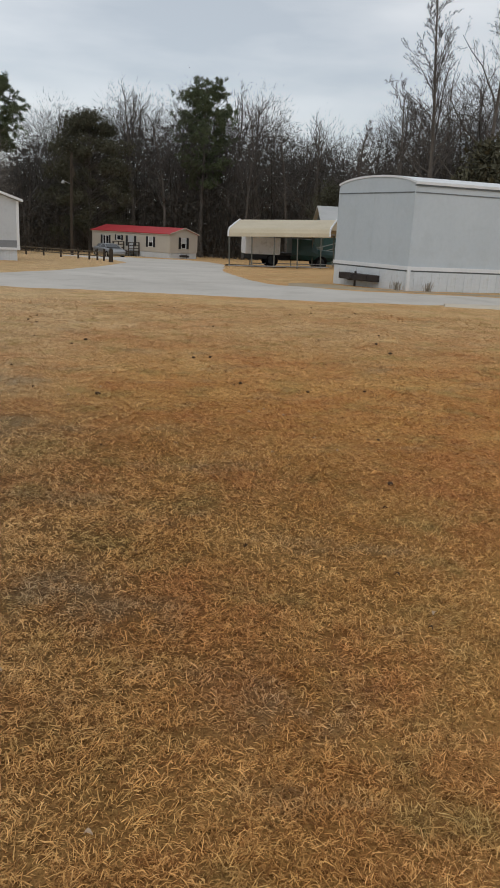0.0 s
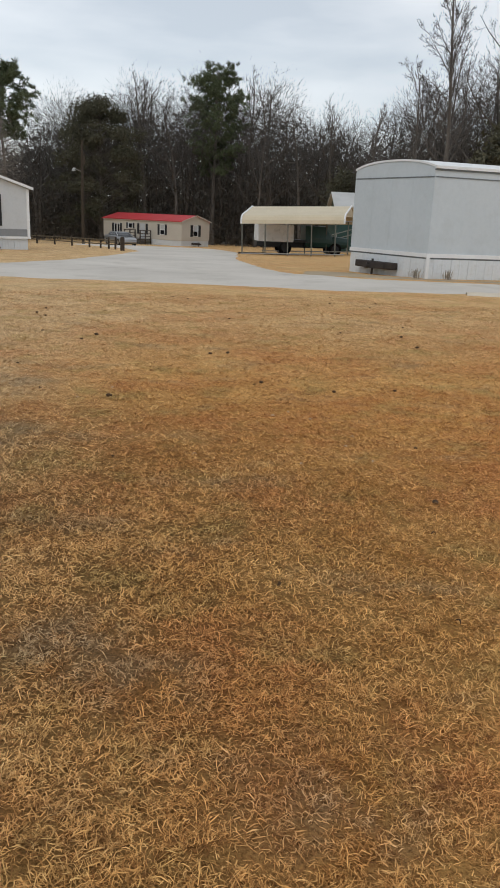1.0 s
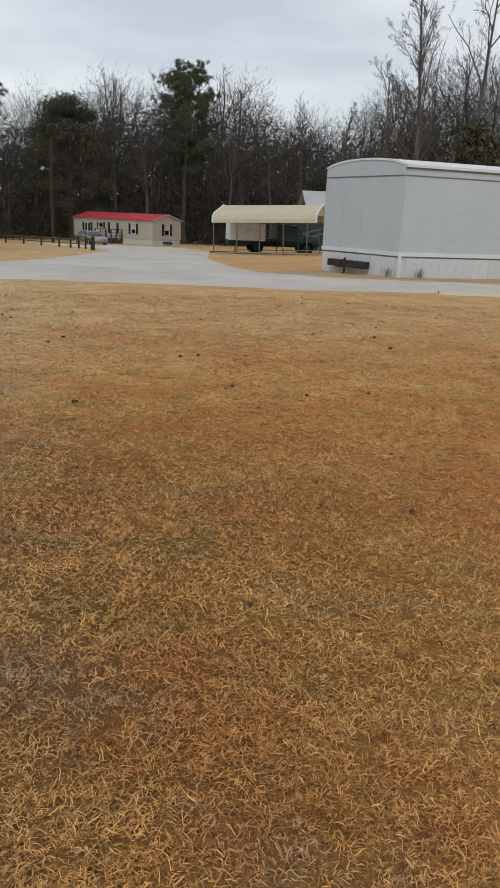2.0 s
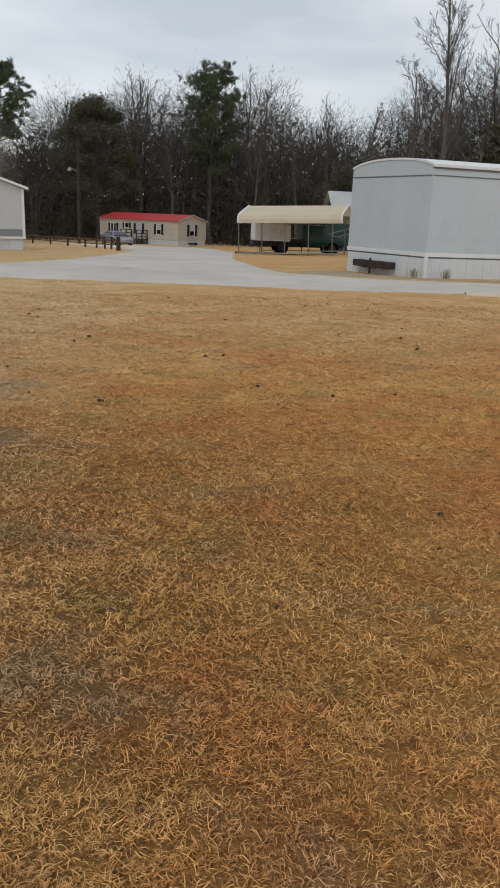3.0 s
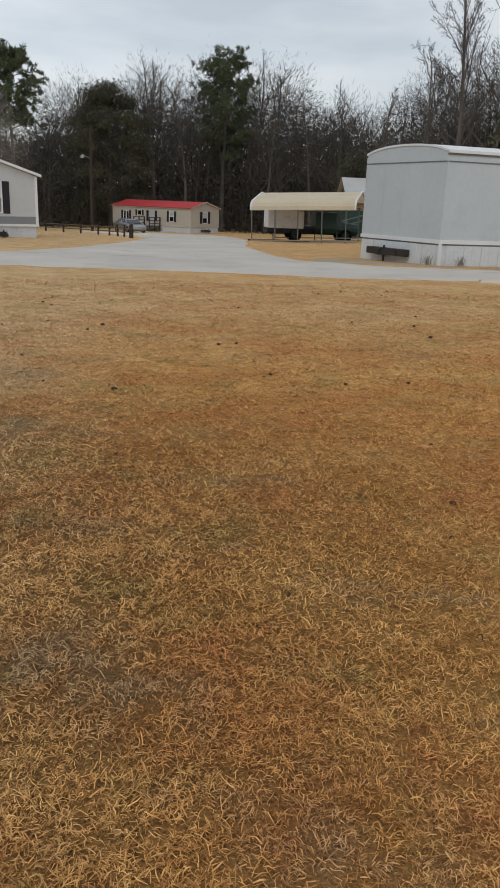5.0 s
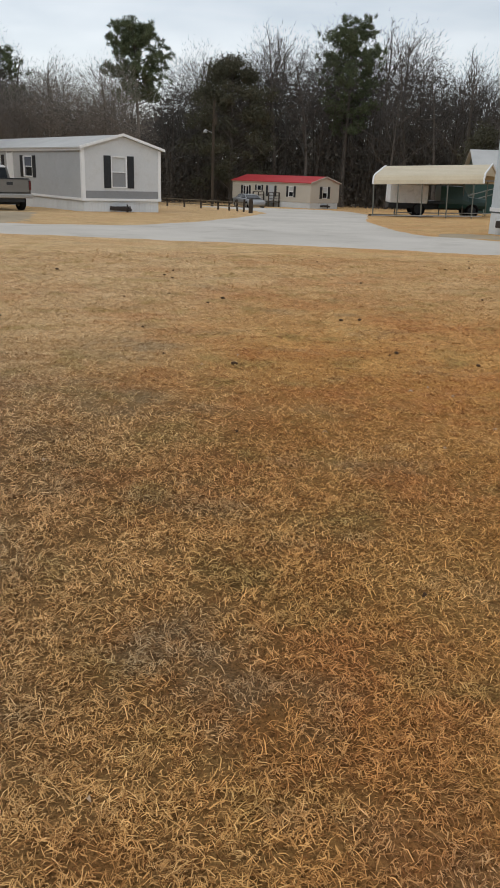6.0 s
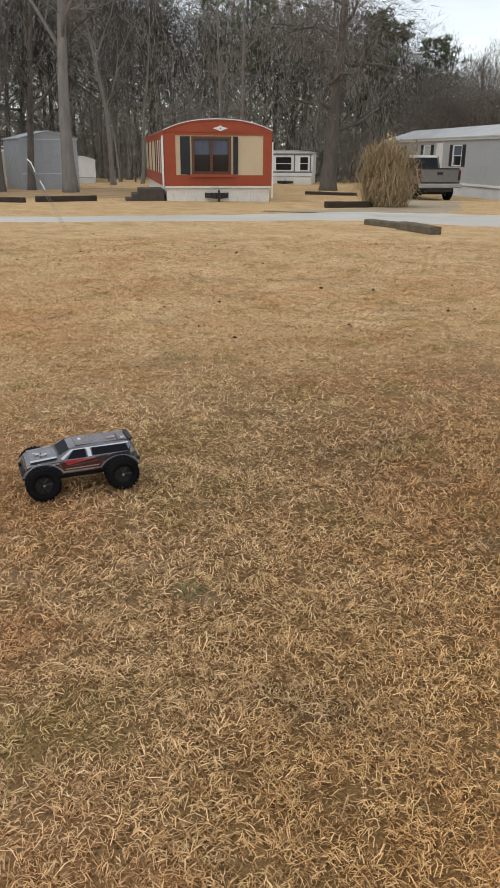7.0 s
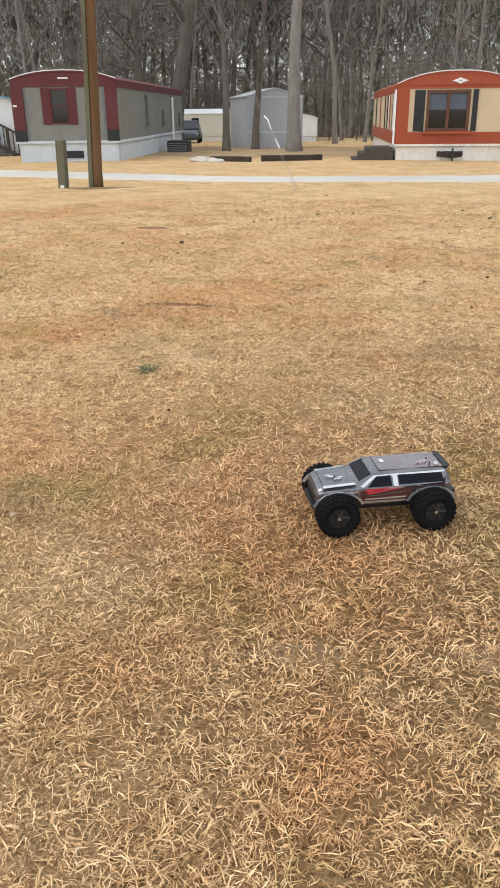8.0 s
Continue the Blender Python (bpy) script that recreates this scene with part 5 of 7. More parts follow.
def box_truck():
    x, y = 6.5, 52.0
    root = thing("work_truck", (x, y, ground_z(x, y)), "white box-bodied work truck under the carport", "truck", "parked vehicles")
    root.rotation_euler = (0, 0, radians(2))
    bm = bmesh.new()
    box(bm, -1.45, 0.85, -1.0, 1.0, 0.78, 1.85)
    bevelled(bm, 0.03, 1)
    b = part("box_body", bm, M_WHITE_P, root)
    for k in range(4):
        bm = bmesh.new()
        box(bm, -1.35 + 0.56 * k, -0.83 + 0.56 * k, -1.02, -1.004, 0.86, 1.78)
        part("side_panel", bm, M_WHITE_P, b)
    bm = bmesh.new()
    tube(bm, [(-1.1, -1.03, 1.6), (-1.1, -1.02, 1.6)], [0.14, 0.14], 14)
    part("marker_disc", bm, M_TRIM, b, "round white marker")
    bm = bmesh.new()
    box(bm, -1.5, 4.4, -0.5, 0.5, 0.45, 0.76)
    part("chassis", bm, M_BLACK, root)
    bm = bmesh.new()
    box(bm, -1.5, 0.8, -0.95, -0.5, 0.50, 0.76)
    part("side_skirt", bm, M_BLACK, root)
    bm = bmesh.new()
    loft(bm, [(1.65, hull(0.85, 0.95, 0.80, 0.55, 1.1, 1.85)), (3.0, hull(0.85, 0.95, 0.80, 0.55, 1.1, 1.85)), (3.4, hull(0.85, 0.93, 0.80, 0.55, 0.95, 1.25)), (4.5, hull(0.80, 0.90, 0.78, 0.55, 0.9, 1.15))])
    part("cab", bm, M_GREEN_P, root, "dark green cab")
    bm = bmesh.new()
    box(bm, 0.9, 1.95, -0.95, 0.95, 0.78, 0.95)
    part("deck", bm, M_BLACK, root)
    for px in (0.35, 3.65):
        for s in (-1, 1):
            wheel(root, (px, s * 0.82, 0.42), 0.42, 0.28, (0, s, 0), M_BLACK)


box_truck()


def green_building():
    s = home("outbuilding", "dark green outbuilding with a pale metal roof behind the carport", (11.75, 62.4), -0.9, (-0.05, -0.98), (0.98, -0.05), 5.0, 9.0, 0.05, 3.1, 1.35, M_GREEN_P, M_ROOF_G, {}, gable=True, over=0.3, roof_label="pale grey metal roof")
    tagged(s.root, category="outbuilding", group="sheds")
    # railing of its stair
    st = thing("stair_railing", (10.2, 55.2, ground_z(10.2, 55.2)), "green painted sloping stair railing", "railing")
    for k, z in enumerate((0.75, 1.1)):
        bm = bmesh.new()
        tube(bm, [(0, 0, z), (3.4, 0.2, z + 1.0)], [0.035, 0.035], 6)
        part("rail", bm, M_SAGE, st)
    for k in range(5):
        bm = bmesh.new()
        tube(bm, [(0.8 * k, 0.05 * k, -0.1), (0.8 * k, 0.05 * k, 1.1 + 0.235 * k)], [0.03, 0.03], 6)
        part("baluster", bm, M_SAGE, st)


green_building()


# ---------------------------------------------------------------- fence, poles, timbers
def fence():
    root = thing("fence", (-3.6, 47.0, ground_z(-3.6, 47.0)), "low rustic post and rail fence along the lane corner", "fence")
    o = root.location
    line = [(-13.2, 58.0), (-11.4, 57.0), (-9.57, 55.8), (-8.1, 53.9), (-6.75, 52.1), (-5.45, 50.3), (-4.65, 49.0), (-4.05, 47.8), (-3.6, 46.8)]
    tops = []
    for k, (x, y) in enumerate(line):
        z = ground_z(x, y)
        h = 0.62 + 0.08 * random.random()
        bm = bmesh.new()
        tube(bm, [Vector((x, y, z - 0.1)) - o, Vector((x + random.uniform(-0.03, 0.03), y, z + h)) - o], [0.06, 0.055], 8)
        part("post", bm, M_TIMBER_D, root)
        tops.append((x, y, z))
    for a, b in zip(tops, tops[1:]):
        for h in (0.26, 0.5):
            bm = bmesh.new()
            tube(bm, [Vector((a[0], a[1], a[2] + h)) - o, Vector((b[0], b[1], b[2] + h)) - o], [0.035, 0.035], 6)
            part("rail", bm, M_TIMBER, root)
    # a row of short posts before the far woods
    for k in range(8):
        x, y = -46.5 + 1.1 * k + 0.2 * random.random(), 47.6 + 0.35 * k
        st = thing("post", (x, y, ground_z(x, y)), "short weathered wooden marker post by the far track", "post", "posts along the far track")
        bm = bmesh.new()
        h = 0.5 + 0.25 * random.random()
        tube(bm, [(0, 0, -0.1), (0.02, 0, h - 0.05), (0.02, 0, h)], [0.06, 0.055, 0.04], 8)
        part("shaft", bm, M_TIMBER, st)
    x, y = -3.05, 44.7
    bol = thing("bollard", (x, y, ground_z(x, y)), "stout dark wooden bollard at the end of the fence", "bollard")
    bm = bmesh.new()
    tube(bm, [(0, 0, -0.1), (0, 0, 0.66), (0, 0, 0.74)], [0.12, 0.115, 0.09], 12)
    part("post", bm, M_TIMBER_D, bol)


fence()


def far_pole():
    x, y = -7.3, 63.0
    root = thing("utility_pole", (x, y, ground_z(x, y)), "dark wooden utility pole with a small lamp arm", "utility pole", "utility poles")
    bm = bmesh.new()
    tube(bm, [(0, 0, -0.2), (0, 0, 4), (0.05, 0, 7.6)], [0.12, 0.11, 0.09], 10)
    part("pole", bm, M_TIMBER_D, root)
    bm = bmesh.new()
    tube(bm, [(0.02, 0, 5.3), (-0.55, -0.1, 5.55)], [0.03, 0.025], 6)
    part("lamp_arm", bm, M_STEEL, root)
    bm = bmesh.new()
    tube(bm, [(-0.55, -0.1, 5.6), (-0.6, -0.1, 5.45), (-0.6, -0.1, 5.35)], [0.05, 0.14, 0.16], 10)
    part("lamp_head", bm, M_STEEL, root)
    bm = bmesh.new()
    tube(bm, [(0.16, -0.1, 5.9), (0.16, -0.1, 6.6)], [0.11, 0.11], 10)
    part("transformer", bm, M_TIMBER_D, root)


far_pole()


def near_pole():
    x, y = -17.33, 10.63
    z = ground_z(x, y)
    root = thing("utility_pole", (x, y, z), "tall weathered brown utility pole with a grey-green guard board", "utility pole", "utility poles")
    lean = Vector((0.054, 0.059, 0))
    bm = bmesh.new()
    tube(bm, [(0, 0, -0.3), (0, 0, 0.3), tuple(lean * 2 + Vector((0, 0, 4))), tuple(lean * 5 + Vector((0, 0, 12)))], [0.135, 0.125, 0.112, 0.09], 14)
    part("pole", bm, M_POLE, root, shade=True)
    side = Vector((-0.52, -0.82, 0)) * 0.15
    bm = bmesh.new()
    tube(bm, [tuple(side + Vector((0.05, -0.03, -0.1))), tuple(side * 0.9 + lean * 2 + Vector((0.05, -0.03, 4))), tuple(side * 0.7 + lean * 5 + Vector((0.05, -0.03, 11)))], [0.066, 0.062, 0.05], 4)
    part("guard_board", bm, M_POLE_G, root, "grey-green weathered guard board")
    # guy wires down to an anchor in the lawn
    ax, ay = -13.45, 13.05
    anchor = Vector((ax - x, ay - y, ground_z(ax, ay) - z))
    top = Vector((0, 0, 8.4)) + lean * 3.4
    for k, off in enumerate((0.0, 0.12)):
        a = anchor + Vector((-0.05 * k, off, 0))
        bm = bmesh.new()
        tube(bm, [tuple(a - Vector((0, 0, 0.1))), tuple(a.lerp(top, 0.33)), tuple(top)], [0.005, 0.003, 0.003], 5)
        part("guy_wire", bm, M_STEEL, root)
    bm = bmesh.new()
    a = anchor + Vector((0.03, 0.0, 0))
    tube(bm, [tuple(a.lerp(top, 0.098)), tuple(a.lerp(top, 0.120))], [0.014, 0.014], 7)
    part("guy_guard", bm, M_TRIM, root, "white plastic guy-wire guard")
    bm = bmesh.new()
    tube(bm, [tuple(a.lerp(top, 0.140)), tuple(a.lerp(top, 0.156) + Vector((0, 0, 0.05))), tuple(a.lerp(top, 0.168) + Vector((-0.1, 0.06, 0.02)))], [0.014, 0.014, 0.014], 7)
    part("guy_guard", bm, M_TRIM, root, "white plastic guy-wire guard, bent over")
    # old cut-off post beside it
    x, y = -17.93, 10.12
    st = thing("post", (x, y, ground_z(x, y)), "short grey-green square wooden post, cut off flat", "post")
    bm = bmesh.new()
    box(bm, -0.095, 0.095, -0.09, 0.09, -0.1, 1.00)
    bevelled(bm, 0.012, 1)
    bm.transform(pose(0, 0, 0, -1.0, 1.2, 35))
    part("shaft", bm, M_POLE_G, st)
    bm = bmesh.new()
    box(bm, -0.02, 0.06, -0.135, -0.112, 0.0, 0.06)
    bm.transform(pose(0, 0, 0, -1.0, 1.2, 35))
    part("tag", bm, M_TRIM, st)


near_pole()


def timber(a, b, height, depth, material, label, name="landscape_timber", sink=0.03, rough=0.012):
    """A squared log on the ground from a to b, with worn edges."""
    a, b = Vector((*a, ground_z(*a))), Vector((*b, ground_z(*b)))
    root = thing(name, a[:], label, "timber", "timbers edging the lawns")
    d = (b - a)
    n = max(3, int(d.length / 0.35))
    side = Vector((-d.y, d.x, 0)).normalized() * depth / 2
    bm, rings = bmesh.new(), []
    for k in range(n + 1):
        c = d * k / n
        j = lambda: random.uniform(-rough, rough)
        ch = 0.025
        prof = [(-1, -sink), (1, -sink), (1, height - ch), (1 - 0.18, height), (-1 + 0.18, height), (-1, height - ch)]
        rings.append([bm.verts.new(c + side * (q + j() * 4) + Vector((0, 0, h + j()))) for q, h in prof])
    for r0, r1 in zip(rings, rings[1:]):
        for k in range(6):
            bm.faces.new((r0[k], r0[(k + 1) % 6], r1[(k + 1) % 6], r1[k]))
    bm.faces.new(rings[0][::-1])
    bm.faces.new(rings[-1])
    part("log", bm, material, root)
    return root


timber((-8.75, 18.45), (-7.55, 17.75), 0.13, 0.26, M_TIMBER, "weathered grey landscape timber at the lane's edge")
timber((-7.55, 17.55), (-6.45, 16.70), 0.17, 0.28, M_TIMBER, "darker weathered timber end at the lane's edge")
timber((-13.1, 24.7), (-12.2, 26.1), 0.20, 0.22, M_TIMBER_D, "dark timber beside the dry grass clump")
timber((-12.2, 26.2), (-13.6, 29.3), 0.16, 0.22, M_TIMBER_D, "dark timber edging beside the dry grass clump")
timber((-20.1, 36.2), (-17.6, 36.9), 0.14, 0.2, M_TIMBER_D, "low dark timber on the lawn by the oak")
timber((-23.15, 21.2), (-21.95, 23.1), 0.20, 0.22, M_TIMBER_D, "dark timber edging before the shed")
timber((-24.75, 20.2), (-23.25, 20.75), 0.18, 0.22, M_TIMBER_D, "dark timber edging before the shed")
timber((3.7, 48.9), (7.4, 48.3), 0.10, 0.25, M_TIMBER_D, "dark timber sill before the carport")


def stone_heap():
    x, y = -24.4, 19.7
    root = thing("stone_heap", (x, y, ground_z(x, y)), "little heap of pale broken stones", "stones")
    for k in range(9):
        bm = bmesh.new()
        bmesh.ops.create_icosphere(bm, subdivisions=2, radius=random.uniform(0.12, 0.24))
        o = Vector((random.uniform(-0.75, 0.75), random.uniform(-0.3, 0.3), 0.06))
        for v in bm.verts:
            v.co = Vector((v.co.x * 1.4, v.co.y, v.co.z * 0.6)) * (1 + 0.35 * noise.noise(v.co * 5 + o)) + o
        part("stone", bm, M_ROCK, root)


stone_heap()


def pampas(x, y, height, spread, n, label):
    """A clump of tall dry blades arching out, with feathery heads."""
    root = thing("pampas_clump", (x, y, ground_z(x, y)), label, "dry grass clump")
    rng = np.random.default_rng(11)
    verts, faces = [], []
    for k in range(n):
        a, q = rng.uniform(0, 2 * math.pi), rng.uniform(0, 1) ** 0.5
        root_p = np.array([rng.normal(0, 0.22), rng.normal(0, 0.22), 0]) * spread
        out = np.array([math.cos(a), math.sin(a), 0]) * spread * q * 0.78
        h = height * rng.uniform(0.25, 1.0) ** 1.25 * (1 - 0.16 * q)
        droop = rng.uniform(0, 1.0) ** 1.6 * q
        w = rng.uniform(0.006, 0.016)
        side = np.array([-math.sin(a + rng.uniform(-1, 1)), math.cos(a), 0]) * w
        j = rng.normal(0, 0.17, 3) * [1, 1, 0.5]
        p = [root_p, root_p + out * 0.30 + j + [0, 0, h * 0.58], root_p + out * 0.72 - j + [0, 0, h * (0.98 - 0.15 * droop)], root_p + out * (1.0 + 0.45 * droop) + [0, 0, h * (1.02 - 0.75 * droop)]]
        b = len(verts)
        for i, c in enumerate(p):
            verts += [c - side * (1 - 0.25 * i), c + side * (1 - 0.25 * i)]
        faces += [(b, b + 1, b + 3, b + 2), (b + 2, b + 3, b + 5, b + 4), (b + 4, b + 5, b + 7, b + 6)]
    ob = tagged(new("dry_foliage", array_mesh("dry_foliage", np.array(verts), np.array(faces), M_PAMPAS)), kind="stuff")
    ob.parent = root
    verts, faces = [], []
    for k in range(22):
        a, q = rng.uniform(0, 2 * math.pi), rng.uniform(0.1, 0.9)
        c = np.array([math.cos(a) * spread * q, math.sin(a) * spread * q, height * rng.uniform(0.70, 0.98) * (1 - 0.15 * q)])
        for j in range(16):
            d = rng.normal(0, 1, 3) * [0.05, 0.05, 0.16]
            e = rng.normal(0, 0.035, 3)
            b = len(verts)
            verts += [c + d, c + d + e, c + d + [0.0, 0.0, 0.10] + e * 0.5]
            faces.append((b, b + 1, b + 2))
    ob = tagged(new("plume", array_mesh("plume", np.array(verts), np.array(faces), M_PAMPAS)), kind="stuff")
    ob.parent = root


pampas(-11.9, 26.9, 2.4, 1.1, 5200, "big clump of tall straw-coloured pampas grass gone dry")


# ---------------------------------------------------------------- trees
def tube_arrays(p0, p1, r0, r1, n):
    """Many tapered tubes at once."""
    d = p1 - p0
    d = d / np.maximum(np.linalg.norm(d, axis=1, keepdims=True), 1e-6)
    ref = np.where(np.abs(d[:, 2:3]) > 0.9, [[1.0, 0, 0]], [[0, 0, 1.0]])
    s = np.cross(d, ref)
    s /= np.linalg.norm(s, axis=1, keepdims=True)
    t = np.cross(s, d)
    ang = 2 * np.pi * np.arange(n) / n
    ring = np.cos(ang)[None, :, None] * s[:, None] + np.sin(ang)[None, :, None] * t[:, None]
    verts = np.concatenate([p0[:, None] + ring * r0[:, None, None], p1[:, None] + ring * r1[:, None, None]], 1)
    k = np.arange(n)
    quad = np.stack([k, (k + 1) % n, (k + 1) % n + n, k + n], 1)
    faces = (np.arange(len(p0)) * 2 * n)[:, None, None] + quad[None]
    return verts.reshape(-1, 3), faces.reshape(-1, 4)


def slivers_mesh(name, segs, material, seed):
    """Fine twigs as thin tapering blades."""
    rng = np.random.default_rng(seed)
    p, q = np.array([s[0] for s in segs]), np.array([s[1] for s in segs])
    r = np.array([max(s[2], 0.014) for s in segs])[:, None]
    w = np.cross(q - p, rng.normal(0, 1, p.shape))
    w = w / np.maximum(np.linalg.norm(w, axis=1, keepdims=True), 1e-6) * r
    v = np.stack([p - w, p + w, q], 1).reshape(-1, 3)
    return array_mesh(name, v, np.arange(len(v)).reshape(-1, 3), material)


def tubes_mesh(name, segs, material):
    vs, fs, base = [], [], 0
    for n in sorted({s[4] for s in segs}):
        some = [s for s in segs if s[4] == n]
        v, f = tube_arrays(np.array([s[0] for s in some]), np.array([s[1] for s in some]), np.array([s[2] for s in some]), np.array([s[3] for s in some]), n)
        vs.append(v)
        fs.append(f + base)
        base += len(v)
    return array_mesh(name, np.concatenate(vs), np.concatenate(fs), material)


def grow(rng, segs, p, d, length, radius, level, spec):
    """One branch and its offshoots, as tapered segments."""
    steps = (9, 5, 2, 1, 1)[level]
    sides = (8, 5, 3, 2, 2)[level]
    wander = (0.028, 0.17, 0.2, 0.22, 0.2)[level] * spec.get("wander", 1.0)
    path, dirs, radii = [p], [], []
    for k in range(steps):
        d = d + rng.normal(0, wander, 3) + np.array([0, 0, spec["rise"] * (0.0 if level == 0 else 0.10)])
        d = d / np.linalg.norm(d)
        q = path[-1] + d * length / steps
        end = 0.25 if level else 0.18
        r0, r1 = radius * (1 - (1 - end) * k / steps), radius * (1 - (1 - end) * (k + 1) / steps)
        if level == 0 and k == 0:
            r0 *= 1.5
        if level:
            segs.append((path[-1], q, r0, r1, sides))
        radii += [r0, r1] if k == 0 else [r1]
        path.append(q)
        dirs.append(d)
    if level == 0:
        spec["stem"] = (path, radii)
    if level >= spec["levels"]:
        return
    count = spec["count"][level]
    start = spec["clear"] if level == 0 else 0.2
    for k in range(count):
        f = start + (1 - start) * ((k + rng.uniform(0.1, 0.9)) / count)
        i = min(int(f * steps), steps - 1)
        at = path[i] + (path[i + 1] - path[i]) * (f * steps - i)
        a = rng.uniform(0, 2 * np.pi) if level else 2.4 * k + rng.uniform(-0.5, 0.5)
        axis = dirs[i]
        s = np.cross(axis, [0.3, 0.2, 1.0] if abs(axis[2]) < 0.9 else [1.0, 0, 0])
        s /= np.linalg.norm(s)
        t = np.cross(axis, s)
        ang = radians(spec["angle"][level] * rng.uniform(0.75, 1.25))
        if level == 0:
            ang *= 1.25 - 0.75 * (f - start) / (1 - start)
        nd = np.cos(ang) * axis + np.sin(ang) * (np.cos(a) * s + np.sin(a) * t)
        fall = (1.0 - 0.65 * (f - start) / (1 - start)) if level == 0 else (1.05 - 0.6 * f)
        nl = length * spec["ratio"][level] * fall * rng.uniform(0.7, 1.2)
        nr = max(min(radius * spec["thin"][level] * (1.15 - 0.7 * f), radius * 0.7), 0.006)
        grow(rng, segs, at, nd, nl, nr, level + 1, spec)


LONE = dict(levels=4, count=(34, 9, 8, 5), angle=(40, 38, 40, 40), ratio=(0.27, 0.42, 0.48, 0.55), thin=(0.26, 0.42, 0.5, 0.6), clear=0.28, rise=1.2, wander=0.8)
SLIM = dict(levels=3, count=(17, 8, 6), angle=(46, 42, 42), ratio=(0.32, 0.44, 0.50), thin=(0.27, 0.42, 0.5), clear=0.26, rise=0.9, haze=3400, wide=0.23)
FORK = dict(levels=3, count=(9, 9, 8), angle=(40, 40, 42), ratio=(0.46, 0.42, 0.46), thin=(0.42, 0.40, 0.45), clear=0.30, rise=0.8, wander=1.2, haze=3800, wide=0.27)
FORK_LONE = dict(levels=4, count=(11, 9, 8, 5), angle=(38, 40, 42, 42), ratio=(0.46, 0.40, 0.44, 0.5), thin=(0.45, 0.40, 0.45, 0.55), clear=0.20, rise=0.9, wander=1.2)
OAK_HIGH = dict(levels=4, count=(12, 9, 8, 6), angle=(50, 48, 46, 44), ratio=(0.36, 0.46, 0.46, 0.5), thin=(0.36, 0.42, 0.45, 0.55), clear=0.36, rise=0.5, wander=1.5)
OAK = dict(levels=4, count=(15, 9, 8, 6), angle=(62, 48, 46, 44), ratio=(0.42, 0.46, 0.46, 0.5), thin=(0.34, 0.42, 0.45, 0.55), clear=0.22, rise=0.4, wander=1.6, haze=8000, wide=0.34)
VASE = dict(levels=3, count=(12, 10, 8), angle=(30, 36, 42), ratio=(0.50, 0.40, 0.46), thin=(0.46, 0.40, 0.45), clear=0.28, rise=0.9, wander=1.35, haze=2600, wide=0.22)
CROOKED = dict(levels=4, count=(11, 8, 7, 5), angle=(52, 48, 46, 44), ratio=(0.40, 0.46, 0.46, 0.5), thin=(0.40, 0.42, 0.45, 0.55), clear=0.30, rise=0.5, wander=1.9)
BROAD = dict(levels=3, count=(13, 9, 8), angle=(55, 46, 44), ratio=(0.38, 0.44, 0.48), thin=(0.30, 0.40, 0.45), clear=0.32, rise=0.4, wander=1.4, haze=4200, wide=0.31)
UNDER = dict(levels=3, count=(16, 8, 6), angle=(60, 46, 44), ratio=(0.42, 0.44, 0.48), thin=(0.30, 0.40, 0.45), clear=0.10, rise=0.4, wander=1.4, haze=7000, wide=0.42)
BUSHY = dict(levels=3, count=(18, 9, 7), angle=(60, 46, 44), ratio=(0.42, 0.44, 0.48), thin=(0.28, 0.40, 0.45), clear=0.14, rise=0.4, wander=1.4, haze=15000, wide=0.40)


def haze_twigs(rng, height, n, wide, low):
    """Outer twigs filling a rounded winter crown."""
    d = rng.normal(0, 1, (n, 3))
    d /= np.linalg.norm(d, axis=1, keepdims=True)
    lump = 0.80 + 0.22 * np.sin(3 * np.arctan2(d[:, 1], d[:, 0]) + 5 * d[:, 2] + wide) * np.sin(4 * d[:, 2] + 2 * np.arctan2(d[:, 1], d[:, 0]))
    q = (rng.uniform(0.02, 1, n) ** 0.5 * lump)[:, None]
    c = np.array([0, 0, height * (0.5 + 0.5 * low)])
    size = np.array([wide * height, wide * height, height * 0.5 * (1.0 - low)])
    p = c + d * q * size
    o = d * [1, 1, 0.8] + [0, 0, 0.3] + rng.normal(0, 0.6, (n, 3))
    o *= (height / 16 * rng.uniform(0.25, 0.75, n) / np.linalg.norm(o, axis=1))[:, None]
    r = rng.uniform(0.010, 0.018, n) * height / 16
    return [(p[k], p[k] + o[k], r[k], 0.0, 2) for k in range(n)]


def bare_tree_mesh(seed, height, radius, spec):
    rng = np.random.default_rng(seed)
    segs = haze_twigs(rng, height, spec["haze"], spec["wide"], spec["clear"] * 0.9) if "haze" in spec else []
    grow(rng, segs, np.zeros(3) - [0, 0, 0.3], np.array([rng.normal(0, 0.04), rng.normal(0, 0.04), 1.0]), height * 0.86, radius, 0, spec)
    thick = [s for s in segs if s[4] > 2]
    thin = [s for s in segs if s[4] == 2]
    return thick, thin


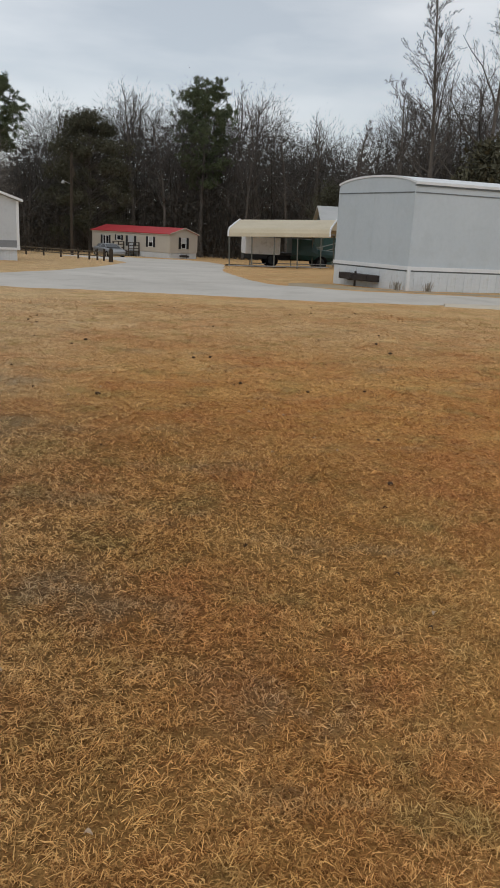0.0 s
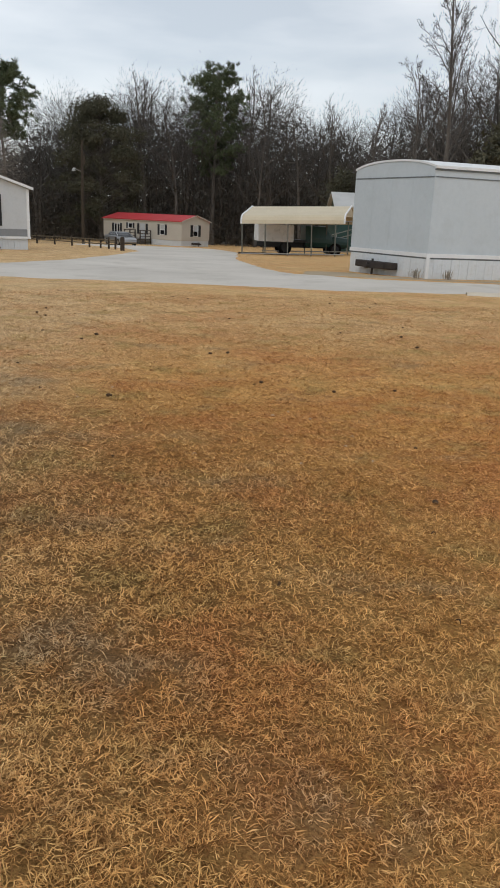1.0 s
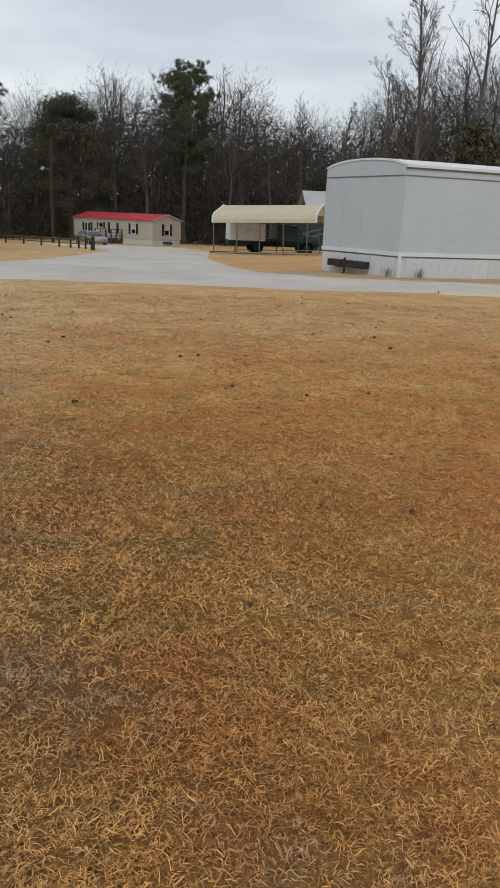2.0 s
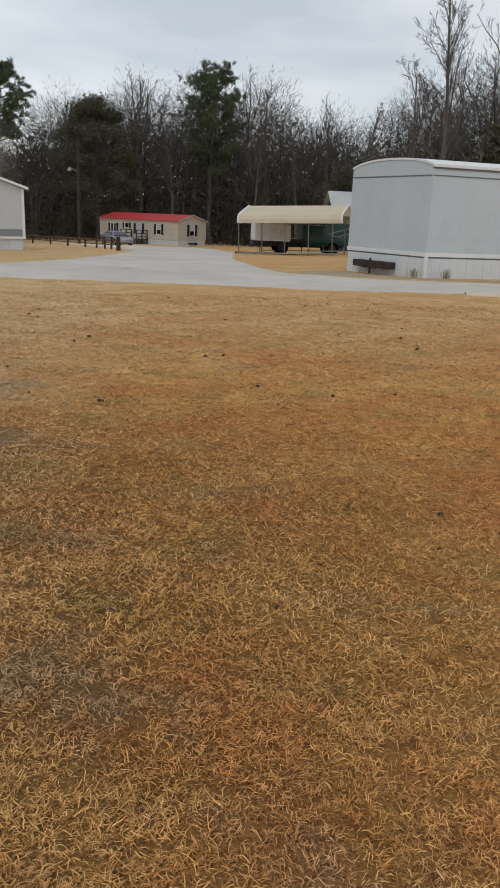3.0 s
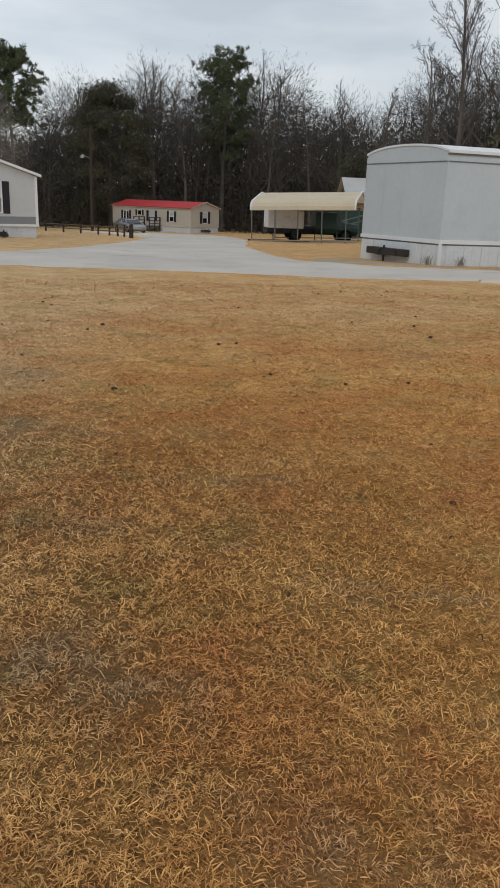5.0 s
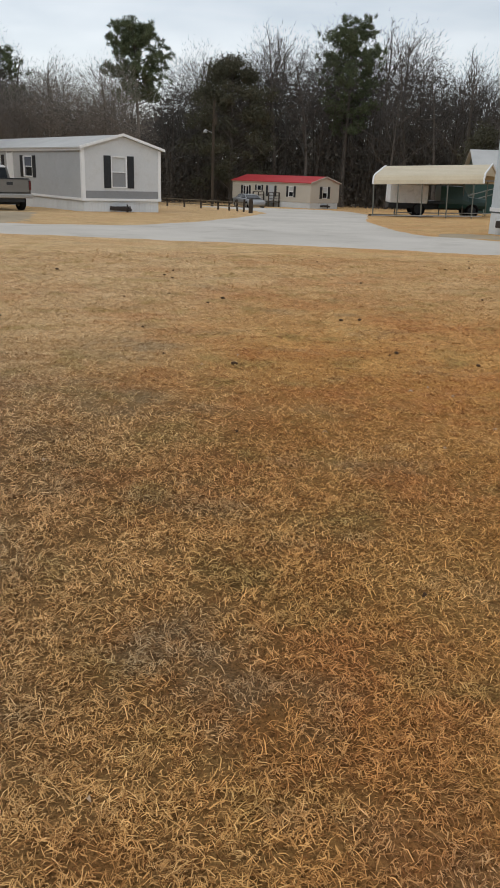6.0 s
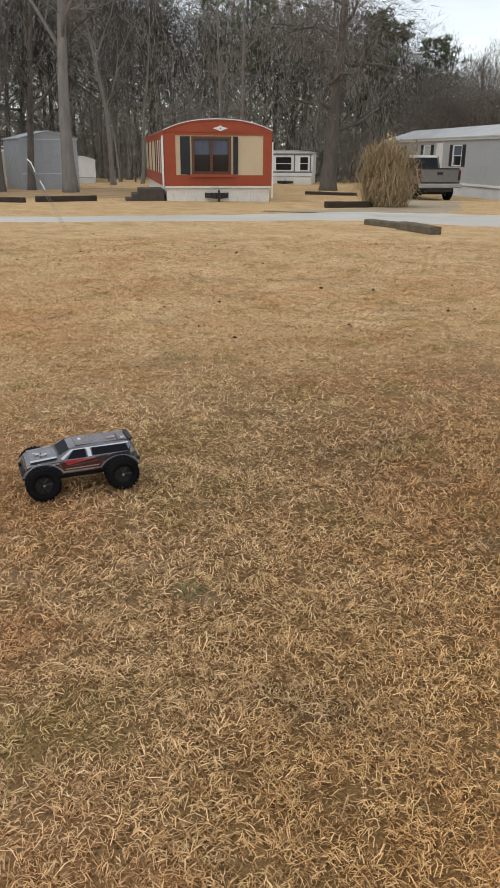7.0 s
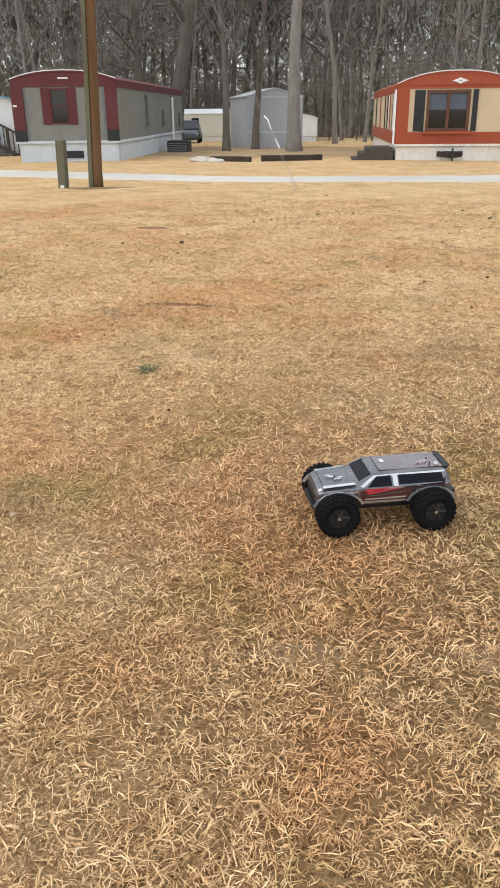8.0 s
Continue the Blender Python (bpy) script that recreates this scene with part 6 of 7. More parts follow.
def bare_tree(name, seed, height, radius, spec, place, label, bark=None, group="bare trees at the woods' edge", turn=0.0, twig=None):
    spec = dict(spec)
    thick, thin = bare_tree_mesh(seed, height, radius, spec)
    root = thing(name, place, label, "tree", group)
    root.rotation_euler = (0, 0, turn)
    bm = bmesh.new()
    path, radii = spec["stem"]
    path, radii = [path[0], path[0] + (path[1] - path[0]) * 0.35] + path[1:], [radii[0], radii[0] * 0.78] + radii[1:]
    tube(bm, path, radii, 12)
    a = new("trunk", mesh_of("trunk", bm, bark or M_BARK, True))
    a.parent = root
    c = tagged(new("branchwork", tubes_mesh("branchwork", thick, bark or M_BARK)), kind="stuff")
    c.parent = root
    b = new("crown", slivers_mesh("crown", thin, twig or M_TWIG, seed))
    b.parent = root
    return root


def needle_clumps(rng, centres, size, per, blade):
    """Tufts of needles as many thin triangles."""
    c = np.repeat(centres, per, 0)
    n = len(c)
    d = rng.normal(0, 1, (n, 3))
    d /= np.linalg.norm(d, axis=1, keepdims=True)
    s = np.repeat(size, per)[:, None]
    base = c + d * s * rng.uniform(0.0, 0.6, (n, 1))
    tip = c + d * s * rng.uniform(0.7, 1.15, (n, 1)) + [[0, 0, 0.05]]
    w = np.cross(d, rng.normal(0, 1, (n, 3)))
    w /= np.maximum(np.linalg.norm(w, axis=1, keepdims=True), 1e-6)
    w *= blade * rng.uniform(0.6, 1.3, (n, 1))
    verts = np.stack([base - w, base + w, tip], 1).reshape(-1, 3)
    return verts, np.arange(3 * n).reshape(-1, 3)


def pine(seed, height, radius, crown_from, spread, place, label, leaf=None, dense=1.0, blade=0.035, name="pine_tree", group="evergreen trees"):
    rng = np.random.default_rng(seed)
    root = thing(name, place, label, "tree", group)
    segs, centres, sizes = [], [], []
    p = np.array([0, 0, -0.3])
    lean = np.array([rng.normal(0, 0.02), rng.normal(0, 0.02), 1.0])
    pts = [p]
    for k in range(10):
        q = pts[-1] + (lean + rng.normal(0, 0.015, 3) * [1, 1, 0]) * (height + 0.3) / 10
        segs.append((pts[-1], q, radius * (1 - 0.085 * k) * (1.3 if k == 0 else 1), radius * (1 - 0.085 * (k + 1)), 8))
        pts.append(q)
    limbs = int(34 * dense)
    for k in range(limbs):
        f = crown_from + (0.985 - crown_from) * (k + rng.uniform(0, 1)) / limbs
        i = min(int(f * 10), 9)
        at = pts[i] + (pts[i + 1] - pts[i]) * (f * 10 - i)
        u = (f - crown_from) / (1 - crown_from)
        reach = spread * (0.55 + 0.9 * u if u < 0.4 else 0.95 * math.sqrt(max(0.03, 1 - ((u - 0.4) / 0.62) ** 2))) * rng.uniform(0.65, 1.15)
        a = 2.4 * k + rng.uniform(-0.5, 0.5)
        d = np.array([math.cos(a), math.sin(a), rng.uniform(0.05, 0.5)])
        q = at
        for j in range(4):
            d = d + rng.normal(0, 0.14, 3) + [0, 0, 0.05]
            d /= np.linalg.norm(d)
            e = q + d * reach / 4
            segs.append((q, e, 0.06 * (1 - j / 5), 0.06 * (1 - (j + 1) / 5), 4))
            q = e
            if j > 0:
                for _ in range(int(3 * dense)):
                    centres.append(q + rng.normal(0, 0.34, 3) * [1, 1, 0.6] * spread / 3.5)
                    sizes.append(rng.uniform(0.26, 0.50) * (spread / 3.5) ** 0.5)
    a = new("trunk", tubes_mesh("trunk", segs, M_BARK))
    a.parent = root
    v, f = needle_clumps(rng, np.array(centres), np.array(sizes), 46, blade)
    b = new("crown", array_mesh("crown", v, f, leaf or M_NEEDLE))
    b.parent = root
    return root


def dense_evergreen(seed, height, spread, low, place, label, leaf=None, n=15000, size=0.16, name="evergreen_tree", group="evergreen trees"):
    """A trunk inside an uneven mass of small leaves with gaps."""
    rng = np.random.default_rng(seed)
    root = thing(name, place, label, "tree", group)
    segs = [(np.array([0, 0, -0.3]), np.array([0.05, 0, height * 0.5]), 0.24, 0.16, 8), (np.array([0.05, 0, height * 0.5]), np.array([0, 0.1, height * 0.93]), 0.16, 0.04, 8)]
    clumps = []
    for k in range(150):
        u = rng.uniform(0, 1) ** 0.8
        z = low + (height - low) * u
        r = spread * math.sqrt(max(0.02, 1 - u**2.6)) * (0.75 + 0.25 * min(1, u * 4)) * rng.uniform(0.15, 1.0) ** 0.6
        a = rng.uniform(0, 2 * math.pi)
        c = np.array([math.cos(a) * r, math.sin(a) * r, z])
        clumps.append((c, rng.uniform(0.5, 1.15)))
        segs.append((np.array([0.03, 0.03, max(0.4, z - 0.6 * r)]), c, 0.05, 0.02, 4))
    pick = rng.integers(0, len(clumps), n)
    c = np.array([clumps[i][0] for i in pick]) + rng.normal(0, 1, (n, 3)) * np.array([clumps[i][1] for i in pick])[:, None] * [0.55, 0.55, 0.42]
    d = rng.normal(0, 1, (n, 3)) * size
    e = rng.normal(0, 1, (n, 3)) * size
    v = np.stack([c, c + d, c + e], 1).reshape(-1, 3)
    a = new("trunk", tubes_mesh("trunk", segs, M_BARK))
    a.parent = root
    b = new("crown", array_mesh("crown", v, np.arange(3 * n).reshape(-1, 3), leaf or M_BRUSH_G))
    b.parent = root
    return root


def at_ground(x, y):
    return (x, y, ground_z(x, y))


# the trees that stand out
pine(21, 20.8, 0.30, 0.42, 4.8, at_ground(4.5, 104.0), "tall dark green pine behind the red-roofed home", dense=1.7, blade=0.045)
pine(22, 16.4, 0.26, 0.58, 3.9, at_ground(-17.2, 84.5), "tall pine with a rounded dark crown behind the grey home", dense=1.5, blade=0.045)
pine(27, 13.8, 0.22, 0.70, 2.5, at_ground(-32.8, 73.9), "pine with a spreading green crown", dense=1.0, blade=0.055)
pine(28, 12.6, 0.22, 0.55, 2.6, at_ground(-28.2, 76.0), "smaller pine among bare trees", dense=0.9)
dense_evergreen(31, 15.8, 6.0, 2.0, at_ground(-9.3, 99.0), "broad domed evergreen with dull olive foliage", n=42000, size=0.11)
dense_evergreen(32, 8.0, 2.2, 1.0, at_ground(21.4, 52.5), "green bushy evergreen by the white home", n=8000)
dense_evergreen(33, 6.6, 1.8, 1.0, at_ground(14.6, 71.0), "dark green evergreen above the outbuilding", n=9000, size=0.09)
for seed, x, y, h in ((34, -18.5, 75.0, 13.0), (35, -23.0, 73.5, 12.6), (36, -26.5, 72.0, 11.0)):
    bare_tree("tree", seed, h, 0.2, BUSHY, at_ground(x, y), "broad twiggy grey-brown tree behind the grey home", turn=seed * 1.3, twig=M_TWIG_L)
bare_tree("tree", 41, 22.5, 0.21, LONE, at_ground(19.2, 56.9), "tall bare tree rising above the white home")
bare_tree("tree", 42, 21.5, 0.24, FORK_LONE, at_ground(23.3, 58.1), "tall bare forked tree rising above the white home", turn=1.0)
for seed, x, y, h in ((51, 18.7, 63.3, 15.5), (52, 20.4, 62.4, 16.4), (53, 26.5, 60.0, 15.0), (54, 15.8, 66.5, 12.5)):
    bare_tree("tree", seed, h, 0.17, FORK_LONE, at_ground(x, y), "tall bare tree in the row above the white home", turn=seed * 0.7)
bare_tree("oak_tree", 43, 17.0, 0.44, OAK, at_ground(-22.6, 43.6), "big bare spreading oak with a flared grey trunk", group="oaks of the park", twig=M_TWIG_L)
bare_tree("oak_tree", 44, 19.0, 0.33, OAK_HIGH, at_ground(-29.0, 28.9), "tall bare oak with a pale grey trunk by the shed", M_BARK_L, "oaks of the park", 2.0, twig=M_TWIG_L)
bare_tree("oak_tree", 45, 12.0, 0.20, FORK_LONE, at_ground(-32.5, 27.7), "slim bare tree by the shed", group="oaks of the park", twig=M_TWIG_L)
bare_tree("oak_tree", 46, 15.0, 0.19, FORK_LONE, at_ground(-33.1, 30.2), "bare tree standing before the shed", group="oaks of the park", turn=4.0, twig=M_TWIG_L)
bare_tree("oak_tree", 47, 20.0, 0.50, OAK_HIGH, at_ground(-41.1, 31.0), "big bare oak behind the maroon home", group="oaks of the park", turn=2.77, twig=M_TWIG_L)
bare_tree("oak_tree", 48, 16.0, 0.30, OAK, at_ground(-44.5, 31.5), "bare leaning oak behind the maroon home", group="oaks of the park", turn=3.2, twig=M_TWIG_L)
bare_tree("tree", 49, 12.0, 0.09, SLIM, at_ground(-42.5, 47.8), "slim pale bare trunk beyond the shed", M_BARK_L)


def woods():
    """Bare trees, pines, thicket and far stems along the edge of the park."""
    rng = np.random.default_rng(5)
    edge = ((-75, 60), (-25, 60), (-16, 66), (-10, 96), (6, 101), (11, 90), (20, 78), (30, 74), (41, 72), (45, 84), (55, 84), (60, 64), (90, 62), (125, 70))
    tall = ((-75, 16), (-24, 15), (-18, 14), (-14, 12.5), (-9, 19.5), (0, 21), (7, 18.5), (11.5, 12.5), (20, 12.5), (25, 17), (40, 19.0), (45, 22.0), (55, 22.0), (60, 19.0), (125, 19.0))
    e_a, e_r = zip(*edge)
    t_a, t_h = zip(*tall)
    kinds = []
    for k, (spec, h, r) in enumerate(((VASE, 16, 0.2), (FORK, 16, 0.22), (BROAD, 14, 0.22), (FORK, 15.5, 0.2), (VASE, 15, 0.17), (FORK, 14.5, 0.2), (BROAD, 15, 0.24))):
        first = bare_tree("tree", 60 + k, h, r, spec, (0, 0, 0), "bare grey-brown woodland tree")
        kinds.append((first, h))
    used = set()
    for k in range(176):
        az = -42 + 142 * ((k + rng.uniform(0, 1)) / 176)
        inner, h = np.interp(az, e_a, e_r), np.interp(az, t_a, t_h)
        r = inner + 2 + 26 * rng.uniform(0, 1) ** 1.3
        x, y = -r * math.sin(radians(az)), r * math.cos(radians(az))
        j = int(rng.integers(0, len(kinds)))
        first, own = kinds[j]
        size = h * (r / inner) * rng.uniform(0.78, 1.06) / own
        m = Matrix.Translation(at_ground(x, y)) @ Matrix.Rotation(rng.uniform(0, 6.28), 4, "Z")
        if j not in used:
            used.add(j)
            ob = first
            ob.matrix_basis = m
        else:
            ob = copy_thing(first, m)
        ob.scale = (size, size, size)
    # crooked oaks standing before the western wood
    oaks = []
    for k in range(16):
        az = 30 + 56 * ((k + rng.uniform(0, 1)) / 16)
        r = rng.uniform(50, 60) if az < 43 or az > 57 else rng.uniform(76, 84)
        x, y = -r * math.sin(radians(az)), r * math.cos(radians(az))
        m = Matrix.Translation(at_ground(x, y)) @ Matrix.Rotation(rng.uniform(0, 6.28), 4, "Z")
        if k < 3:
            ob = bare_tree("oak_tree", 70 + k, 15, 0.15, CROOKED, (0, 0, 0), "bare crooked oak at the edge of the wood", M_BARK_L, "oaks of the park", twig=M_TWIG_L)
            ob.matrix_basis = m
            oaks.append(ob)
        else:
            ob = copy_thing(oaks[k % 3], m)
        ob.scale = (rng.uniform(0.85, 1.15),) * 3
    for k in range(30):
        az = 22 + 78 * ((k + rng.uniform(0, 1)) / 30)
        r = np.interp(az, e_a, e_r) + rng.uniform(3, 22)
        x, y = -r * math.sin(radians(az)), r * math.cos(radians(az))
        h = np.interp(az, t_a, t_h) * rng.uniform(0.85, 1.1)
        if k < 3:
            PINES.append((pine(80 + k, h, 0.2, 0.5, 2.6, at_ground(x, y), "woodland pine with a ragged green crown", dense=0.85), h))
        else:
            first, own = PINES[k % 3]
            ob = copy_thing(first, Matrix.Translation(at_ground(x, y)) @ Matrix.Rotation(rng.uniform(0, 6.28), 4, "Z"))
            ob.scale = (h / own,) * 3

    # twiggy understorey along the edge
    first = None
    for k in range(17):
        az = 20 + 64 * ((k + rng.uniform(0, 1)) / 17)
        r = np.interp(az, e_a, e_r) + rng.uniform(-1, 6)
        x, y = -r * math.sin(radians(az)), r * math.cos(radians(az))
        m = Matrix.Translation(at_ground(x, y)) @ Matrix.Rotation(rng.uniform(0, 6.28), 4, "Z")
        if first is None:
            first = bare_tree("understorey_tree", 90, 8.0, 0.11, UNDER, (0, 0, 0), "low broad twiggy brown tree at the woods' edge", group="understorey trees", twig=M_TWIG_L)
            first.matrix_basis = m
            ob = first
        else:
            ob = copy_thing(first, m)
        ob.scale = (rng.uniform(0.8, 1.25),) * 3

    def spots(n, deep, back=0.0, lo=-48, hi=104):
        az = np.radians(rng.uniform(lo, hi, n))
        r = np.interp(np.degrees(az), e_a, e_r) + back + deep * rng.uniform(0, 1, n)
        x, y = -r * np.sin(az), r * np.cos(az)
        z = np.array([ground_z(a, b) for a, b in zip(x, y)])
        return np.stack([x, y, z], 1), np.interp(np.degrees(az), t_a, t_h)

    def up(n):
        return np.stack([np.zeros(len(n)), np.zeros(len(n)), n], 1)

    # stems
    p, h = spots(900, 42.0, 0.0, -48, 20)
    top = p + np.stack([rng.normal(0, 1.1, len(p)), rng.normal(0, 1.1, len(p)), h * rng.uniform(0.3, 0.8, len(p))], 1)
    rad = rng.uniform(0.02, 0.085, len(p))
    v, f = tube_arrays(p, top, rad, rad * 0.35, 3)
    tagged(new("woodland_stems", array_mesh("woodland_stems", v, f, M_STEM_D)), "crowded thin grey-brown stems of the winter wood", "woods", kind="stuff")
    # fine twigs through the upper storey
    p, h = spots(80000, 40.0, 2.0, -48, 20)
    lift = 0.74 * rng.uniform(0, 1, len(p)) ** 1.1
    wave = 0.82 + 0.20 * np.sin(p[:, 0] * 0.55) * np.sin(p[:, 1] * 0.43 + 1.0) + 0.08 * np.sin(p[:, 0] * 1.7 + p[:, 1] * 1.3)
    c = p + up(h * wave * (0.05 + 0.92 * lift))
    d = rng.normal(0, 1, (len(p), 3)) * [0.40, 0.40, 0.45] + [0, 0, 0.5]
    w = rng.normal(0, 1, (len(p), 3)) * 0.021
    v = np.stack([c - w, c + w, c + d], 1).reshape(-1, 3)
    tagged(new("woodland_twigs", array_mesh("woodland_twigs", v, np.arange(len(v)).reshape(-1, 3), M_STEM)), "haze of fine bare twigs in the wood", "woods", kind="stuff")
    # thicket, dense near the ground
    p, h = spots(80000, 24.0, -1.0, -48, 19)
    c = p + up(0.40 * h * rng.uniform(0, 1, len(p)) ** 1.7)
    a, b = rng.normal(0, 0.13, (len(p), 3)), rng.normal(0, 0.13, (len(p), 3))
    v = np.stack([c, c + a, c + b], 1).reshape(-1, 3)
    tagged(new("thicket", array_mesh("thicket", v, np.arange(len(v)).reshape(-1, 3), M_BRUSH)), "dark brown leafy thicket under the trees", "undergrowth", kind="stuff")
    # grey twig haze and brush before the western wood
    p, h = spots(150000, 16.0, -1.0, 18, 104)
    c = p + up(0.78 * h * rng.uniform(0, 1, len(p)) ** 1.25)
    d = rng.normal(0, 1, (len(p), 3)) * [0.17, 0.17, 0.3] + [0, 0, 0.45]
    w = rng.normal(0, 1, (len(p), 3)) * 0.018
    v = np.stack([c - w, c + w, c + d], 1).reshape(-1, 3)
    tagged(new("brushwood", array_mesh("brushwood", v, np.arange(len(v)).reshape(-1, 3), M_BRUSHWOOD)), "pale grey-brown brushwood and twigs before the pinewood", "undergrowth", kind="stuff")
    p, h = spots(190000, 26.0, 20.0)
    az = np.degrees(np.arctan2(-p[:, 0], p[:, 1]))
    reach = np.interp(az, (-22, -16, 18, 30), (0.66, 0.84, 0.84, 0.80))
    reach = reach * (0.92 + 0.18 * np.sin(p[:, 0] * 0.43 + 0.7) * np.sin(p[:, 1] * 0.31) + 0.12 * np.sin(p[:, 0] * 1.3 + p[:, 1]))
    u = rng.uniform(0, 1, len(p)) ** np.interp(az, (18, 30), (1.25, 1.3))
    c = p + up(reach * h * u)
    size = (np.interp(az, (18, 30), (0.70, 0.42)) * (1 - 0.45 * u))[:, None]
    a, b = rng.normal(0, 1, (len(p), 3)) * size, rng.normal(0, 1, (len(p), 3)) * size
    v = np.stack([c, c + a, c + b], 1)
    for name, some, material, label in (("far_thicket", az < 18, M_DEEP, "dim undergrowth deeper in the wood"), ("far_pinewood", az >= 18, M_DEEP_W, "grey-green pinewood beyond the bare trees, paled for haze")):
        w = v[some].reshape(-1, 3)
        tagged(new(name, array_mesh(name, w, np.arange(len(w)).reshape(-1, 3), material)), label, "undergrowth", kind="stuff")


PINES = []
woods()


# ---------------------------------------------------------------- toy truck on the lawn
def toy_truck():
    x, y = -3.390, 3.052
    z = ground_z(x, y) + bumps(x, y) + 0.012
    root = thing("toy_truck", (x, y, z), "radio-controlled monster truck, silver and dark red with big black tyres", "toy truck")
    root.rotation_euler = (0, 0, math.atan2(-0.815, -0.58))
    half, wb, rad = 0.130, 0.183, 0.080
    # shell: side line as sections along x, open wheel arches
    secs = ((-0.262, 0.150, 0.185, 0.225, 0.085, 0.098, 0.080), (-0.245, 0.128, 0.182, 0.250, 0.098, 0.110, 0.086), (-0.215, 0.158, 0.184, 0.254, 0.108, 0.114, 0.088), (-0.150, 0.165, 0.186, 0.256, 0.110, 0.116, 0.090),
            (-0.100, 0.120, 0.186, 0.257, 0.110, 0.117, 0.090), (-0.085, 0.098, 0.186, 0.257, 0.110, 0.117, 0.090), (0.020, 0.095, 0.186, 0.254, 0.110, 0.117, 0.089), (0.050, 0.096, 0.186, 0.245, 0.110, 0.117, 0.087),
            (0.085, 0.098, 0.186, 0.222, 0.110, 0.117, 0.092), (0.108, 0.120, 0.185, 0.203, 0.110, 0.117, 0.098), (0.120, 0.160, 0.183, 0.199, 0.110, 0.116, 0.098), (0.185, 0.168, 0.180, 0.194, 0.108, 0.114, 0.096), (0.240, 0.150, 0.172, 0.186, 0.104, 0.110, 0.092), (0.258, 0.118, 0.160, 0.176, 0.094, 0.100, 0.084), (0.266, 0.112, 0.140, 0.160, 0.080, 0.086, 0.074))
    bm = bmesh.new()
    loft(bm, [(sx, [(-a, lo), (a, lo), (b, (lo + be) / 2), (b, be), (b - 0.004, be + 0.006), (t, to - 0.010), (t - 0.014, to), (-t + 0.014, to), (-t, to - 0.010), (-b + 0.004, be + 0.006), (-b, be), (-b, (lo + be) / 2)]) for sx, lo, be, to, a, b, t in secs])
    body = part("body_shell", bm, M_RC_GREY, root, "silver body shell with dark red flanks", shade=False)
    body.location, body.scale = (-0.004, 0, 0.026), (0.97, 0.90, 0.75)
    mod = body.modifiers.new("round", "BEVEL")
    mod.width, mod.segments, mod.limit_method, mod.angle_limit = 0.005, 3, "ANGLE", radians(25)
    bm = bmesh.new()
    panel(bm, [(-0.235, -0.068, 0.2565), (0.018, -0.070, 0.2565), (0.018, 0.070, 0.2565), (-0.235, 0.068, 0.2565)], 0.002)
    part("roof_panel", bm, M_RC_ROOF, body, "reddish gunmetal roof")
    bm = bmesh.new()
    panel(bm, [(0.120, -0.082, 0.2015), (0.236, -0.076, 0.1905), (0.236, 0.076, 0.1905), (0.120, 0.082, 0.2015)], 0.002)
    part("hood_panel", bm, M_RC_GREY, body, "gunmetal hood")
    bm = bmesh.new()
    panel(bm, [(0.100, -0.082, 0.2115), (0.100, 0.082, 0.2115), (0.054, 0.074, 0.2475), (0.054, -0.074, 0.2475)], -0.002)
    part("windscreen", bm, M_RC_GLASS, body)
    for s in (-1, 1):
        def sheet(name, quad, mat, label="", o=0.0022):
            b = bmesh.new()
            panel(b, [(px, s * py, pz) for px, py, pz in quad], o if s < 0 else -o)
            return part(name, b, mat, body, label)
        lift = 0.0015
        sheet("front_window", [(0.068, 0.1155 + lift, 0.195), (-0.025, 0.1155 + lift, 0.195), (-0.020, 0.0945 + lift, 0.241), (0.034, 0.0945 + lift, 0.239)], M_RC_GLASS)
        sheet("rear_window", [(-0.055, 0.1155 + lift, 0.200), (-0.232, 0.1135 + lift, 0.200), (-0.222, 0.0940 + lift, 0.240), (-0.052, 0.0945 + lift, 0.242)], M_RC_GLASS)
        sheet("lower_side", [(0.100, 0.1195, 0.172), (0.090, 0.1195, 0.120), (-0.082, 0.1195, 0.120), (-0.108, 0.1195, 0.178)], M_RC_MAROON, "dark red lower door")
        sheet("rear_quarter", [(-0.060, 0.1190, 0.1865), (-0.108, 0.1192, 0.1700), (-0.236, 0.1160, 0.1700), (-0.236, 0.1150, 0.1960)], M_RC_DARK, "dark rear quarter")
        sheet("rear_corner", [(-0.232, 0.1125, 0.1980), (-0.2465, 0.1085, 0.1500), (-0.2585, 0.0965, 0.1600), (-0.2500, 0.0860, 0.2300)], M_RC_DARK, "dark rear corner")
        sheet("sill_stripe", [(0.086, 0.1140, 0.115), (0.084, 0.1125, 0.106), (-0.082, 0.1125, 0.106), (-0.082, 0.1140, 0.115)], M_RC_SILVER)
        sheet("belt_stripe", [(0.236, 0.1115, 0.1815), (0.236, 0.1115, 0.1715), (-0.02, 0.1182, 0.1735), (-0.02, 0.1182, 0.1875)], M_RC_SILVER, "silver belt stripe")
        sheet("belt_stripe", [(-0.02, 0.1182, 0.1875), (-0.02, 0.1182, 0.1795), (-0.14, 0.1178, 0.1835), (-0.14, 0.1178, 0.1875)], M_RC_SILVER)
        sheet("roof_rail", [(0.046, 0.0925, 0.2440), (0.040, 0.0960, 0.2370), (-0.235, 0.0935, 0.2420), (-0.235, 0.0905, 0.2500)], M_RC_SILVER, "silver roof rail")
        sheet("pillar", [(0.100, 0.1135, 0.1990), (0.086, 0.1165, 0.1930), (0.038, 0.0965, 0.2370), (0.046, 0.0925, 0.2440)], M_RC_SILVER)
        sheet("pillar", [(-0.031, 0.1172, 0.1930), (-0.050, 0.1172, 0.1930), (-0.046, 0.0962, 0.2420), (-0.027, 0.0962, 0.2420)], M_RC_SILVER)
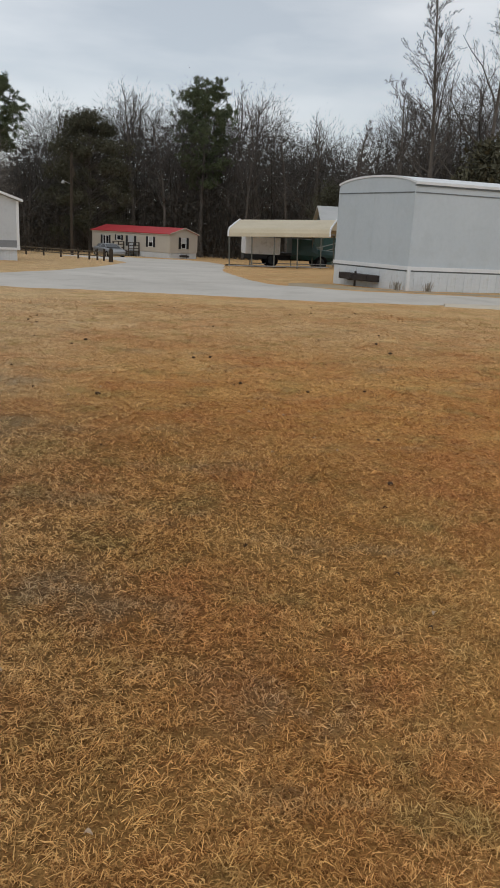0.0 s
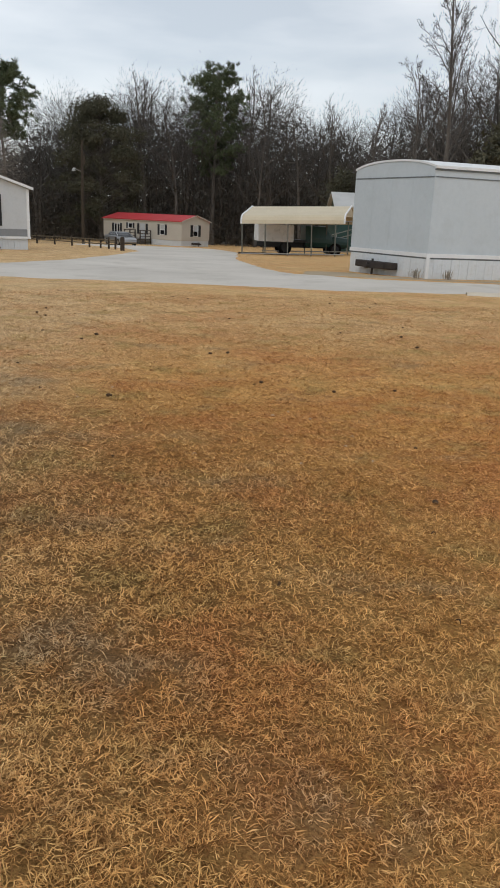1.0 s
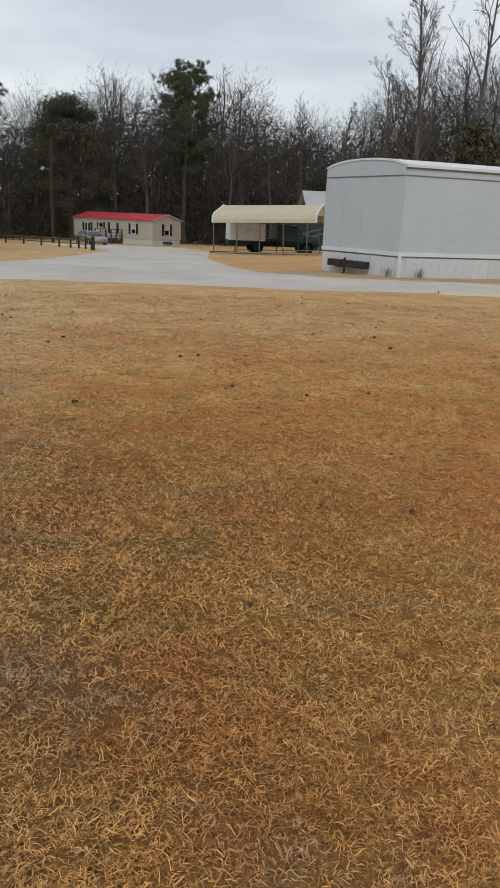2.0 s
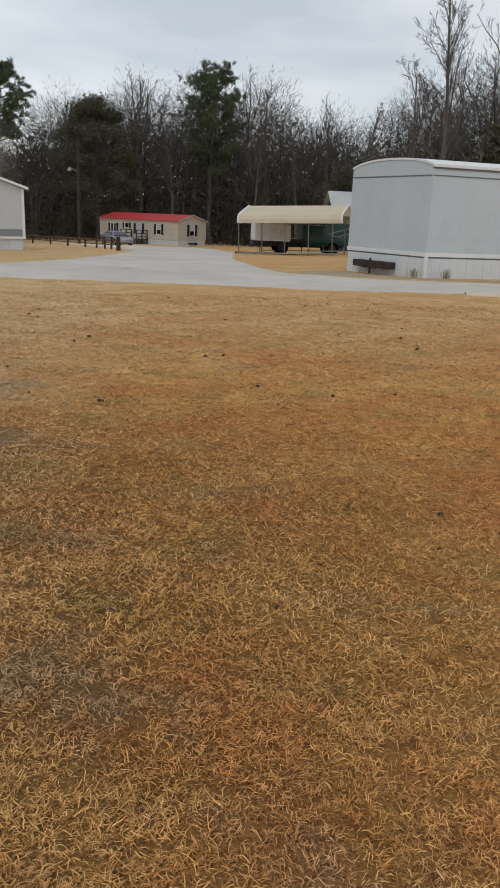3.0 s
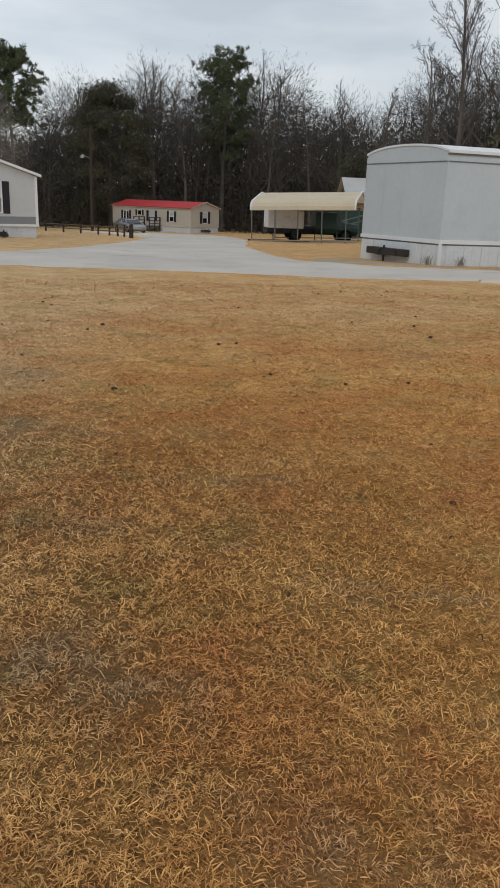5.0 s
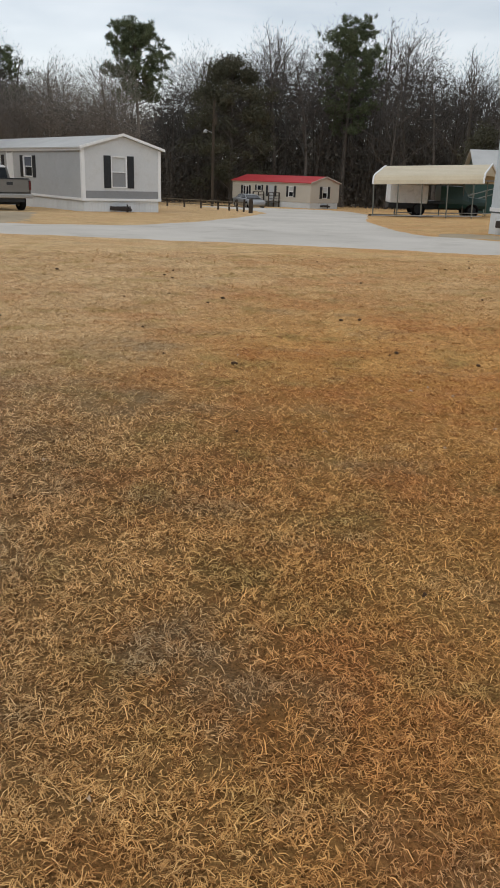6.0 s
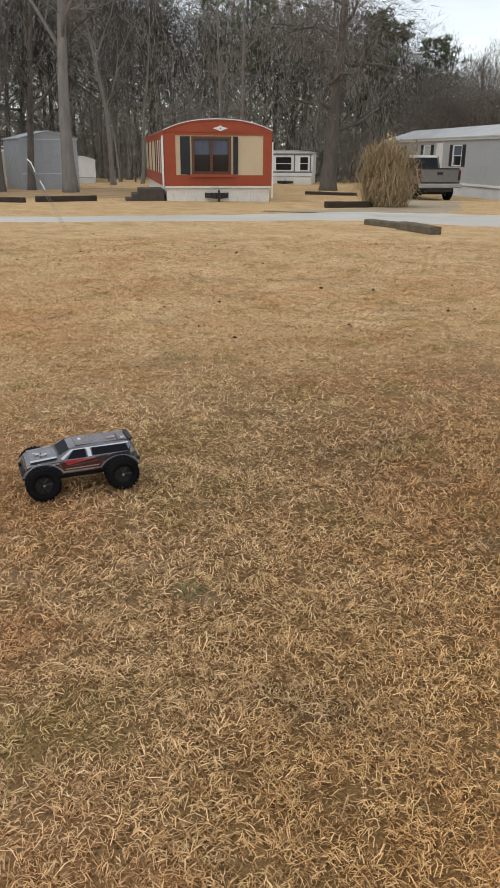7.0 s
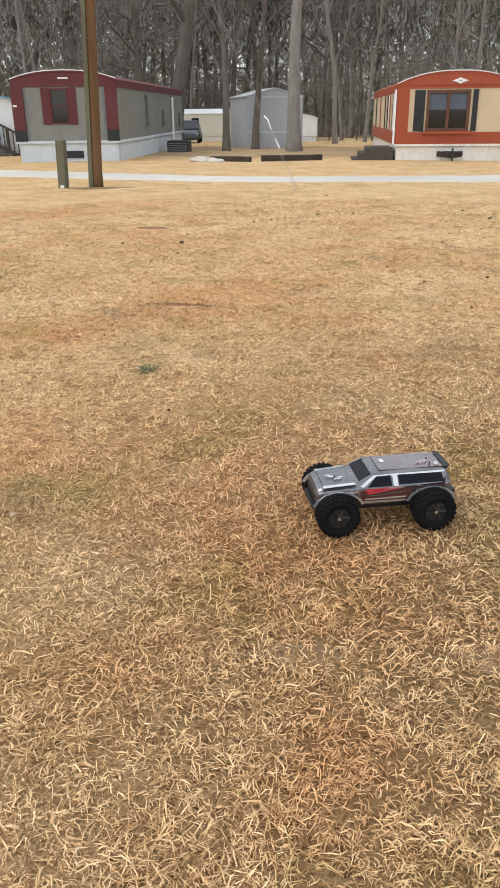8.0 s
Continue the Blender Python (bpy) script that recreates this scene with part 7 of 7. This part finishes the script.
        sheet("side_flash", [(0.086, 0.1225, 0.184), (0.070, 0.1225, 0.170), (0.010, 0.1225, 0.180), (-0.020, 0.1225, 0.190)], M_RC_RED, "bright red side flash")
        sheet("side_flash", [(0.078, 0.1225, 0.166), (0.066, 0.1225, 0.158), (-0.030, 0.1225, 0.176), (-0.062, 0.1225, 0.186)], M_RC_RED, "bright red side flash")
        # the door's sheen, painted as thin paler plates
        sheet("door_gleam", [(0.060, 0.1224, 0.152), (0.052, 0.1224, 0.147), (-0.070, 0.1224, 0.160), (-0.095, 0.1224, 0.171)], M_RC_ROOF)
        sheet("door_gleam", [(0.082, 0.1224, 0.134), (0.080, 0.1224, 0.128), (-0.078, 0.1224, 0.130), (-0.084, 0.1224, 0.138)], M_RC_SILVER)
        sheet("fender_flank", [(0.236, 0.1130, 0.1700), (0.240, 0.1110, 0.1560), (0.110, 0.1185, 0.1680), (0.104, 0.1190, 0.1760)], M_RC_SILVER, "silver front fender")
        sheet("hood_edge", [(0.112, 0.0985, 0.2025), (0.118, 0.0820, 0.2045), (0.238, 0.0760, 0.1915), (0.240, 0.0930, 0.1880)], M_RC_SILVER, "silver hood edge", -0.0022)
        sheet("headlight", [(0.2585, 0.096, 0.160), (0.2605, 0.092, 0.138), (0.248, 0.104, 0.134), (0.245, 0.106, 0.158)], M_TRIM, "pale headlight", 0.003)
        for cx in (-wb, wb):
            b = bmesh.new()
            for q in range(7):
                a0 = math.pi * (0.08 + 0.84 * q / 7)
                a1 = math.pi * (0.08 + 0.84 * (q + 1) / 7)
                panel(b, [(cx + 0.092 * math.cos(a0), s * 0.117, 0.083 + 0.086 * math.sin(a0)), (cx + 0.092 * math.cos(a1), s * 0.117, 0.083 + 0.086 * math.sin(a1)), (cx + 0.104 * math.cos(a1), s * 0.119, 0.083 + 0.098 * math.sin(a1)), (cx + 0.104 * math.cos(a0), s * 0.119, 0.083 + 0.098 * math.sin(a0))], 0.003 * s)
            part("arch_trim", b, M_RC_SILVER, body)
            b = bmesh.new()
            for q in range(9):
                a0, a1 = math.pi * (0.04 + 0.92 * q / 9), math.pi * (0.04 + 0.92 * (q + 1) / 9)
                panel(b, [(cx + 0.070 * math.cos(a0), s * 0.1165, 0.083 + 0.066 * math.sin(a0)), (cx + 0.070 * math.cos(a1), s * 0.1165, 0.083 + 0.066 * math.sin(a1)), (cx + 0.093 * math.cos(a1), s * 0.1192, 0.083 + 0.087 * math.sin(a1)), (cx + 0.093 * math.cos(a0), s * 0.1192, 0.083 + 0.087 * math.sin(a0))], 0.003 * s)
            part("arch_liner", b, M_PLASTIC, body, "black wheel-arch liner")
    # bent wire clips on the body posts, and small unreadable roof marks as bars
    for name, mat, at, turn, size, label in (("hood_clip", M_DECAL, (0.165, 0.030, 0.2045), 0.7, 0.011, "white wire body clip"), ("hood_clip", M_DECAL, (0.192, 0.008, 0.2015), -0.4, 0.010, "white wire body clip"),
                                             ("roof_clip", M_PINK, (-0.170, 0.020, 0.2620), 0.5, 0.014, "pinkish wire body clip"), ("roof_clip", M_DECAL, (-0.215, 0.045, 0.2620), 1.4, 0.009, "white wire body clip")):
        bm = bmesh.new()
        loop = [(size * math.cos(2 * math.pi * q / 12) * 1.2, size * math.sin(2 * math.pi * q / 12) * 0.6, 0.002) for q in range(11)] + [(size * 2.6, -size * 0.3, 0.004)]
        tube(bm, loop, [0.0022] * len(loop), 5)
        bm.transform(Matrix.Translation(at) @ Matrix.Rotation(turn, 4, "Z"))
        part(name, bm, mat, body, label)
    for px, py in ((0.182, 0.018), (-0.19, 0.0), (-0.19, 0.045)):
        bm = bmesh.new()
        top = 0.262 if px < 0 else 0.205
        tube(bm, [(px, py, top - 0.012), (px, py, top + 0.010)], [0.003, 0.0028], 6)
        part("body_post", bm, M_PLASTIC, body)
    bm = bmesh.new()
    panel(bm, [(-0.02, -0.03, 0.2600), (-0.005, -0.03, 0.2600), (-0.005, 0.0, 0.2600), (-0.02, 0.0, 0.2600)], 0.0015)
    bmesh.ops.reverse_faces(bm, faces=bm.faces[:])
    part("roof_mark", bm, M_DECAL, body)
    bm = bmesh.new()
    box(bm, -0.262, -0.240, -0.075, 0.075, 0.258, 0.262)
    for s in (-1, 1):
        box(bm, -0.255, -0.243, s * 0.07 - 0.003, s * 0.07 + 0.003, 0.245, 0.259)
    part("rear_spoiler", bm, M_PLASTIC, body, "black rear spoiler")
    bm = bmesh.new()
    box(bm, 0.258, 0.270, -0.07, 0.07, 0.122, 0.150)
    bevelled(bm, 0.003, 1)
    part("grille", bm, M_PLASTIC, body)
    bm = bmesh.new()
    box(bm, 0.240, 0.268, -0.075, 0.075, 0.080, 0.098)
    bevelled(bm, 0.004, 1)
    part("front_bumper", bm, M_PLASTIC, root, "black front bumper")
    bm = bmesh.new()
    box(bm, -0.290, -0.258, -0.07, 0.07, 0.105, 0.122)
    bevelled(bm, 0.004, 1)
    part("rear_bumper", bm, M_PLASTIC, root)
    bm = bmesh.new()
    loft(bm, [(-0.25, [(-0.04, 0.08), (0.04, 0.08), (0.055, 0.13), (-0.055, 0.13)]), (-0.1, [(-0.055, 0.06), (0.055, 0.06), (0.07, 0.13), (-0.07, 0.13)]), (0.1, [(-0.055, 0.06), (0.055, 0.06), (0.07, 0.13), (-0.07, 0.13)]), (0.25, [(-0.04, 0.08), (0.04, 0.08), (0.055, 0.12), (-0.055, 0.12)])])
    part("chassis", bm, M_PLASTIC, root, "black plastic chassis")
    for cx in (-wb, wb):
        bm = bmesh.new()
        tube(bm, [(cx, -0.115, rad), (cx, 0.115, rad)], [0.012, 0.012], 8)
        part("axle", bm, M_STEEL, root)
        for s in (-1, 1):
            bm = bmesh.new()
            tube(bm, [(cx * 0.9, s * 0.10, 0.075), (cx * 0.8, s * 0.06, 0.165)], [0.013, 0.011], 8)
            part("shock_absorber", bm, M_STEEL, root)
            tyre = wheel(root, (cx, s * half, rad), rad * 0.95, 0.084, (0, s, 0), M_PLASTIC, 0.55)
            # chunky tread blocks
            bm = bmesh.new()
            for k in range(26):
                a = 2 * math.pi * k / 26
                for row, off in ((-0.029, 0.0), (-0.010, 0.5), (0.010, 0.0), (0.029, 0.5)):
                    aa = a + off * 2 * math.pi / 26
                    vs = box(bm, rad * 0.925, rad * (1.0 if abs(row) < 0.02 else 0.975), row - 0.0075, row + 0.0075, -0.0062, 0.0062)
                    bmesh.ops.transform(bm, matrix=Matrix.Translation((cx, s * half, rad)) @ Matrix.Rotation(aa, 4, "Y"), verts=vs)
            part("tread", bm, M_RUBBER, tyre)
            bm = bmesh.new()
            for k in range(6):
                a = math.pi * k / 3
                tube(bm, [(cx, s * (half + 0.026), rad), (cx + 0.040 * math.cos(a), s * (half + 0.030), rad + 0.040 * math.sin(a))], [0.009, 0.006], 5)
            part("spokes", bm, M_PLASTIC, tyre)
            bm = bmesh.new()
            tube(bm, [(cx, s * (half + 0.02), rad), (cx, s * (half + 0.036), rad)], [0.009, 0.007], 6)
            part("wheel_nut", bm, M_CHROME, tyre, "bright wheel nut")


toy_truck()


# ---------------------------------------------------------------- litter and grass on the lawn
def litter():
    spots = [(2.27, 11.2), (3.01, 10.0), (0.55, 9.28), (-2.13, 12.44), (-1.18, 10.0), (3.07, 10.94), (0.35, 9.2), (-1.95, 12.1), (-1.75, 10.6), (-1.05, 10.4), (1.42, 4.47), (4.2, 9.1), (-0.1, 15.5), (2.4, 14.8), (-5.1, 8.9), (-6.9, 10.5), (-8.8, 12.0), (-10.1, 10.0), (-3.8, 12.6), (-9.4, 6.8), (-7.9, 11.3), (-11.3, 9.4), (-5.6, 14.0), (-0.6, 7.0), (2.0, 7.4)]
    rng = random.Random(4)
    for k in range(40):
        spots.append((rng.uniform(-13, 5), rng.uniform(5, 17)))
    for k, (x, y) in enumerate(spots):
        z = ground_z(x, y) + bumps(x, y)
        size = rng.uniform(0.017, 0.028) if k < 25 else rng.uniform(0.010, 0.020)
        bm = bmesh.new()
        bmesh.ops.create_icosphere(bm, subdivisions=2, radius=size)
        for v in bm.verts:
            v.co *= 1 + 0.5 * noise.noise(v.co * 40 + Vector((k, 0, 0)))
            v.co.z *= 0.55
        ob = new("fallen_cone", mesh_of("fallen_cone", bm, M_CLOD))
        ob.location = (x, y, z + 0.025)
        ob.rotation_euler = (0, 0, rng.uniform(0, 6))
        tagged(ob, "dark brown fallen cone lying in the dry grass", "pine cone", "fallen cones on the lawn")
    for k in range(34):
        x, y = rng.uniform(-5.5, 2.0), rng.uniform(1.6, 7.5)
        bm = bmesh.new()
        n, l, w = 5, rng.uniform(0.018, 0.036), rng.uniform(0.004, 0.010)
        rows = [[bm.verts.new((l * (i / n - 0.5), s * w * math.sin(math.pi * (0.08 + 0.84 * i / n)), 0.012 * math.sin(3 * i / n) + 0.004 * abs(s))) for s in (-1, 0, 1)] for i in range(n + 1)]
        for a, b in zip(rows, rows[1:]):
            for j in range(2):
                bm.faces.new((a[j], b[j], b[j + 1], a[j + 1]))
        ob = new("fallen_leaf", mesh_of("fallen_leaf", bm, M_LEAF if k % 3 else M_CLOD))
        mod = ob.modifiers.new("thick", "SOLIDIFY")
        mod.thickness = 0.001
        ob.location = (x, y, ground_z(x, y) + bumps(x, y) + 0.038)
        ob.rotation_euler = (rng.uniform(-0.4, 0.4), rng.uniform(-0.4, 0.4), rng.uniform(0, 6))
        tagged(ob, "small curled dry leaf lying on the grass", "leaf", "fallen leaves on the lawn")


litter()


def weed(x, y, size, n, seed, material, label, up=0.4, out=1.0):
    rng = np.random.default_rng(seed)
    verts, faces = [], []
    for k in range(n):
        a = rng.uniform(0, 2 * np.pi)
        o = np.array([math.cos(a), math.sin(a), 0])
        l = size * rng.uniform(0.4, 1.0)
        w = np.array([-o[1], o[0], 0]) * l * 0.05
        r = rng.normal(0, size * 0.25, 3) * [1, 1, 0]
        b = len(verts)
        top = l * (0.28 if up < 0.5 else up * 1.7)
        verts += [r - w * 0.4, r + w * 0.4, r + o * l * 0.55 * out + w + [0, 0, l * up], r + o * l * 0.55 * out - w + [0, 0, l * up], r + o * l * out + w * 0.2 + [0, 0, top], r + o * l * out - w * 0.2 + [0, 0, top]]
        faces += [(b, b + 1, b + 2, b + 3), (b + 3, b + 2, b + 4, b + 5)]
    ob = new("weed", array_mesh("weed", np.array(verts), np.array(faces), material))
    ob.location = (x, y, ground_z(x, y) + bumps(x, y))
    tagged(ob, label, "weed", "weeds in the lawn")


weed(-5.52, 3.5, 0.09, 60, 1, M_WEED, "small green rosette weed in the dry lawn")
weed(-2.35, 2.55, 0.07, 130, 2, M_TUFT, "tuft of longer dry grass on the lawn")
weed(7.25, 24.0, 0.28, 45, 3, M_WISP, "dry weed tuft against the white skirting", 0.7, 0.5)
weed(8.25, 23.95, 0.28, 45, 4, M_WISP, "dry weed tuft against the white skirting", 0.7, 0.5)


LIE = {}


def lie(x, y):
    """The ground's height, looked up on a fine grid."""
    i, j = math.floor(x * 8), math.floor(y * 8)
    h = []
    for a, b in ((i, j), (i + 1, j), (i, j + 1), (i + 1, j + 1)):
        if (a, b) not in LIE:
            LIE[a, b] = ground_z(a / 8, b / 8) + bumps(a / 8, b / 8)
        h.append(LIE[a, b])
    u, v = x * 8 - i, y * 8 - j
    return (h[0] * (1 - u) + h[1] * u) * (1 - v) + (h[2] * (1 - u) + h[3] * u) * v


def bare_spot(x, y, a, b, turn, material, label):
    """A ragged bare patch lying in the turf."""
    bm = bmesh.new()
    n = 28
    c = bm.verts.new((0, 0, 0.006))
    ring = []
    for k in range(n):
        t = 2 * math.pi * k / n
        q = 1 + 0.45 * noise.noise((math.cos(t) * 2 + x, math.sin(t) * 2 + y, 0))
        ring.append(bm.verts.new((a * q * math.cos(t), b * q * math.sin(t), -0.012)))
    for k in range(n):
        bm.faces.new((c, ring[k], ring[(k + 1) % n]))
    ob = new("bare_patch", mesh_of("bare_patch", bm, material, True))
    ob.location, ob.rotation_euler = (x, y, lie(x, y) + 0.012), (0, 0, turn)
    tagged(ob, label, "bare soil", "bare patches in the lawn")


bare_spot(-10.9, 7.5, 0.34, 0.13, 0.5, M_SOIL, "dark bare soil patch worn in the lawn")
bare_spot(-6.84, 4.78, 0.42, 0.05, 0.6, M_SOIL, "thin reddish scar of bare soil in the lawn")
bare_spot(-3.02, 2.24, 0.14, 0.06, 0.7, M_SAND, "small pale sandy patch in the grass")
bare_spot(-2.30, 2.56, 0.10, 0.05, 0.7, M_SAND, "small pale sandy patch beside a grass tuft")
bare_spot(-2.62, 2.62, 0.12, 0.06, 0.4, M_SAND, "small sandy scrape in the grass")
bare_spot(-17.1, 10.6, 0.8, 0.3, 0.9, M_SAND, "bare soil around the foot of the utility pole")


def grass():
    """Matted dormant turf: bent blades lying in layers, thick near by and thinner further off."""
    rng = np.random.default_rng(9)
    all_v, all_f, base = [], [], 0
    lo, hi = radians(-31), radians(76)
    zz = np.array([[0, 0, 1.0]])
    # from, to, tussocks to the square metre, blades in each, length, half width, height of the mat, bent
    for r0, r1, per, each, length, width, mat, bent in ((1.0, 3.3, 2000, 12, 0.033, 0.0013, 0.022, True), (3.3, 5.2, 1150, 12, 0.036, 0.00155, 0.022, True),
                                                        (5.2, 8.0, 700, 11, 0.038, 0.0026, 0.020, False), (8.0, 11.5, 400, 9, 0.042, 0.0034, 0.018, False), (11.5, 16.5, 160, 7, 0.048, 0.0046, 0.016, False)):
        n = int(0.5 * (hi - lo) * (r1**2 - r0**2) * per)
        r = np.maximum(np.sqrt(rng.uniform(r0**2, r1**2, n)) + rng.normal(0, 0.25, n), 0.6)
        a = rng.uniform(lo, hi, n) + rng.normal(0, 0.05, n)
        x, y = -r * np.sin(a), r * np.cos(a)
        # fewer tussocks in the thin and the worn spots
        thin = 0.5 * np.sin(x * 5.1 + 1.7 * np.sin(y * 3.3)) * np.sin(y * 4.7 + 1.3 * np.sin(x * 2.9)) + 0.9 * np.sin(x * 31 + 2 * np.sin(y * 17)) * np.sin(y * 29 + 2 * np.sin(x * 19))
        keep = 0.90 + 0.16 * thin
        for wx, wy, wr, most in WORN:
            keep -= 0.45 * most * np.clip(1.2 - np.hypot(x - wx, y - wy) / wr, 0, 1)
        ok = rng.uniform(0, 1, n) < keep
        x, y = x[ok], y[ok]
        h = np.array([lie(p, q) for p, q in zip(x, y)])
        lush = rng.uniform(0.55, 1.3, len(x))
        lay = rng.uniform(0, 2 * np.pi, len(x))
        gap = 0.8 / math.sqrt(per)
        x, y, h, lush, lay = [np.repeat(q, each) for q in (x, y, h, lush, lay)]
        n = len(x)
        x, y = x + rng.normal(0, gap, n), y + rng.normal(0, gap, n)
        t = lay + rng.normal(0, 1.1, n)
        o = np.stack([np.cos(t), np.sin(t), np.zeros(n)], 1)
        bend = rng.normal(0, 0.8, n)
        o2 = np.stack([np.cos(t + bend), np.sin(t + bend), np.zeros(n)], 1)
        l = (length * lush * rng.uniform(0.45, 1.4, n))[:, None]
        w = np.stack([-o[:, 1], o[:, 0], rng.normal(0, 0.35, n)], 1) * (width * rng.uniform(0.55, 1.35, n))[:, None]
        p0 = np.stack([x, y, h - 0.004 + mat * lush * rng.uniform(0, 1, n) ** 1.3], 1)
        up = rng.uniform(-0.05, 0.60, n)[:, None]
        if bent:
            p1 = p0 + o * l * 0.5 + zz * l * up * 0.7
            p2 = p1 + o2 * l * 0.5 + zz * l * (up - 0.4) * 0.45
            v = np.stack([p0 - w * 0.8, p0 + w * 0.8, p1 + w, p1 - w, p2], 1)
            q = (np.arange(n) * 5)[:, None]
            f = np.concatenate([q + [0, 1, 2], q + [0, 2, 3], q + [3, 2, 4]], 0)
            k = 5
        else:
            v = np.stack([p0 - w, p0 + w, p0 + o * l + zz * l * up], 1)
            f = (np.arange(n) * 3)[:, None] + [0, 1, 2]
            k = 3
        all_v.append(v.reshape(-1, 3))
        all_f.append(f + base)
        base += k * n
    me = array_mesh("grass", np.concatenate(all_v), np.concatenate(all_f), M_BLADE)
    tagged(new("grass", me), "matted straw-brown dormant grass blades", "grass", kind="stuff")


grass()
